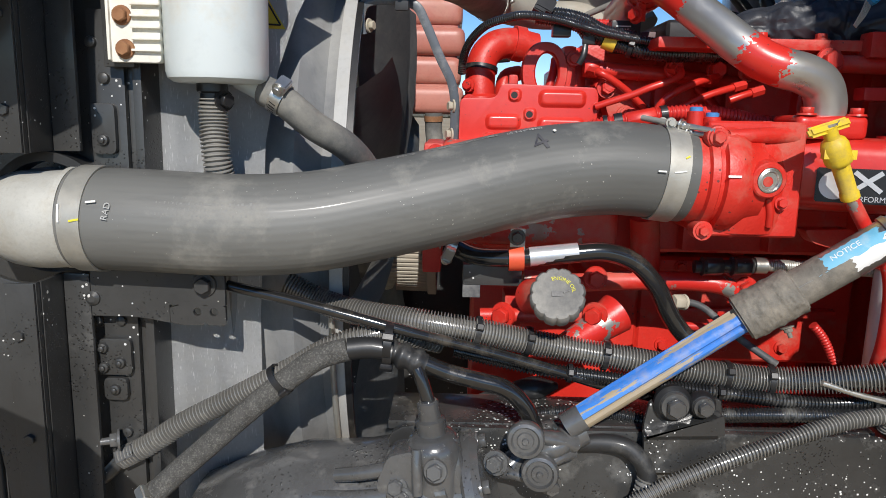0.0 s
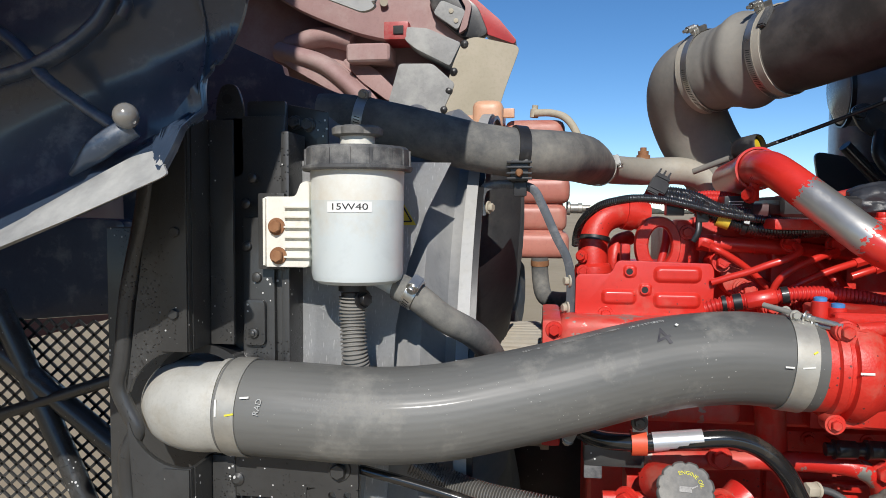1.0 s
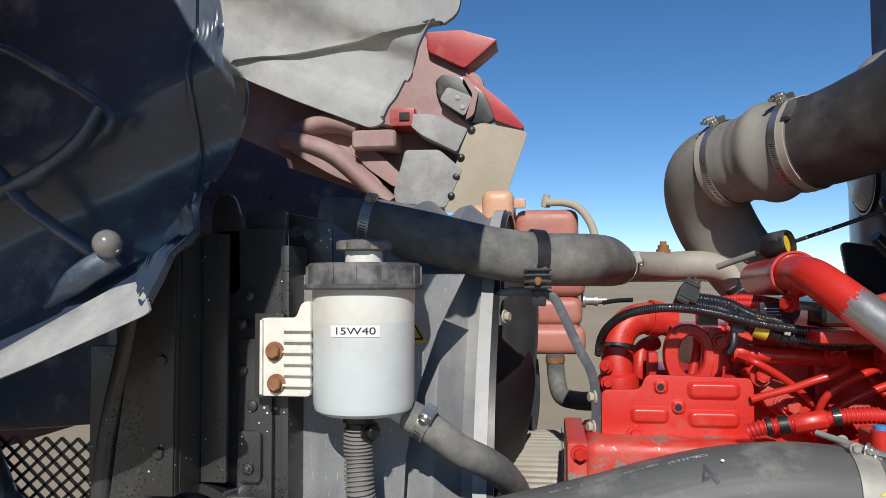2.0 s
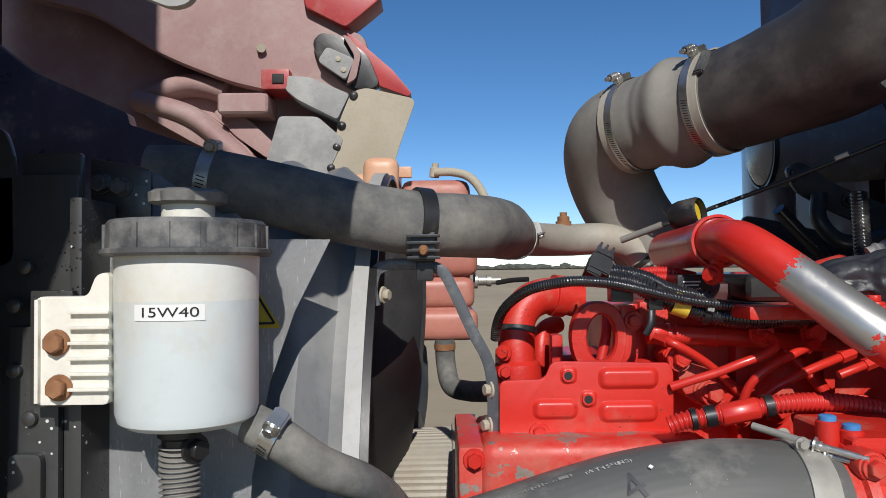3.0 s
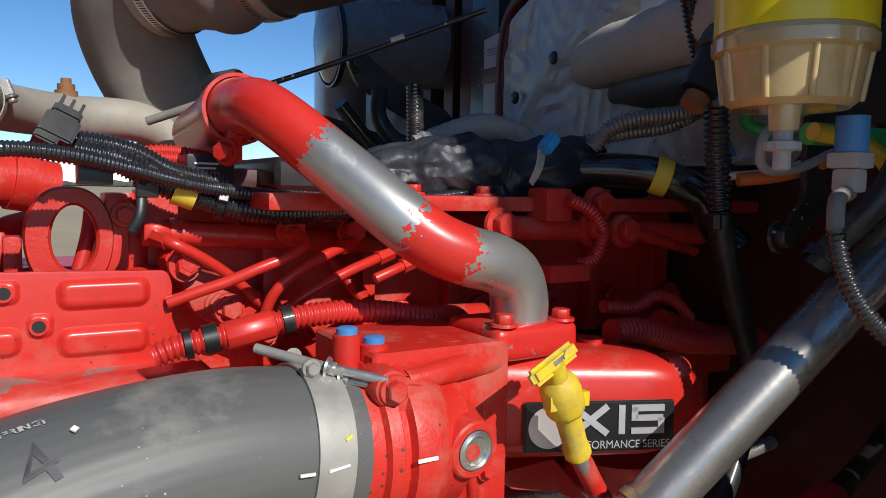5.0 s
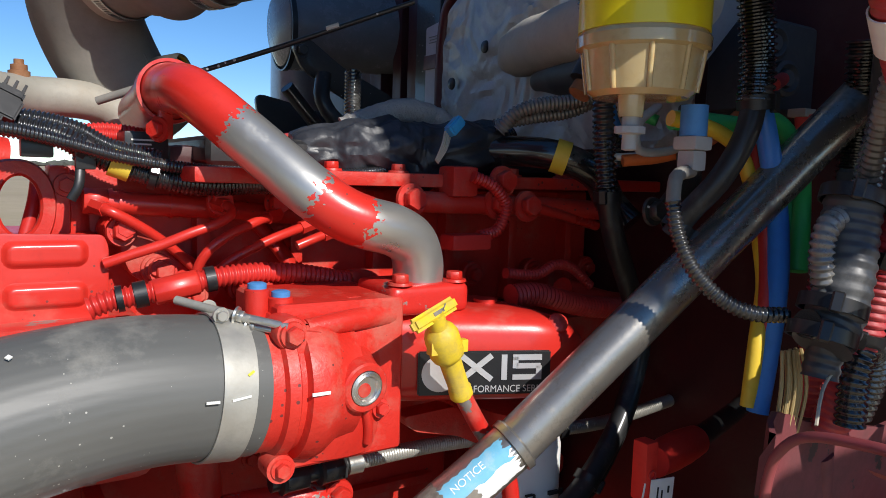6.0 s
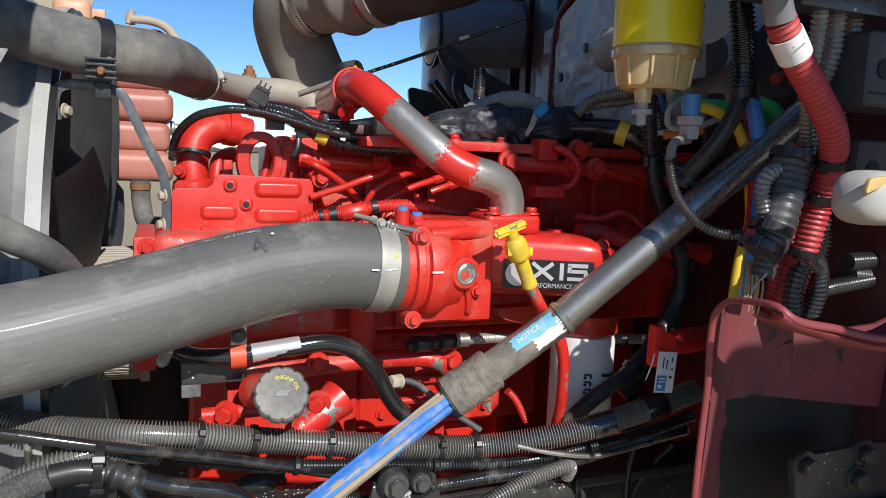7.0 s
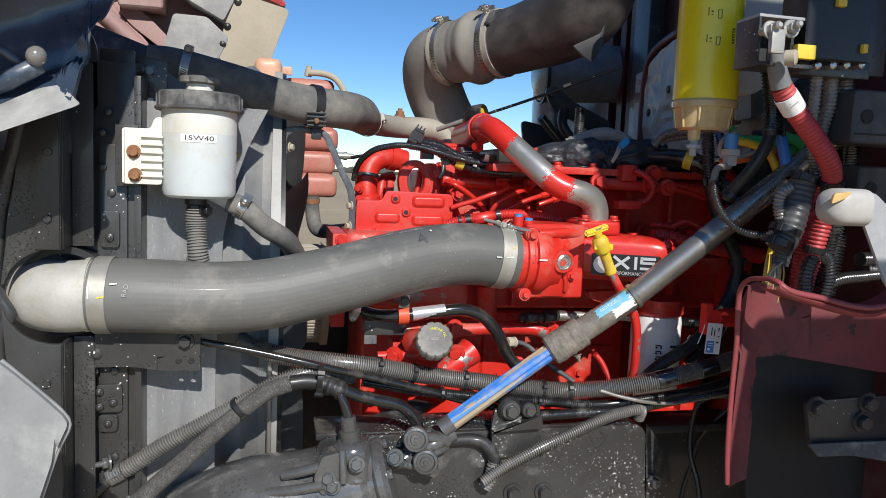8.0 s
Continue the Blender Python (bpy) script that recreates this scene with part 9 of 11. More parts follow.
# ---- hoses and conduits across the lower bay ----
def lower_lines():
    big = [(-0.178, 0.865, 1.295), (-0.132, 0.860, 1.275), (-0.087, 0.845, 1.267), (-0.014, 0.826, 1.263), (0.046, 0.825, 1.255), (0.139, 0.832, 1.236), (0.229, 0.827, 1.224), (0.312, 0.825, 1.212), (0.397, 0.821, 1.206), (0.477, 0.791, 1.221), (0.542, 0.772, 1.238), (0.600, 0.762, 1.255), (0.680, 0.752, 1.280)]
    th = thing("main_conduit", big[6], "thick glossy black corrugated conduit with cable ties", "conduit")
    loom("conduit", big, 0.0155, LOOM_DUSTY, th, pitch=0.0037, depth=0.3, seg=24)
    for k in (0.27, 0.34, 0.60, 0.655, 0.44):
        p, d = on_tube(big, k)
        zip_tie(p, d, 0.0160, th, (0, -1, 0.6), 0.006)
    # added glossy bands where sun patches fall on the conduit; no tape there
    for k, w in ((0.845, 0.03), (0.93, 0.03)):
        p, d = on_tube(big, k)
        band("sunlit_stretch", p, d, 0.0153, w, LOOM, th, "glossy band in place of a sunlit stretch", seg=24)
    sec = [(0.025, 0.830, 1.229), (0.120, 0.825, 1.212), (0.229, 0.820, 1.200), (0.341, 0.815, 1.190), (0.446, 0.810, 1.183), (0.516, 0.800, 1.193), (0.621, 0.790, 1.210), (0.704, 0.780, 1.234)]
    th = thing("lower_conduit", sec[3], "thin black corrugated conduit under the thick one", "conduit")
    loom("conduit", sec, 0.0090, LOOM, th, pitch=0.004, depth=0.2, seg=14)
    for k in (0.2, 0.45, 0.7):
        p, d = on_tube(sec, k)
        zip_tie(p, d, 0.0096, th, (0, -1, 0.4), 0.005)
    thr = [(0.255, 0.800, 1.166), (0.336, 0.800, 1.170), (0.399, 0.800, 1.172), (0.485, 0.800, 1.174), (0.595, 0.800, 1.191), (0.709, 0.800, 1.205)]
    th = thing("chassis_conduit", thr[2], "black corrugated conduit lying along the chassis rail", "conduit")
    loom("conduit", thr, 0.0090, LOOM, th, pitch=0.004, depth=0.16, seg=14)
    th = thing("steel_line", (-0.043, 0.790, 1.266), "glossy black steel line under the charge-air hose", "pipe")
    tube("line", [(-0.229, 0.800, 1.307), (-0.156, 0.795, 1.293), (-0.093, 0.790, 1.279), (-0.030, 0.790, 1.263), (0.053, 0.808, 1.238), (0.133, 0.815, 1.215), (0.208, 0.826, 1.190), (0.284, 0.846, 1.168)], 0.0062, TUBE_BLACK, th, seg=14)
    # two lines from the lower left
    a = [(-0.356, 0.800, 1.099), (-0.331, 0.800, 1.112), (-0.283, 0.800, 1.144), (-0.217, 0.800, 1.180), (-0.158, 0.800, 1.213), (-0.107, 0.800, 1.242), (-0.050, 0.805, 1.255), (0.008, 0.830, 1.238)]
    th = thing("cooler_line", a[2], "corrugated black cooler line with a metal end fitting", "hose")
    loom("conduit", a, 0.0130, LOOM_DUSTY, th, pitch=0.0042, depth=0.3, seg=20)
    turned("end_fitting", [(0.009, -0.02), (0.0135, -0.018), (0.0135, 0.004), (0.010, 0.005)], a[0], Vector(a[0]) - Vector(a[1]), CAST_BLACK, th, seg=6)
    tube("end_pipe", [a[0], (-0.379, 0.800, 1.075), (-0.412, 0.810, 1.058)], 0.0085, STEEL_BLACK, th, seg=14)
    hexbolt("end_bolt", (-0.357, 0.795, 1.123), (-0.9, -0.4, 0), 0.009, CAST_BLACK, th, stud=0.01)
    b = [(-0.317, 0.785, 1.061), (-0.293, 0.785, 1.085), (-0.253, 0.785, 1.122), (-0.200, 0.785, 1.171), (-0.155, 0.785, 1.209), (-0.124, 0.786, 1.231), (-0.093, 0.788, 1.241)]
    th = thing("steering_hose", b[3], "fabric-sleeved power steering hose bound to the conduit", "hose")
    tube("sleeve", b, 0.0132, SLEEVE, th, "woven grey sleeve", seg=26)
    tube("hose_end", [b[-1], (-0.068, 0.790, 1.243), (-0.047, 0.790, 1.240)], 0.0125, RUBBER_DARK, th, seg=20)
    rib = [(-0.049, 0.790, 1.241), (-0.035, 0.788, 1.236), (-0.020, 0.785, 1.231), (-0.007, 0.785, 1.226)]
    loom("ribbed_boot", rib, 0.0155, RUBBER_DARK, th, pitch=0.016, depth=0.2, seg=20)
    tube("steel_tail", [(-0.009, 0.785, 1.228), (0.021, 0.785, 1.217), (0.053, 0.785, 1.209), (0.082, 0.785, 1.201), (0.102, 0.787, 1.183), (0.116, 0.790, 1.157), (0.126, 0.800, 1.121)], 0.0100, TUBE_BLACK, th, seg=16)
    worm_clamp(b[0], Vector(b[1]) - Vector(b[0]), 0.0135, 0.012, th, (-0.6, -0.7, 0.2))
    p, d = on_tube(b, 0.70)
    zip_tie(p + Vector((0, 0, 0.006)), d, 0.0175, th, (0.3, -1, -0.6), 0.007)
    p = Vector((-0.048, 0.785, 1.251))
    zip_tie(p, (1, 0, -0.1), 0.020, th, (0, -1, 0.6), 0.009)
    zip_tie(p + Vector((0.0, 0, -0.012)), (1, 0, -0.1), 0.016, th, (0, -1, -0.9), 0.010)
    # return loom hugging the shroud bottom
    th = thing("shroud_loom", (-0.144, 0.860, 1.076), "dusty corrugated loom along the shroud bottom", "conduit")
    loom("loom", [(-0.222, 0.830, 1.052), (-0.185, 0.850, 1.067), (-0.144, 0.860, 1.076), (-0.103, 0.870, 1.080)], 0.0085, LOOM_DUSTY, th, pitch=0.0045)
    # right-hand lines over the rail
    r = [(0.224, 0.770, 1.070), (0.254, 0.770, 1.091), (0.315, 0.770, 1.122), (0.378, 0.775, 1.146), (0.435, 0.780, 1.166), (0.475, 0.785, 1.175), (0.515, 0.790, 1.177), (0.517, 0.800, 1.160)]
    th = thing("rail_conduit", r[3], "corrugated grey-black conduit crossing the chassis rail", "conduit")
    loom("conduit", r, 0.0098, LOOM_DUSTY, th, pitch=0.0040, depth=0.3, seg=16)
    th = thing("gear_hose", (0.218, 0.790, 1.129), "short black bent hose with a ribbed end at the steering gear", "hose")
    tube("hose", [(0.171, 0.800, 1.131), (0.199, 0.795, 1.135), (0.224, 0.790, 1.132), (0.240, 0.785, 1.118), (0.249, 0.785, 1.097)], 0.0105, RUBBER_DARK, th, seg=16)
    loom("ribbed_end", [(0.248, 0.785, 1.098), (0.244, 0.785, 1.076), (0.232, 0.785, 1.054)], 0.0125, LOOM_DUSTY, th, pitch=0.006, depth=0.2)
    th = thing("shaft_conduit", (0.093, 0.840, 1.134), "black corrugated lead behind the steering joint", "conduit")
    loom("conduit", [(0.011, 0.850, 1.116), (0.080, 0.850, 1.129), (0.135, 0.850, 1.145), (0.201, 0.840, 1.153), (0.267, 0.830, 1.145)], 0.0095, LOOM, th, pitch=0.0045)
    tube("rod", [(0.025, 0.860, 1.120), (0.137, 0.860, 1.133)], 0.008, STEEL_BLACK, th, seg=12)
    cone = thing("tie_rod_boot", (0.119, 0.900, 1.158), "black ribbed boot on a rod behind the hoses", "boot")
    tube("boot", [(0.062, 0.920, 1.132), (0.098, 0.910, 1.145), (0.122, 0.900, 1.156), (0.159, 0.900, 1.162)], [0.008, 0.012, 0.014, 0.016, 0.004], RUBBER_DARK, cone, seg=16)
    th = thing("clear_tube", (0.500, 0.790, 1.195), "clear plastic tube with a metal end lying on the conduits", "tube")
    tube("tube", [(0.434, 0.790, 1.215), (0.486, 0.785, 1.201), (0.553, 0.785, 1.190), (0.645, 0.790, 1.196)], 0.0035, ZINC, th, seg=10)
    # two thin leads hanging low
    for pts in ([(0.754, 0.860, 1.171), (0.707, 0.860, 1.175), (0.675, 0.860, 1.163), (0.663, 0.860, 1.120), (0.665, 0.860, 1.064), (0.685, 0.860, 1.006), (0.697, 0.860, 0.948)],
                [(0.757, 0.880, 1.144), (0.725, 0.880, 1.117), (0.694, 0.880, 1.083), (0.682, 0.880, 1.032), (0.669, 0.880, 0.987), (0.663, 0.880, 0.940)]):
        th = thing("brake_lead", pts[3], "thin black corrugated lead hanging behind the rail", "conduit", "thin leads")
        loom("lead", pts, 0.0052, LOOM, th, pitch=0.0036)


lower_lines()


def chassis():
    th = thing("chassis_rail", (0.3, 0.9, 0.7), "black painted chassis rail end, spattered with water drops", "chassis rail")
    x1 = (0.535, 0.800, 1.094)[0]
    z1 = (0.487, 0.800, 1.147)[2]
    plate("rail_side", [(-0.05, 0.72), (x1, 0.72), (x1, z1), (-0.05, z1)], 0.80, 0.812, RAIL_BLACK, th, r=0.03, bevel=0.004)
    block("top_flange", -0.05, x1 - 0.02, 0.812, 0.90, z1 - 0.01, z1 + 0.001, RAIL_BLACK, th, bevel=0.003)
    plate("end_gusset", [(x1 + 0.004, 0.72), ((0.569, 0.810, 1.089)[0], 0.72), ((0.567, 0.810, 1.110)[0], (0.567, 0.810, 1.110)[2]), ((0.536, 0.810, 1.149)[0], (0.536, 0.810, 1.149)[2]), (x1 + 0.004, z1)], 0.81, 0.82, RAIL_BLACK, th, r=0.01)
    for q in ((0.556, 0.810, 1.038),):
        hexbolt("rail_bolt", (q[0], 0.80, q[2]), (0, -1, 0), 0.010, RAIL_BLACK, th)
    for q in ((0.287, 0.800, 1.035), (0.344, 0.800, 1.034)):
        hexbolt("rail_bolt", (q[0], 0.80, q[2]), (0, -1, 0), 0.012, RAIL_BLACK, th)
    mt = thing("engine_mount", (0.276, 0.800, 1.174), "black engine mount bracket with rubber bushes", "engine mount")
    q = lambda a: (a[0], a[2])
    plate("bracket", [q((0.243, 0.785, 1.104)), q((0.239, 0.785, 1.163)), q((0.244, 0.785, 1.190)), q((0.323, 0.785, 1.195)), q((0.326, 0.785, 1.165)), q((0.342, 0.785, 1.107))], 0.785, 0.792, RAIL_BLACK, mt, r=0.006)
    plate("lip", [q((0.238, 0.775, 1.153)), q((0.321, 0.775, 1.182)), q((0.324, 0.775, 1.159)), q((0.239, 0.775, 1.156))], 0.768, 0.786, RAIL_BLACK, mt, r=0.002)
    for p, s in (((0.268, 0.775, 1.190), 1.0), ((0.300, 0.780, 1.189), 0.75)):
        turned("bush", [(0.021 * s, 0), (0.021 * s, 0.006), (0.017 * s, 0.011), (0.012 * s, 0.012)], (p[0], 0.786, p[2]), (0, -1, 0), RUBBER_DARK, mt, seg=28)
        hexbolt("bush_bolt", (p[0], 0.774, p[2]), (0, -1, 0), 0.011 * s, CAST_BLACK, mt)
    # dark crossmember and inner rail added to close the view under the engine
    cm = thing("crossmember", (0.4, 1.05, 0.6), "black crossmember below the engine", "crossmember")
    block("beam", -0.45, 1.0, 1.10, 1.2, 0.55, 0.80, STEEL_BLACK, cm, bevel=0.01)
    fr = thing("inner_rail", (0.7, 0.96, 0.6), "black inner chassis rail behind the hoses", "chassis rail")
    block("web", 0.56, 1.6, 0.93, 0.945, 0.70, 1.12, STEEL_BLACK, fr, bevel=0.004)
    block("flange", 0.56, 1.6, 0.86, 0.93, 1.105, 1.12, STEEL_BLACK, fr, bevel=0.004)
    # added black sheets stand in for the dark void beyond the engine
    sp = thing("far_gap_panel", (-0.1, 1.62, 0.6), "added black panel closing the dark gap beyond the engine", "panel")
    block("panel", -0.5, 0.10, 1.62, 1.63, 0.45, 1.33, STEEL_BLACK, sp, bevel=0.003)
    block("skirt", 0.10, 1.4, 1.55, 1.56, 0.45, 1.30, STEEL_BLACK, sp, bevel=0.003)
    far = thing("far_rail", (0.3, 1.9, 0.6), "black far chassis rail", "chassis rail")
    block("web", -0.6, 1.6, 1.75, 1.765, 0.70, 1.05, STEEL_BLACK, far, bevel=0.004)


chassis()


# ---- filters ----
def white_filter():
    c = Vector((0.606, 0.918, 1.249))
    zt, zb = 1.326, 1.160
    th = thing("oil_filter", (c.x, c.y, zb), "white spin-on oil filter canister with black print", "oil filter")
    turned("canister", [(0.030, 0), (0.044, 0.003), (0.0475, 0.010), (0.0475, zt - zb - 0.012), (0.045, zt - zb - 0.003), (0.040, zt - zb)], (c.x, c.y, zb), (0, 0, 1), WHITE_CAN, th, seg=48)
    turned("filter_head", [(0.046, 0), (0.05, 0.004), (0.05, 0.03), (0.03, 0.034)], (c.x, c.y, zt), (0, 0, 1), RED_CAST, th, seg=40)
    rows = []
    rng = random.Random(11)
    for i in range(7):
        rows += [(-0.012 + rng.uniform(-0.002, 0.002), 0.03 - 0.011 * i, 0.009, 0.0016), (-0.006, 0.027 - 0.011 * i, 0.0016, 0.006), (-0.015, 0.026 - 0.011 * i, 0.003, 0.003)]
    rows += [(0.018, 0.028, 0.012, 0.004), (0.028, 0.028, 0.004, 0.006)]
    m = facing((c.x - 0.008, 0.8695, (zt + zb) / 2), (-0.1, -1, 0))
    bars("canister_print", m, rows, INK, th, t=0.003)


white_filter()


def fuel_filter():
    cx, cy = (0.555, 0.730, 1.739)[0] - 0.008, 0.718
    zb, zt = (0.558, 0.730, 1.711)[2], 1.98
    z0 = (0.562, 0.730, 1.661)[2]
    th = thing("fuel_filter", (cx, cy, z0), "yellow fuel filter canister with an amber clear water bowl", "fuel filter")
    R = 0.0495
    turned("canister", [(R, 0), (R, 0.002), (R, zt - zb - 0.01), (R - 0.01, zt - zb)], (cx, cy, zb), (0, 0, 1), CAN_YELLOW, th, seg=56)
    turned("filter_head", [(R + 0.004, 0), (R + 0.006, 0.004), (R + 0.006, 0.05), (0.03, 0.055)], (cx, cy, zt - 0.003), (0, 0, 1), CAST_BLACK, th, seg=40)
    h = zb - z0
    bowl = turned("bowl", [(0.012, 0.001), (0.036, 0.002), (0.041, 0.006), (0.0455, h - 0.014), (0.0505, h - 0.012), (0.051, h - 0.004), (0.0485, h)], (cx, cy, z0), (0, 0, 1), AMBER, th, "amber clear plastic bowl", seg=56)
    for i in range(10):
        a = 2 * math.pi * i / 10 + 0.25
        o = Vector((math.cos(a), math.sin(a), 0))
        p0, p1 = Vector((cx, cy, z0 + 0.006)) + o * 0.0415, Vector((cx, cy, zb - 0.012)) + o * 0.0462
        tube("bowl_rib", [p0, p1], 0.0022, AMBER, bowl, seg=8)
    # print on the can as plain bars, bent round it
    bm = bmesh.new()

    def bar(a, z, w, hh):
        o = Vector((math.cos(a), math.sin(a), 0))
        bmesh.ops.create_cube(bm, size=1.0, matrix=facing(Vector((cx, cy, z)) + o * (R + 0.0002), o) @ Matrix.Diagonal((w, hh, 0.0008, 1)))
    for r in range(3):
        for k in range(9):
            bar(radians(-128 + 6.2 * k), zb + 0.163 - 0.006 * r, 0.0042, 0.0016)
    for z in (0.125, 0.085):
        for k, (da, w, hh) in enumerate(((-31, 0.0012, 0.012), (-25, 0.003, 0.002), (-25, 0.0026, 0.001), (-12, 0.0055, 0.0009), (-8.8, 0.0009, 0.0125), (-15.2, 0.0009, 0.0125), (-12, 0.0055, 0.0009))):
            bar(radians(-95 + da), zb + z + (0.004, 0.004, -0.001, 0.006, 0.0, 0.0, -0.006)[k], w, hh)
    for k in range(6):
        bar(radians(-80), zb + 0.104 - 0.004 * k, 0.0012, 0.0028)
        bar(radians(-77), zb + 0.104 - 0.004 * k, 0.0012, 0.0026)
    bar(radians(-42), zb + 0.047, 0.006, 0.0035)
    bar(radians(-34), zb + 0.047, 0.004, 0.0035)
    part("canister_print", bm, INK, th, smooth=0)
    # drain valve and sensor plug
    q = Vector((0.527, 0.730, 1.656))
    turned("drain_stub", [(0.009, -0.012), (0.010, 0.0), (0.010, 0.004)], (q.x, cy - 0.01, z0 - 0.002), (0, 0, 1), AMBER, th, seg=20)
    turned("drain_valve", [(0.003, -0.026), (0.0055, -0.025), (0.0055, -0.014), (0.0115, -0.013), (0.0115, -0.008), (0.006, -0.007), (0.006, 0.0)], (q.x, cy - 0.01, z0 - 0.013), (0, 0, 1), GREY_STEEL, th, "grey drain valve", seg=24, lobes=6, lobe_depth=0.1, lobe_range=(3, 4))
    q = Vector((0.588, 0.720, 1.659))
    sp = turned("water_sensor", [(0.0105, -0.024), (0.0105, 0.0)], (q.x, cy - 0.02, z0 - 0.001), (0, 0, 1), BLUE_CAP, th, "bright blue water sensor", seg=22)
    block("sensor_clip", q.x - 0.0105, q.x + 0.0105, cy - 0.031, cy - 0.009, z0 - 0.036, z0 - 0.025, GREY_STEEL, sp, bevel=0.003)
    block("sensor_plug", q.x - 0.008, q.x + 0.008, cy - 0.028, cy - 0.012, z0 - 0.052, z0 - 0.036, GREY_STEEL, sp, bevel=0.003)
    e = Vector((q.x, cy - 0.02, z0 - 0.052))
    tube("braided_lead", [e, (0.561, 0.690, 1.603), (0.553, 0.685, 1.582)], 0.0055, LOOM_GREY, th, "pale braided lead", seg=12)
    loom("sensor_lead", [(0.553, 0.685, 1.585), (0.554, 0.680, 1.562), (0.560, 0.670, 1.537), (0.575, 0.655, 1.515), (0.592, 0.640, 1.505), (0.616, 0.625, 1.504)], 0.0062, LOOM, th, pitch=0.004)
    br = thing("filter_bracket", (0.674, 0.800, 1.706), "dark steel bracket plate behind the fuel filter", "bracket")
    q = lambda a: (a[0], a[2])
    plate("plate", [q((0.664, 0.800, 1.691)), q((0.640, 0.800, 1.952)), q((0.772, 0.800, 1.966)), q((0.792, 0.800, 1.782)), q((0.714, 0.800, 1.703))], 0.80, 0.806, GREY_STEEL, br, r=0.006)
    plate("arm", [q((0.700, 0.800, 1.677)), q((0.729, 0.800, 1.679)), q((0.738, 0.800, 1.600)), q((0.695, 0.800, 1.565)), q((0.669, 0.800, 1.571)), q((0.703, 0.800, 1.605))], 0.80, 0.806, STEEL_BLACK, br, r=0.006)
    hexbolt("bolt", (0.665, 0.800, 1.571), (0, -1, 0.1), 0.010, STEEL_BLACK, br)


fuel_filter()


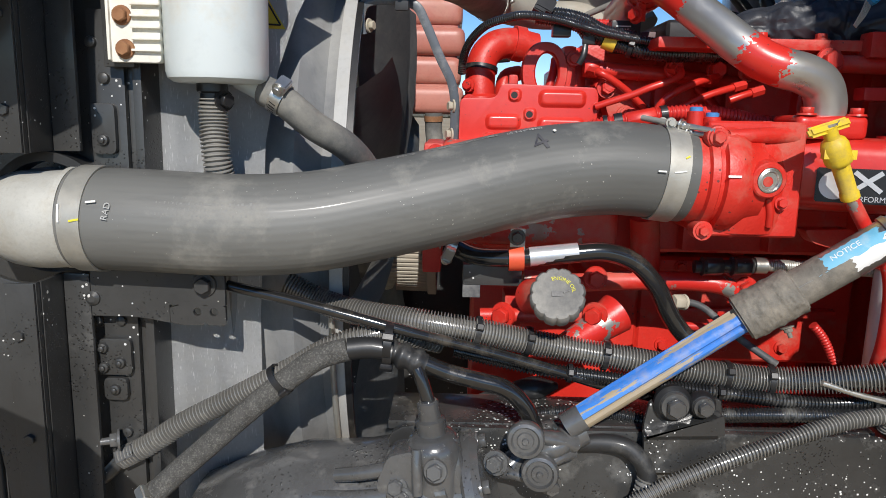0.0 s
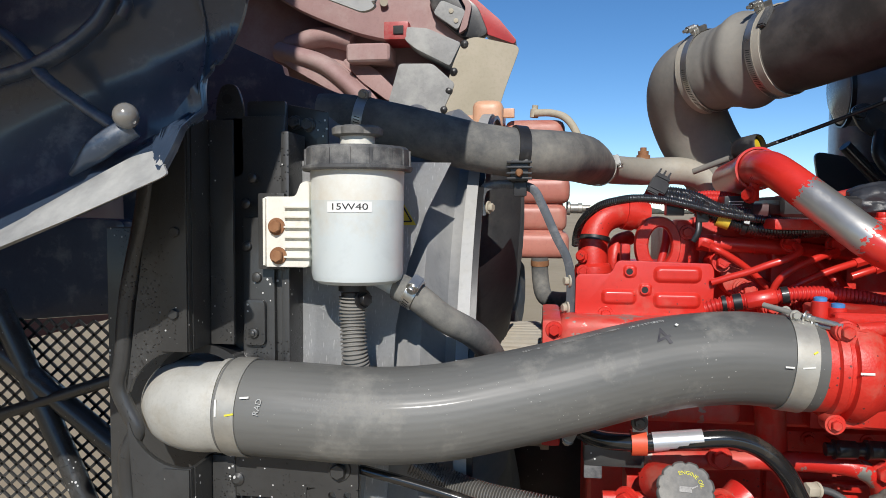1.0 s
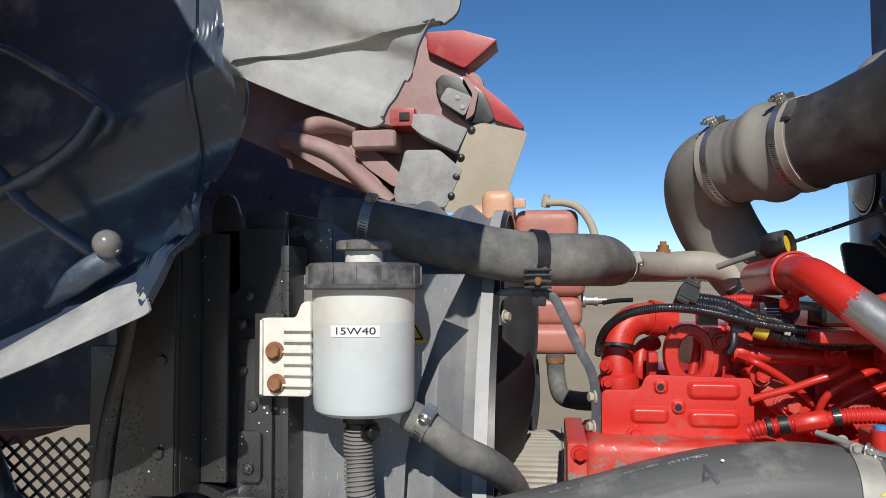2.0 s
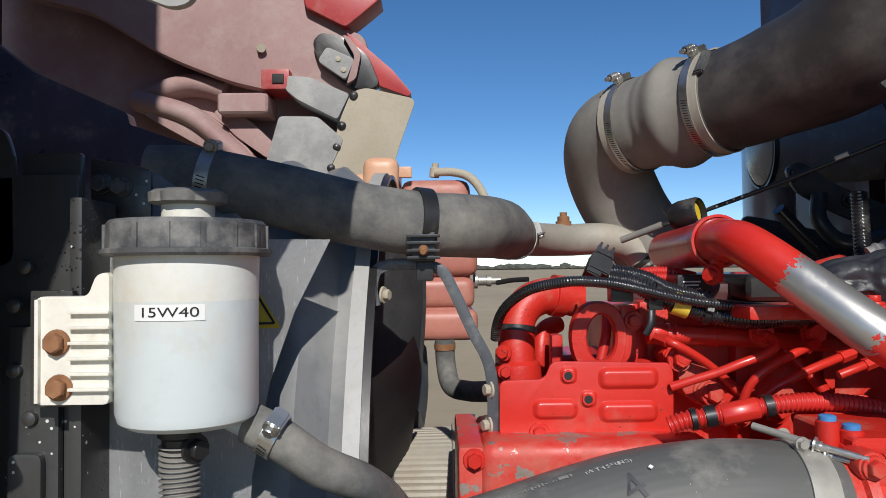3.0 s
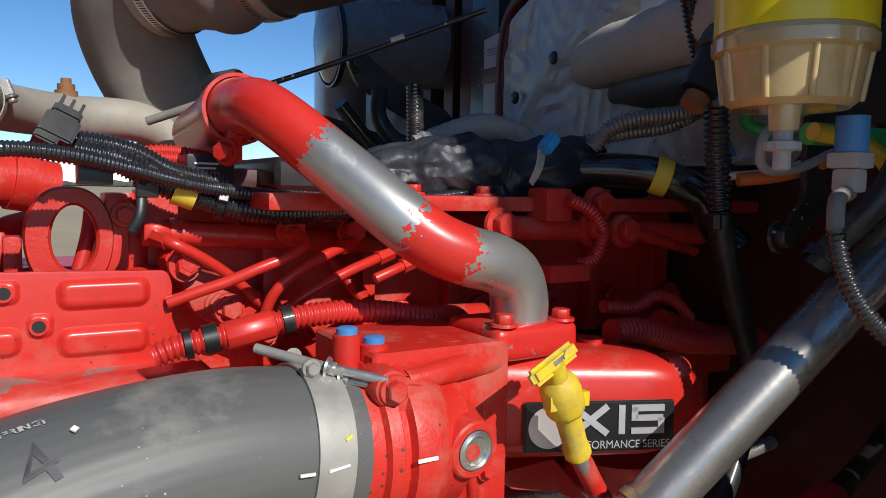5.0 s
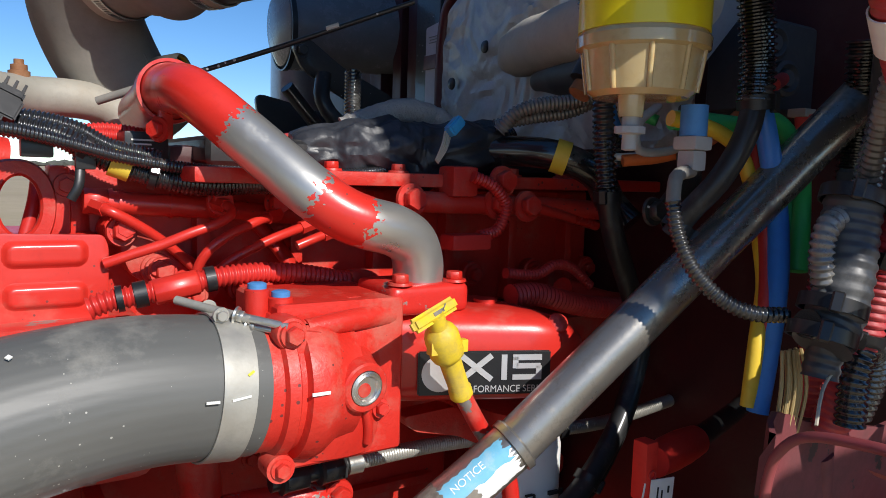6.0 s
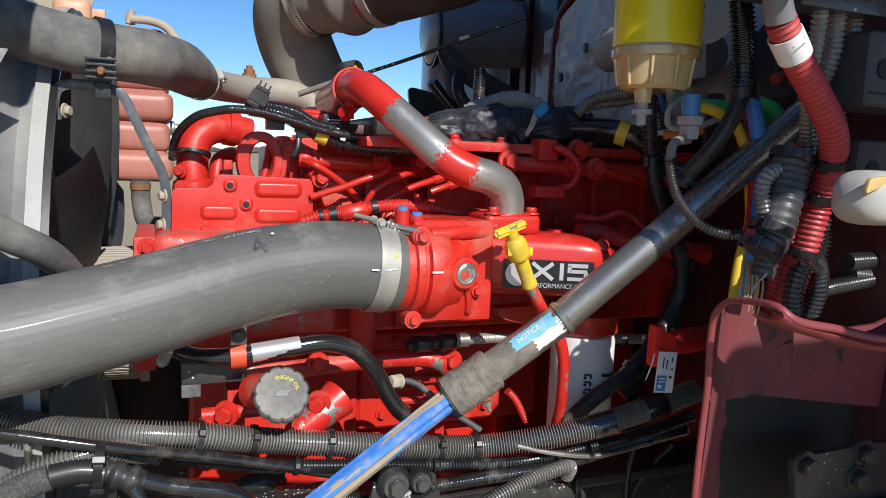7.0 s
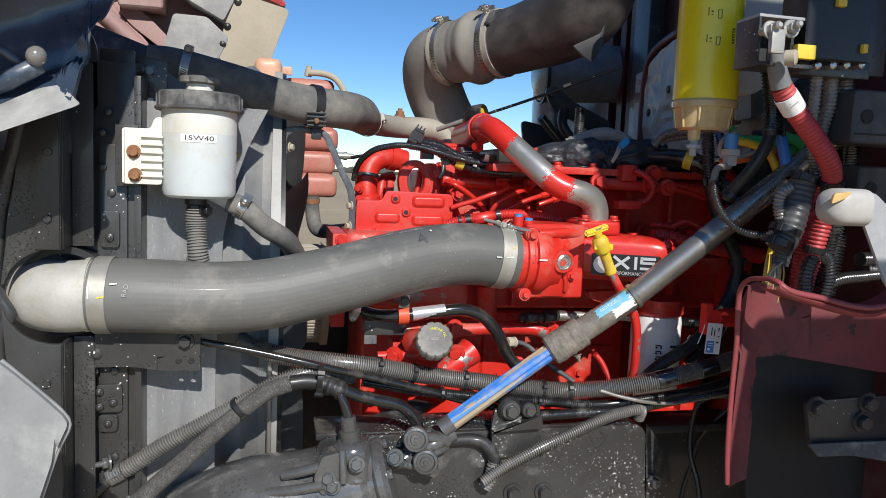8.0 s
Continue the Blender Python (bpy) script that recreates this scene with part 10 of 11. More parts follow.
# ---- electrical trunk, air lines, junction ----
def right_trunk():
    red = [(0.531, 0.532, 1.759), (0.537, 0.534, 1.736), (0.548, 0.537, 1.714), (0.572, 0.542, 1.689), (0.612, 0.548, 1.654), (0.650, 0.556, 1.619), (0.673, 0.572, 1.593), (0.683, 0.590, 1.549), (0.680, 0.600, 1.497), (0.678, 0.610, 1.452), (0.677, 0.620, 1.406)]
    th = thing("battery_cable", red[4], "thick red corrugated battery cable with a white tag", "cable")
    tube("taped_head", red[:3], [0.0105, 0.012, 0.013, 0.0138], TAPE_PALE, th, "grey taped cable head", seg=20)
    loom("red_loom", red[2:], 0.0145, RED_LOOM, th, pitch=0.0062, depth=0.14, seg=24)
    p, d = on_tube(red, 0.185)
    band("white_tag", p, d, 0.0150, 0.027, LABEL, th, "white printed cable tag", seg=28)
    m = facing(p + Vector((-0.005, -0.0150, 0.0)), (-0.32, -0.95, 0), d)
    bars("tag_print", m, [(0.002, 0.004, 0.012, 0.0014), (0.0, 0.0, 0.014, 0.0014), (0.002, -0.004, 0.01, 0.0014)], PRINT_GREY, th)
    for k in (0.55, 0.66, 0.81):
        p, d = on_tube(red, k)
        zip_tie(p, d, 0.0154, th, (-1, -0.5, 0.2), 0.009)
    specs = [("black corrugated cable conduit from the junction studs", [(0.622, 0.560, 1.737), (0.625, 0.565, 1.702), (0.632, 0.575, 1.667), (0.666, 0.600, 1.607)], 0.0085, LOOM_DUSTY),
             ("black corrugated cable conduit from the junction studs", [(0.650, 0.565, 1.739), (0.658, 0.575, 1.697), (0.660, 0.590, 1.653), (0.678, 0.610, 1.591)], 0.0105, LOOM_DUSTY),
             ("black corrugated cable conduit with a red lower end", [(0.681, 0.570, 1.742), (0.688, 0.580, 1.711), (0.688, 0.590, 1.679), (0.685, 0.600, 1.646)], 0.0095, LOOM_DUSTY),
             ("thick black corrugated conduit beside the red cable", [(0.767, 0.660, 1.728), (0.778, 0.665, 1.675), (0.784, 0.670, 1.621), (0.780, 0.670, 1.557), (0.772, 0.670, 1.482), (0.764, 0.670, 1.407)], 0.0185, LOOM),
             ("black corrugated conduit beside the red cable", [(0.734, 0.630, 1.584), (0.734, 0.635, 1.530), (0.735, 0.640, 1.485), (0.725, 0.640, 1.430)], 0.0150, LOOM),
             ("faded red corrugated cable conduit", [(0.704, 0.640, 1.582), (0.698, 0.645, 1.520), (0.692, 0.645, 1.456), (0.694, 0.650, 1.410)], 0.0125, RED_LOOM),
             ("black corrugated conduit column at the cab corner", [(0.899, 0.740, 1.517), (0.908, 0.740, 1.446), (0.916, 0.740, 1.354), (0.926, 0.740, 1.270)], 0.021, LOOM),
             ("black corrugated conduit running to the cab", [(0.722, 0.640, 1.416), (0.771, 0.650, 1.433), (0.823, 0.660, 1.437), (0.888, 0.670, 1.441)], 0.0105, LOOM),
             ("black corrugated conduit running to the cab", [(0.817, 0.660, 1.466), (0.882, 0.670, 1.466), (0.975, 0.680, 1.457), (1.079, 0.690, 1.451)], 0.012, LOOM),
             ("black rubber pipe running to the cab", [(0.834, 0.670, 1.448), (0.893, 0.675, 1.441), (0.969, 0.680, 1.430), (1.083, 0.690, 1.431)], 0.014, RUBBER_DARK),
             ("black corrugated loop at the trunk", [(0.668, 0.600, 1.419), (0.670, 0.600, 1.458), (0.682, 0.600, 1.478), (0.705, 0.605, 1.471), (0.716, 0.610, 1.444), (0.718, 0.620, 1.411)], 0.0115, LOOM),
             ("thick black corrugated conduit by the fuel filter", [(0.639, 0.690, 1.772), (0.648, 0.690, 1.732), (0.654, 0.690, 1.695), (0.653, 0.690, 1.665)], 0.0150, LOOM),
             ("black corrugated conduit under the fuel filter", [(0.641, 0.850, 1.687), (0.646, 0.850, 1.636), (0.654, 0.850, 1.584)], 0.0115, LOOM)]
    for lab, pts, r, mt in specs:
        t = thing("cable_conduit", pts[len(pts) // 2], lab, "conduit", "cable conduits")
        loom("loom", pts, r, mt, t, pitch=0.0055, depth=0.17, seg=18)
        if "red lower end" in lab:
            loom("red_end", [(0.688, 0.585, 1.691), (0.687, 0.592, 1.671), (0.685, 0.600, 1.646)], 0.0102, RED_LOOM, t, pitch=0.0055, depth=0.17)
    trunk = thing("taped_trunk", (0.635, 0.600, 1.547), "grey-black taped wiring trunk with branches", "wiring harness")
    loom("main", [(0.649, 0.600, 1.597), (0.644, 0.600, 1.573), (0.632, 0.595, 1.535), (0.623, 0.595, 1.505), (0.610, 0.595, 1.488)], 0.0205, TAPE_GREY, trunk, pitch=0.009, depth=0.06, seg=22)
    loom("lower_branch", [(0.627, 0.595, 1.509), (0.624, 0.600, 1.479), (0.620, 0.600, 1.462)], 0.013, TAPE_GREY, trunk, pitch=0.008, depth=0.07)
    loom("loop_branch", [(0.631, 0.600, 1.579), (0.615, 0.600, 1.572), (0.609, 0.600, 1.555), (0.617, 0.600, 1.528), (0.630, 0.600, 1.515)], 0.0088, LOOM_DUSTY, trunk, pitch=0.0052)
    loom("side_branch", [(0.598, 0.600, 1.504), (0.620, 0.600, 1.500), (0.639, 0.600, 1.509)], 0.0105, LOOM, trunk, pitch=0.0052)
    for q in ((0.646, 0.600, 1.592), (0.620, 0.595, 1.515), (0.609, 0.595, 1.496)):
        zip_tie(q, (0.35, 0, 1), 0.0218, trunk, (-1, -0.6, 0), 0.010)
    w = thing("wire_bundle", (0.630, 0.600, 1.453), "tan and white loose wires below the trunk", "wires")
    for i in range(11):
        s = Vector((0.632, 0.600, 1.475)) + Vector((0.0022 * (i - 5), 0.03 + 0.002 * math.sin(i * 2.3), 0))
        tube("wire", [s, s + Vector((0.001 * (i - 5), -0.004, -0.03)), s + Vector((0.0006 * (i - 5) - 0.002, 0.0, -0.075))], 0.0014, TAN_WIRE, w, seg=6)
    tube("white_wire", [(0.620, 0.590, 1.470), (0.611, 0.590, 1.463), (0.596, 0.585, 1.455), (0.584, 0.580, 1.439)], 0.0013, BEIGE, w, seg=6)
    # coloured air lines
    rows = (("yellow plastic air line", YELLOW_LINE, [(0.611, 0.740, 1.654), (0.648, 0.730, 1.648), (0.675, 0.720, 1.633), (0.690, 0.710, 1.593), (0.691, 0.700, 1.547), (0.685, 0.690, 1.513), (0.665, 0.680, 1.469), (0.660, 0.680, 1.412)], 0.0068),
            ("red plastic air line", RED_LINE, [(0.693, 0.720, 1.657), (0.694, 0.710, 1.616), (0.692, 0.700, 1.576), (0.687, 0.690, 1.536), (0.675, 0.680, 1.497), (0.671, 0.680, 1.446)], 0.0068),
            ("blue plastic air line", BLUE_LINE, [(0.675, 0.700, 1.671), (0.685, 0.695, 1.632), (0.695, 0.690, 1.582), (0.688, 0.680, 1.537), (0.680, 0.675, 1.498), (0.674, 0.675, 1.452), (0.666, 0.675, 1.407)], 0.0092),
            ("green plastic air line", GREEN_LINE, [(0.637, 0.760, 1.655), (0.684, 0.750, 1.655), (0.717, 0.730, 1.648), (0.733, 0.715, 1.619), (0.727, 0.700, 1.577), (0.720, 0.690, 1.525)], 0.0088),
            ("green plastic air line", GREEN_LINE, [(0.700, 0.720, 1.663), (0.728, 0.710, 1.651), (0.741, 0.700, 1.619), (0.732, 0.690, 1.583), (0.718, 0.680, 1.525)], 0.0088),
            ("orange cable behind the filter", ORANGE_LINE, [(0.663, 0.840, 1.620), (0.696, 0.820, 1.625), (0.737, 0.800, 1.640), (0.798, 0.800, 1.678)], 0.006),
            ("grey cable loop behind the filter", GREY_STEEL, [(0.665, 0.800, 1.673), (0.638, 0.800, 1.652), (0.640, 0.800, 1.630), (0.668, 0.790, 1.629), (0.707, 0.780, 1.644)], 0.0042),
            ("grey cable loop behind the filter", LABEL, [(0.654, 0.850, 1.623), (0.697, 0.840, 1.627), (0.750, 0.830, 1.639)], 0.004),
            ("blue cable behind the filter", BLUE_LINE, [(0.680, 0.880, 1.714), (0.685, 0.880, 1.674), (0.704, 0.880, 1.645)], 0.005),
            ("green plastic air line", GREEN_LINE, [(0.701, 0.860, 1.687), (0.698, 0.860, 1.674), (0.711, 0.840, 1.663)], 0.006))
    for lab, mt, pts, r in rows:
        t = thing("air_line" if "air" in lab else "cable", pts[2], lab, "air line" if "air" in lab else "cable", "air lines")
        tube("tube", pts, r, mt, t, seg=16)
    hz = thing("rubber_line", (0.619, 0.690, 1.606), "dusty black rubber hose with a cable tie", "hose")
    tube("hose", [(0.653, 0.690, 1.668), (0.644, 0.690, 1.640), (0.629, 0.700, 1.604), (0.615, 0.720, 1.573), (0.610, 0.730, 1.555)], 0.0100, RUBBER_DARK, hz, seg=18)
    zip_tie((0.655, 0.690, 1.667), (0.1, 0, -1), 0.0135, hz, (1, -0.5, 0), 0.012)
    zip_tie((0.614, 0.728, 1.561), (-0.5, 0.2, -0.8), 0.0128, hz, (0.6, -0.8, 0), 0.008)
    hz = thing("rubber_line", (0.685, 0.850, 1.503), "black rubber hose curving down past the shaft", "hose")
    tube("hose", [(0.653, 0.850, 1.587), (0.669, 0.850, 1.537), (0.704, 0.860, 1.488), (0.740, 0.870, 1.428), (0.732, 0.870, 1.377), (0.695, 0.860, 1.324), (0.638, 0.850, 1.276), (0.582, 0.850, 1.242), (0.551, 0.860, 1.209)], 0.0115, RUBBER_DARK, hz, seg=18)
    zip_tie((0.655, 0.850, 1.584), (0.1, 0, -1), 0.0128, hz, (-1, -0.5, 0), 0.010)
    zip_tie((0.737, 0.870, 1.434), (0.1, 0, -1), 0.0128, hz, (1, -0.5, 0), 0.010)
    zip_tie((0.650, 0.853, 1.284), (-0.6, 0, -0.8), 0.0128, hz, (1, -0.5, 0), 0.010)
    hz = thing("rubber_line", (0.711, 0.900, 1.304), "black rubber hose curving down past the shaft", "hose")
    tube("hose", [(0.763, 0.890, 1.416), (0.748, 0.890, 1.341), (0.706, 0.890, 1.269), (0.663, 0.890, 1.230)], 0.011, RUBBER_DARK, hz, seg=18)
    # junction block with studs and lidded box
    jb = thing("junction_block", (0.596, 0.560, 1.786), "black junction box with brass studs and yellow latch tabs", "junction box")
    a, b = (0.501, 0.550, 1.802), (0.598, 0.550, 1.738)
    block("back_plate", 0.5265, 0.572, 0.575, 0.583, 1.745, 1.802, STEEL_BLACK, jb, bevel=0.003)
    block("back_plate", 0.573, 0.747, 0.575, 0.583, 1.745, 1.862, STEEL_BLACK, jb, bevel=0.003)
    block("tray_side", a[0], a[0] + 0.004, 0.53, 0.58, b[2], a[2], STEEL_BLACK, jb, bevel=0.001)
    block("tray_top", a[0], (0.586, 0.550, 1.806)[0], 0.53, 0.58, a[2], a[2] + 0.004, GREY_STEEL, jb, bevel=0.001)
    block("tray_divider", (0.551, 0.530, 1.799)[0], (0.553, 0.530, 1.799)[0] + 0.003, 0.53, 0.578, (0.557, 0.530, 1.763)[2], a[2], STEEL_BLACK, jb, bevel=0.001)
    block("tray_base", a[0], (0.586, 0.550, 1.806)[0], 0.525, 0.58, b[2], b[2] + 0.006, STEEL_BLACK, jb, bevel=0.002)
    c0, c1 = (0.570, 0.540, 1.752), (0.672, 0.540, 1.838)
    bx = block("box", c0[0], c1[0], 0.525, 0.58, c0[2], 1.846, PLASTIC, jb, bevel=0.005, seg=3)
    for u, v in (((0.554, 0.520, 1.750), (0.583, 0.520, 1.769)), ((0.611, 0.520, 1.823), (0.625, 0.520, 1.832)), ((0.657, 0.520, 1.765), (0.665, 0.520, 1.777))):
        block("latch_tab", u[0], v[0], 0.519, 0.53, u[2], v[2], YELLOW_TAPE, bx, "yellow latch tab", bevel=0.002)
    for p in ((0.505, 0.490, 1.781), (0.535, 0.490, 1.785)):
        turned("stud", [(0.0052, 0), (0.0052, 0.035), (0.003, 0.038)], (p[0], 0.53, p[2]), (0, -1, 0.1), BAND, jb, "pale threaded stud", seg=16)
        hexbolt("stud_nut", (p[0], 0.512, p[2]), (0, -1, 0.1), 0.0085, BAND, jb)
    block("cable_lug", (0.500, 0.500, 1.775)[0], (0.520, 0.500, 1.777)[0], 0.500, 0.508, (0.511, 0.500, 1.750)[2], (0.507, 0.500, 1.781)[2], BAND, jb, "pale cable lug", bevel=0.003)
    turned("side_nut", [(0.010, 0), (0.010, 0.012), (0.007, 0.014)], (0.526, 0.505, 1.746), (0.6, -0.7, 0), BEIGE, jb, seg=18)
    block("lower_tray", (0.579, 0.560, 1.730)[0], (0.695, 0.560, 1.738)[0], 0.545, 0.58, (0.630, 0.560, 1.734)[2], (0.627, 0.560, 1.758)[2], STEEL_BLACK, jb, bevel=0.003)
    for p in ((0.601, 0.550, 1.746), (0.625, 0.550, 1.748), (0.647, 0.550, 1.750), (0.671, 0.550, 1.752)):
        turned("terminal", [(0.0055, 0), (0.0055, 0.012), (0.003, 0.014)], (p[0], 0.546, p[2]), (0, -1, 0), ZINC, jb, seg=14)
    # control boxes
    for nm, a, b, y0, lab in (("control_box", (0.671, 0.540, 1.720), (0.824, 0.540, 1.645), 0.54, "charcoal plastic control box on the cowl"),
                              ("control_box", (0.746, 0.600, 1.616), (0.913, 0.600, 1.549), 0.60, "charcoal plastic control box below the junction")):
        t = thing(nm, a, lab, "control box", "control boxes")
        bd = block("body", a[0], b[0], y0, y0 + 0.07, b[2], a[2], CHARCOAL, t, bevel=0.007, seg=3)
        turned("screw_recess", [(0.010, 0), (0.010, 0.0012)], (a[0] + 0.022, y0 - 0.0005, (a[2] + b[2]) / 2), (0, -1, 0), INK, bd, seg=20)
        block("lid_seam", a[0] + 0.003, b[0] - 0.003, y0 - 0.0015, y0 + 0.002, b[2] + 0.012, b[2] + 0.014, INK, bd, bevel=0)
    vb = thing("valve_manifold", (0.819, 0.780, 1.711), "grey cast valve manifold on the cowl", "valve")
    c = Vector((0.828, 0.780, 1.725))
    block("body", c.x - 0.045, c.x + 0.05, 0.77, 0.84, c.z - 0.05, c.z + 0.045, CHARCOAL, vb, bevel=0.01, seg=3)
    for q in ((0.789, 0.770, 1.742), (0.806, 0.765, 1.708)):
        turned("port", [(0.018, 0), (0.018, 0.008), (0.014, 0.010), (0.010, 0.006), (0.008, 0.010)], q, (-0.2, -1, 0), CHARCOAL, vb, seg=28)
    tube("red_outlet", [(0.800, 0.760, 1.707), (0.754, 0.740, 1.695)], 0.007, RED_LINE, vb, "red outlet stub", seg=14)
    tube("red_hose", [(0.826, 0.750, 1.673), (0.830, 0.750, 1.651), (0.824, 0.750, 1.625), (0.822, 0.760, 1.605)], 0.0085, RED_LINE, vb, "red hose", seg=16)
    block("brass_collar", *[v for p in (((0.816, 0.750, 1.672)[0], (0.837, 0.750, 1.674)[0]), (0.742, 0.762), ((0.826, 0.750, 1.670)[2], (0.825, 0.750, 1.679)[2])) for v in p], BEIGE, vb, bevel=0.003)


TAPE_GREY = material("grey_black_harness_tape", (0.045, 0.047, 0.05), (0.085, 0.087, 0.09), 0.35, 0.5, dust=(0.2, 0.2, 0.195), dust_amount=0.25, dust_scale=20)
TAPE_PALE = material("pale_grey_tape", (0.16, 0.165, 0.17), (0.24, 0.245, 0.25), 0.35, 0.5, scale=18, bump=0.4, dust=(0.34, 0.33, 0.31), dust_amount=0.3, coat=0.3)
CHARCOAL = material("charcoal_box_plastic", (0.045, 0.047, 0.052), (0.065, 0.067, 0.072), 0.5, 0.65, dust=(0.2, 0.19, 0.17), dust_amount=0.3)
right_trunk()


# ---- fender, lamp, transmission dipstick ----
def fender():
    th = thing("rear_fender_panel", (0.517, 0.520, 1.289), "scuffed dull red inner fender panel with a rolled lip", "fender")
    q = lambda a: (a[0], a[2])
    lip = [(0.577, 0.620, 1.113), (0.569, 0.615, 1.166), (0.560, 0.605, 1.260), (0.554, 0.595, 1.351), (0.548, 0.590, 1.403), (0.542, 0.580, 1.428), (0.541, 0.565, 1.443), (0.539, 0.530, 1.451), (0.537, 0.495, 1.452), (0.543, 0.487, 1.445), (0.555, 0.486, 1.440), (0.599, 0.484, 1.432), (0.652, 0.482, 1.421), (0.682, 0.480, 1.420), (0.707, 0.478, 1.427), (0.762, 0.476, 1.456)]
    tube("rolled_lip", lip, 0.0042, FENDER_LIP, th, "scuffed red rolled lip, sunlight put into its colour", seg=14, flat=0.8)
    # broad turned-over rim along the top
    hi = curve_points([(x, 0.0, z) for x, z in [(0.534, 1.450), (0.550, 1.443), (0.600, 1.431), (0.655, 1.418), (0.679, 1.415), (0.707, 1.422)] + [(0.80, 1.470)]], 0.006)
    lo = curve_points([(x, 0.0, z) for x, z in [(0.529, 1.442), (0.544, 1.434), (0.594, 1.420), (0.649, 1.407), (0.682, 1.404), (0.706, 1.409)] + [(0.80, 1.453)]], 0.006)
    n = 60
    hi = [hi[int(i * (len(hi) - 1) / n)] for i in range(n + 1)]
    lo = [lo[int(i * (len(lo) - 1) / n)] for i in range(n + 1)]
    v, f = [], []
    for a, b in zip(hi, lo):
        for u, y in ((-0.15, 0.520), (-0.10, 0.497), (0.1, 0.488), (0.5, 0.484), (0.9, 0.487), (1.08, 0.497), (1.05, 0.520)):
            v.append((a[0] + (b[0] - a[0]) * u, y, a[2] + (b[2] - a[2]) * u))
    for i in range(n):
        for k in range(6):
            f.append((7 * i + k, 7 * i + k + 1, 7 * i + k + 8, 7 * i + k + 7))
    put("rim", v, f, FENDER_LIP, th, "scuffed red turned-over rim, sunlight put into its colour", 60)
    poly = [q((0.587, 0.610, 1.103)), q((0.571, 0.610, 1.168)), q((0.570, 0.610, 1.258)), q((0.569, 0.610, 1.347)), q((0.568, 0.610, 1.430)), q((0.600, 0.610, 1.434)), q((0.636, 0.610, 1.424)), q((0.656, 0.610, 1.415)), q((0.783, 0.610, 1.388)), q((0.846, 0.610, 1.392)), q((1.039, 0.610, 1.455)), q((1.069, 0.610, 1.253)), q((0.847, 0.610, 1.284)), q((0.659, 0.610, 1.315)), q((0.619, 0.610, 1.311)), q((0.615, 0.610, 1.257)), q((0.625, 0.610, 1.110))]
    bm = bmesh.new()
    f = bm.faces.new([bm.verts.new((a, 0, b)) for a, b in poly])
    bmesh.ops.triangulate(bm, faces=[f])
    for _ in range(5):
        es = [e for e in bm.edges if e.calc_length() > 0.03]
        if es:
            bmesh.ops.subdivide_edges(bm, edges=es, cuts=1)
            bmesh.ops.triangulate(bm, faces=bm.faces)
    xl = poly[4][0]
    for v in bm.verts:
        u = v.co.x - xl
        v.co.y = 0.603 + 0.03 * (1 - math.exp(-max(0, u) / 0.03)) + 0.05 * max(0, 1.435 - v.co.z)
    bmesh.ops.solidify(bm, geom=list(bm.faces), thickness=0.005)
    part("panel", bm, FENDER_RED, th, smooth=60)
    # one black colour holds both the soot and the recess's deep shade
    plate("recess", [q((0.622, 0.660, 1.325)), q((1.143, 0.660, 1.328)), q((1.204, 0.660, 0.923)), q((0.656, 0.660, 0.968))], 0.665, 0.672, SOOT_SHADE, th, "black recess of the panel, soot and shade in one colour", r=0.01)
    tube("stiffening_ridge", [(0.699, 0.632, 1.377), (0.710, 0.636, 1.339), (0.718, 0.640, 1.315)], 0.010, FENDER_RED, th, seg=12, flat=0.5)
    # dark hinge pocket
    hp = thing("hinge_bracket", (0.731, 0.585, 1.189), "dark hinge bracket in the fender pocket", "hinge")
    plate("plate", [q((0.691, 0.585, 1.186)), q((0.678, 0.585, 1.254)), q((0.828, 0.585, 1.259)), q((0.838, 0.585, 1.175))], 0.585, 0.595, STEEL_BLACK, hp, r=0.01)
    plate("pale_strip", [q((0.680, 0.575, 1.190)), q((0.859, 0.575, 1.189)), q((0.864, 0.575, 1.148)), q((0.761, 0.575, 1.168)), q((0.699, 0.575, 1.169))], 0.575, 0.581, CAP_GREY, hp, r=0.004)
    for p in ((0.695, 0.585, 1.245), (0.780, 0.585, 1.219), (0.787, 0.585, 1.249)):
        hexbolt("bolt", (p[0], 0.585, p[2]), (0, -1, 0), 0.012, STEEL_BLACK, hp)


# the panel's red once more, brightened to paint sun on lip and rim
FENDER_LIP = material("sunlit_scuffed_red_lip", (0.25, 0.045, 0.05), (0.32, 0.065, 0.07), 0.35, 0.5, dust=(0.16, 0.05, 0.05), dust_amount=0.4)
SOOT_SHADE = material("black_soot_and_shade", (0.008, 0.0078, 0.008), (0.016, 0.0155, 0.016), 0.55, 0.75, scale=9, dust=(0.05, 0.035, 0.034), dust_amount=0.2, dust_scale=8)
fender()


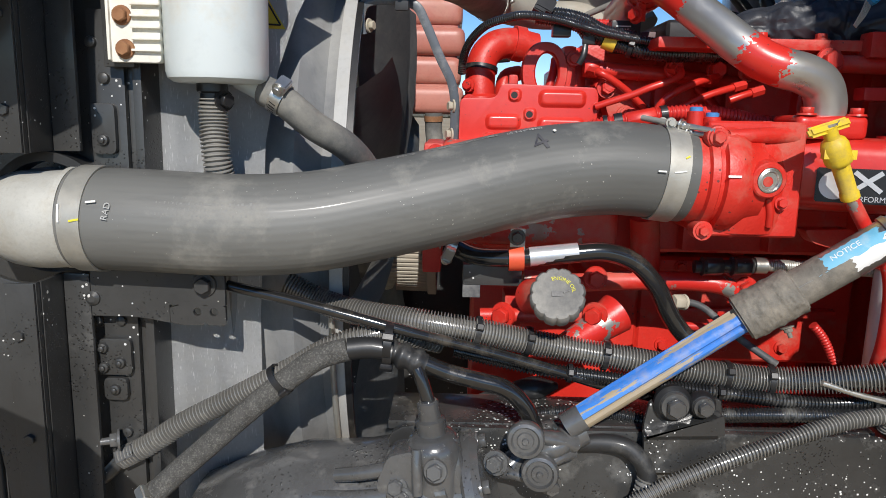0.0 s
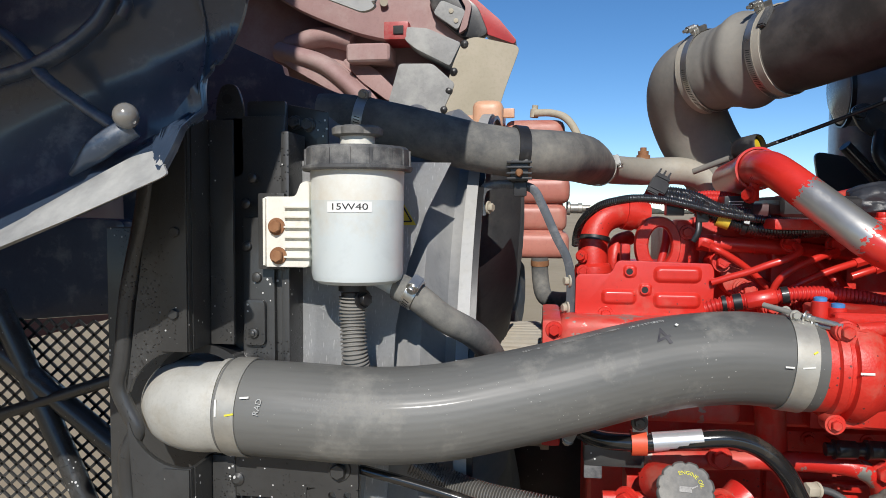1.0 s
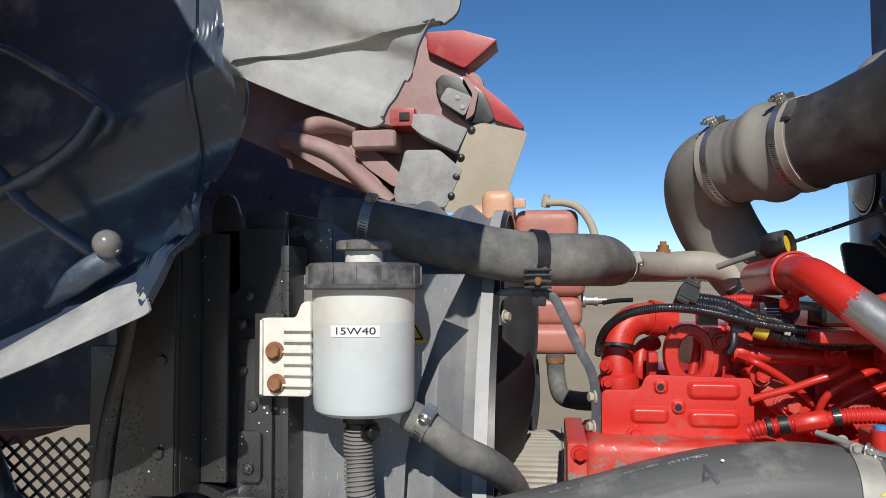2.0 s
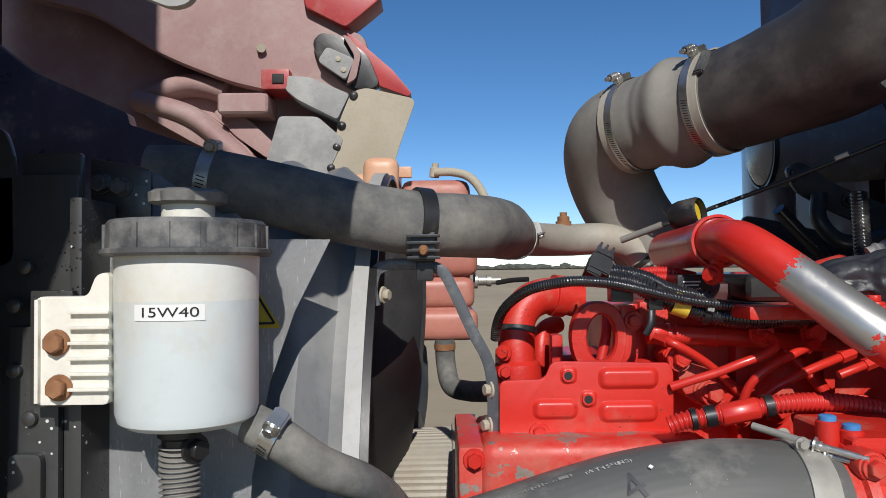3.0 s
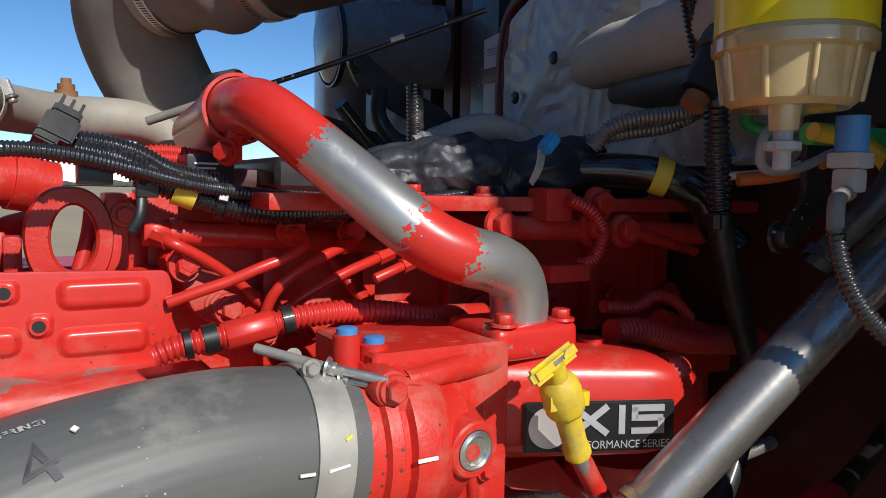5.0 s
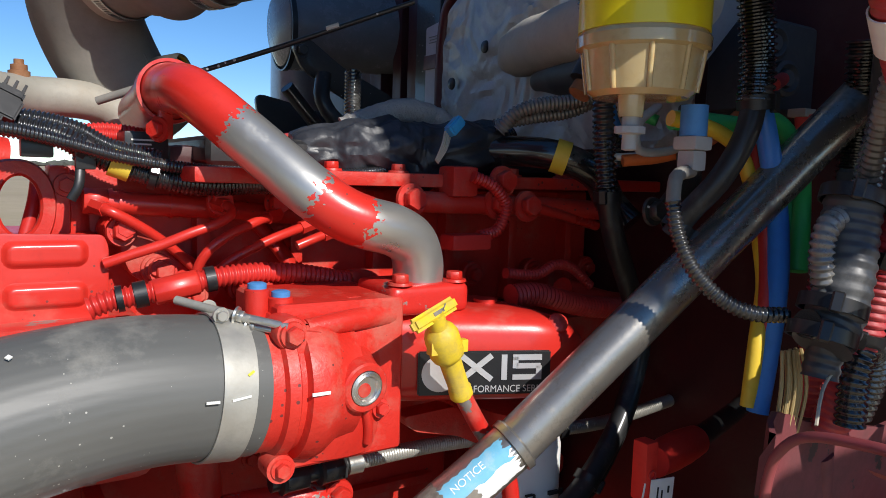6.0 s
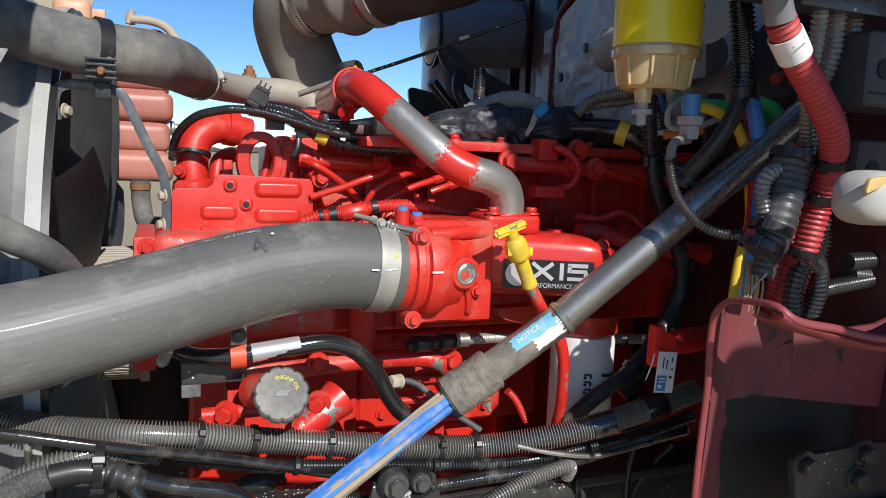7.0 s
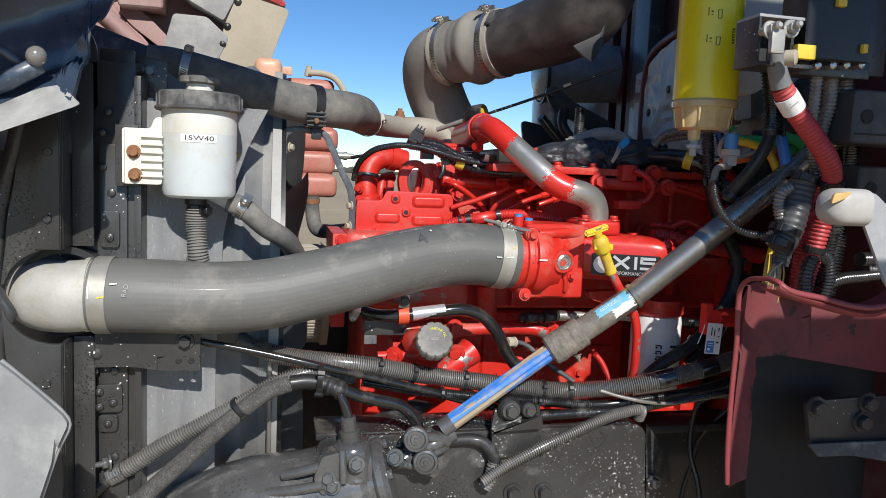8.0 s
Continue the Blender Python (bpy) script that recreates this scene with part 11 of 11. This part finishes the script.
def marker_lamp():
    th = thing("marker_lamp", (0.595, 0.460, 1.554), "dusty clear marker lamp with amber patch on a grey bracket", "lamp")
    x0, x1 = (0.571, 0.470, 1.553)[0], (0.629, 0.470, 1.554)[0]
    z0, z1 = (0.602, 0.470, 1.531)[2], (0.596, 0.470, 1.580)[2]
    n = 20
    vs, fs = [], []
    w = x1 - x0
    for i in range(n + 1):
        u = i / n
        k = math.sqrt(max(0.0, 1 - (1 - min(1, u / 0.45)) ** 2)) if u < 0.45 else 1.0
        k = max(k, 0.02)
        for a in np.linspace(0, 2 * math.pi, 24, endpoint=False):
            c, s = math.cos(a), math.sin(a)
            vs.append((x0 + w * u, 0.47 + 0.026 * k * math.copysign(abs(c) ** 0.7, c), (z0 + z1) / 2 + (z1 - z0) / 2 * k * math.copysign(abs(s) ** 0.6, s)))
    for i in range(n):
        for k in range(24):
            fs.append((i * 24 + k, i * 24 + (k + 1) % 24, (i + 1) * 24 + (k + 1) % 24, (i + 1) * 24 + k))
    fs += [tuple(range(24)), tuple(n * 24 + k for k in range(24))]
    put("lens", vs, fs, LAMP_GREY, th, "", 50)
    m = facing(((x0 * 0.6 + x1 * 0.4), 0.4435, z1 - 0.014), (0, -1, 0.3), (0.1, 0, 1))
    q = lambda a: (a[0], a[2])
    plate("amber_patch", [q((0.563, 0.445, 1.559)), q((0.567, 0.445, 1.573)), q((0.592, 0.445, 1.576)), q((0.586, 0.445, 1.568))], 0.4425, 0.447, AMBER_PATCH, th, "amber reflector patch", r=0.004)
    plate("bracket", [q((0.641, 0.475, 1.578)), q((0.659, 0.475, 1.574)), q((0.714, 0.475, 1.533)), q((0.730, 0.475, 1.409)), q((0.687, 0.475, 1.456)), q((0.642, 0.475, 1.538))], 0.474, 0.479, GREY_STEEL, th, "pale grey lamp bracket", r=0.004)


AMBER_PATCH = material("faded_amber_plastic", (0.62, 0.4, 0.14), (0.68, 0.47, 0.2), 0.4)
marker_lamp()


def transmission_dipstick():
    th = thing("transmission_dipstick", (0.600, 0.728, 1.357), "bright red transmission dipstick handle with a hanging tag", "dipstick")
    a, b = Vector((0.587, 0.723, 1.381)), Vector((0.588, 0.723, 1.329))
    m = (a + b) / 2
    block("handle", a.x - 0.0085, a.x + 0.006, 0.7160, 0.7320, b.z, a.z, PINK_TAG, th, bevel=0.003)
    band("handle_ring", (a.x - 0.001, 0.7155, m.z - 0.002), (0, 1, 0), 0.003, 0.002, RED_LINE, th, seg=16)
    tube("cap", [(0.609, 0.733, 1.354), (0.646, 0.743, 1.353), (0.691, 0.753, 1.352)], [0.014, 0.0165, 0.0165, 0.0145], PINK_TAG, th, seg=22)
    tube("tube", [(0.691, 0.753, 1.352), (0.782, 0.778, 1.356), (0.889, 0.808, 1.367)], 0.0105, TUBE_BLACK, th, seg=16)
    c = (0.595, 0.718, 1.323)
    tg = slab("tag", facing((c[0], 0.7130, c[2]), (-0.1, -1, 0), (0.06, 0, 1)), 0.026, 0.052, LABEL, th, "white and blue hanging tag", t=0.001)
    mm = facing((c[0], 0.7123, c[2]), (-0.1, -1, 0), (0.06, 0, 1))
    slab("tag_print", mm @ Matrix.Translation((-0.005, -0.014, 0)), 0.013, 0.02, BLUE_CAP, tg, t=0.001)
    bars("tag_marks", mm, [(0.007, 0.016, 0.002, 0.006), (0.008, 0.004, 0.003, 0.002), (0.007, -0.006, 0.004, 0.003), (-0.005, 0.012, 0.0015, 0.014), (0.0, 0.010, 0.0015, 0.012)], INK, tg)
    bars("tag_lines", mm @ Matrix.Translation((-0.005, -0.014, 0.0006)), [(0, 0.006, 0.009, 0.0014), (0, 0.002, 0.009, 0.0012), (-0.002, -0.004, 0.005, 0.004)], LABEL, tg)
    tube("tag_string", [(0.582, 0.718, 1.355), (0.576, 0.716, 1.335), (0.568, 0.716, 1.314)], 0.0008, LABEL, th, seg=6)


transmission_dipstick()
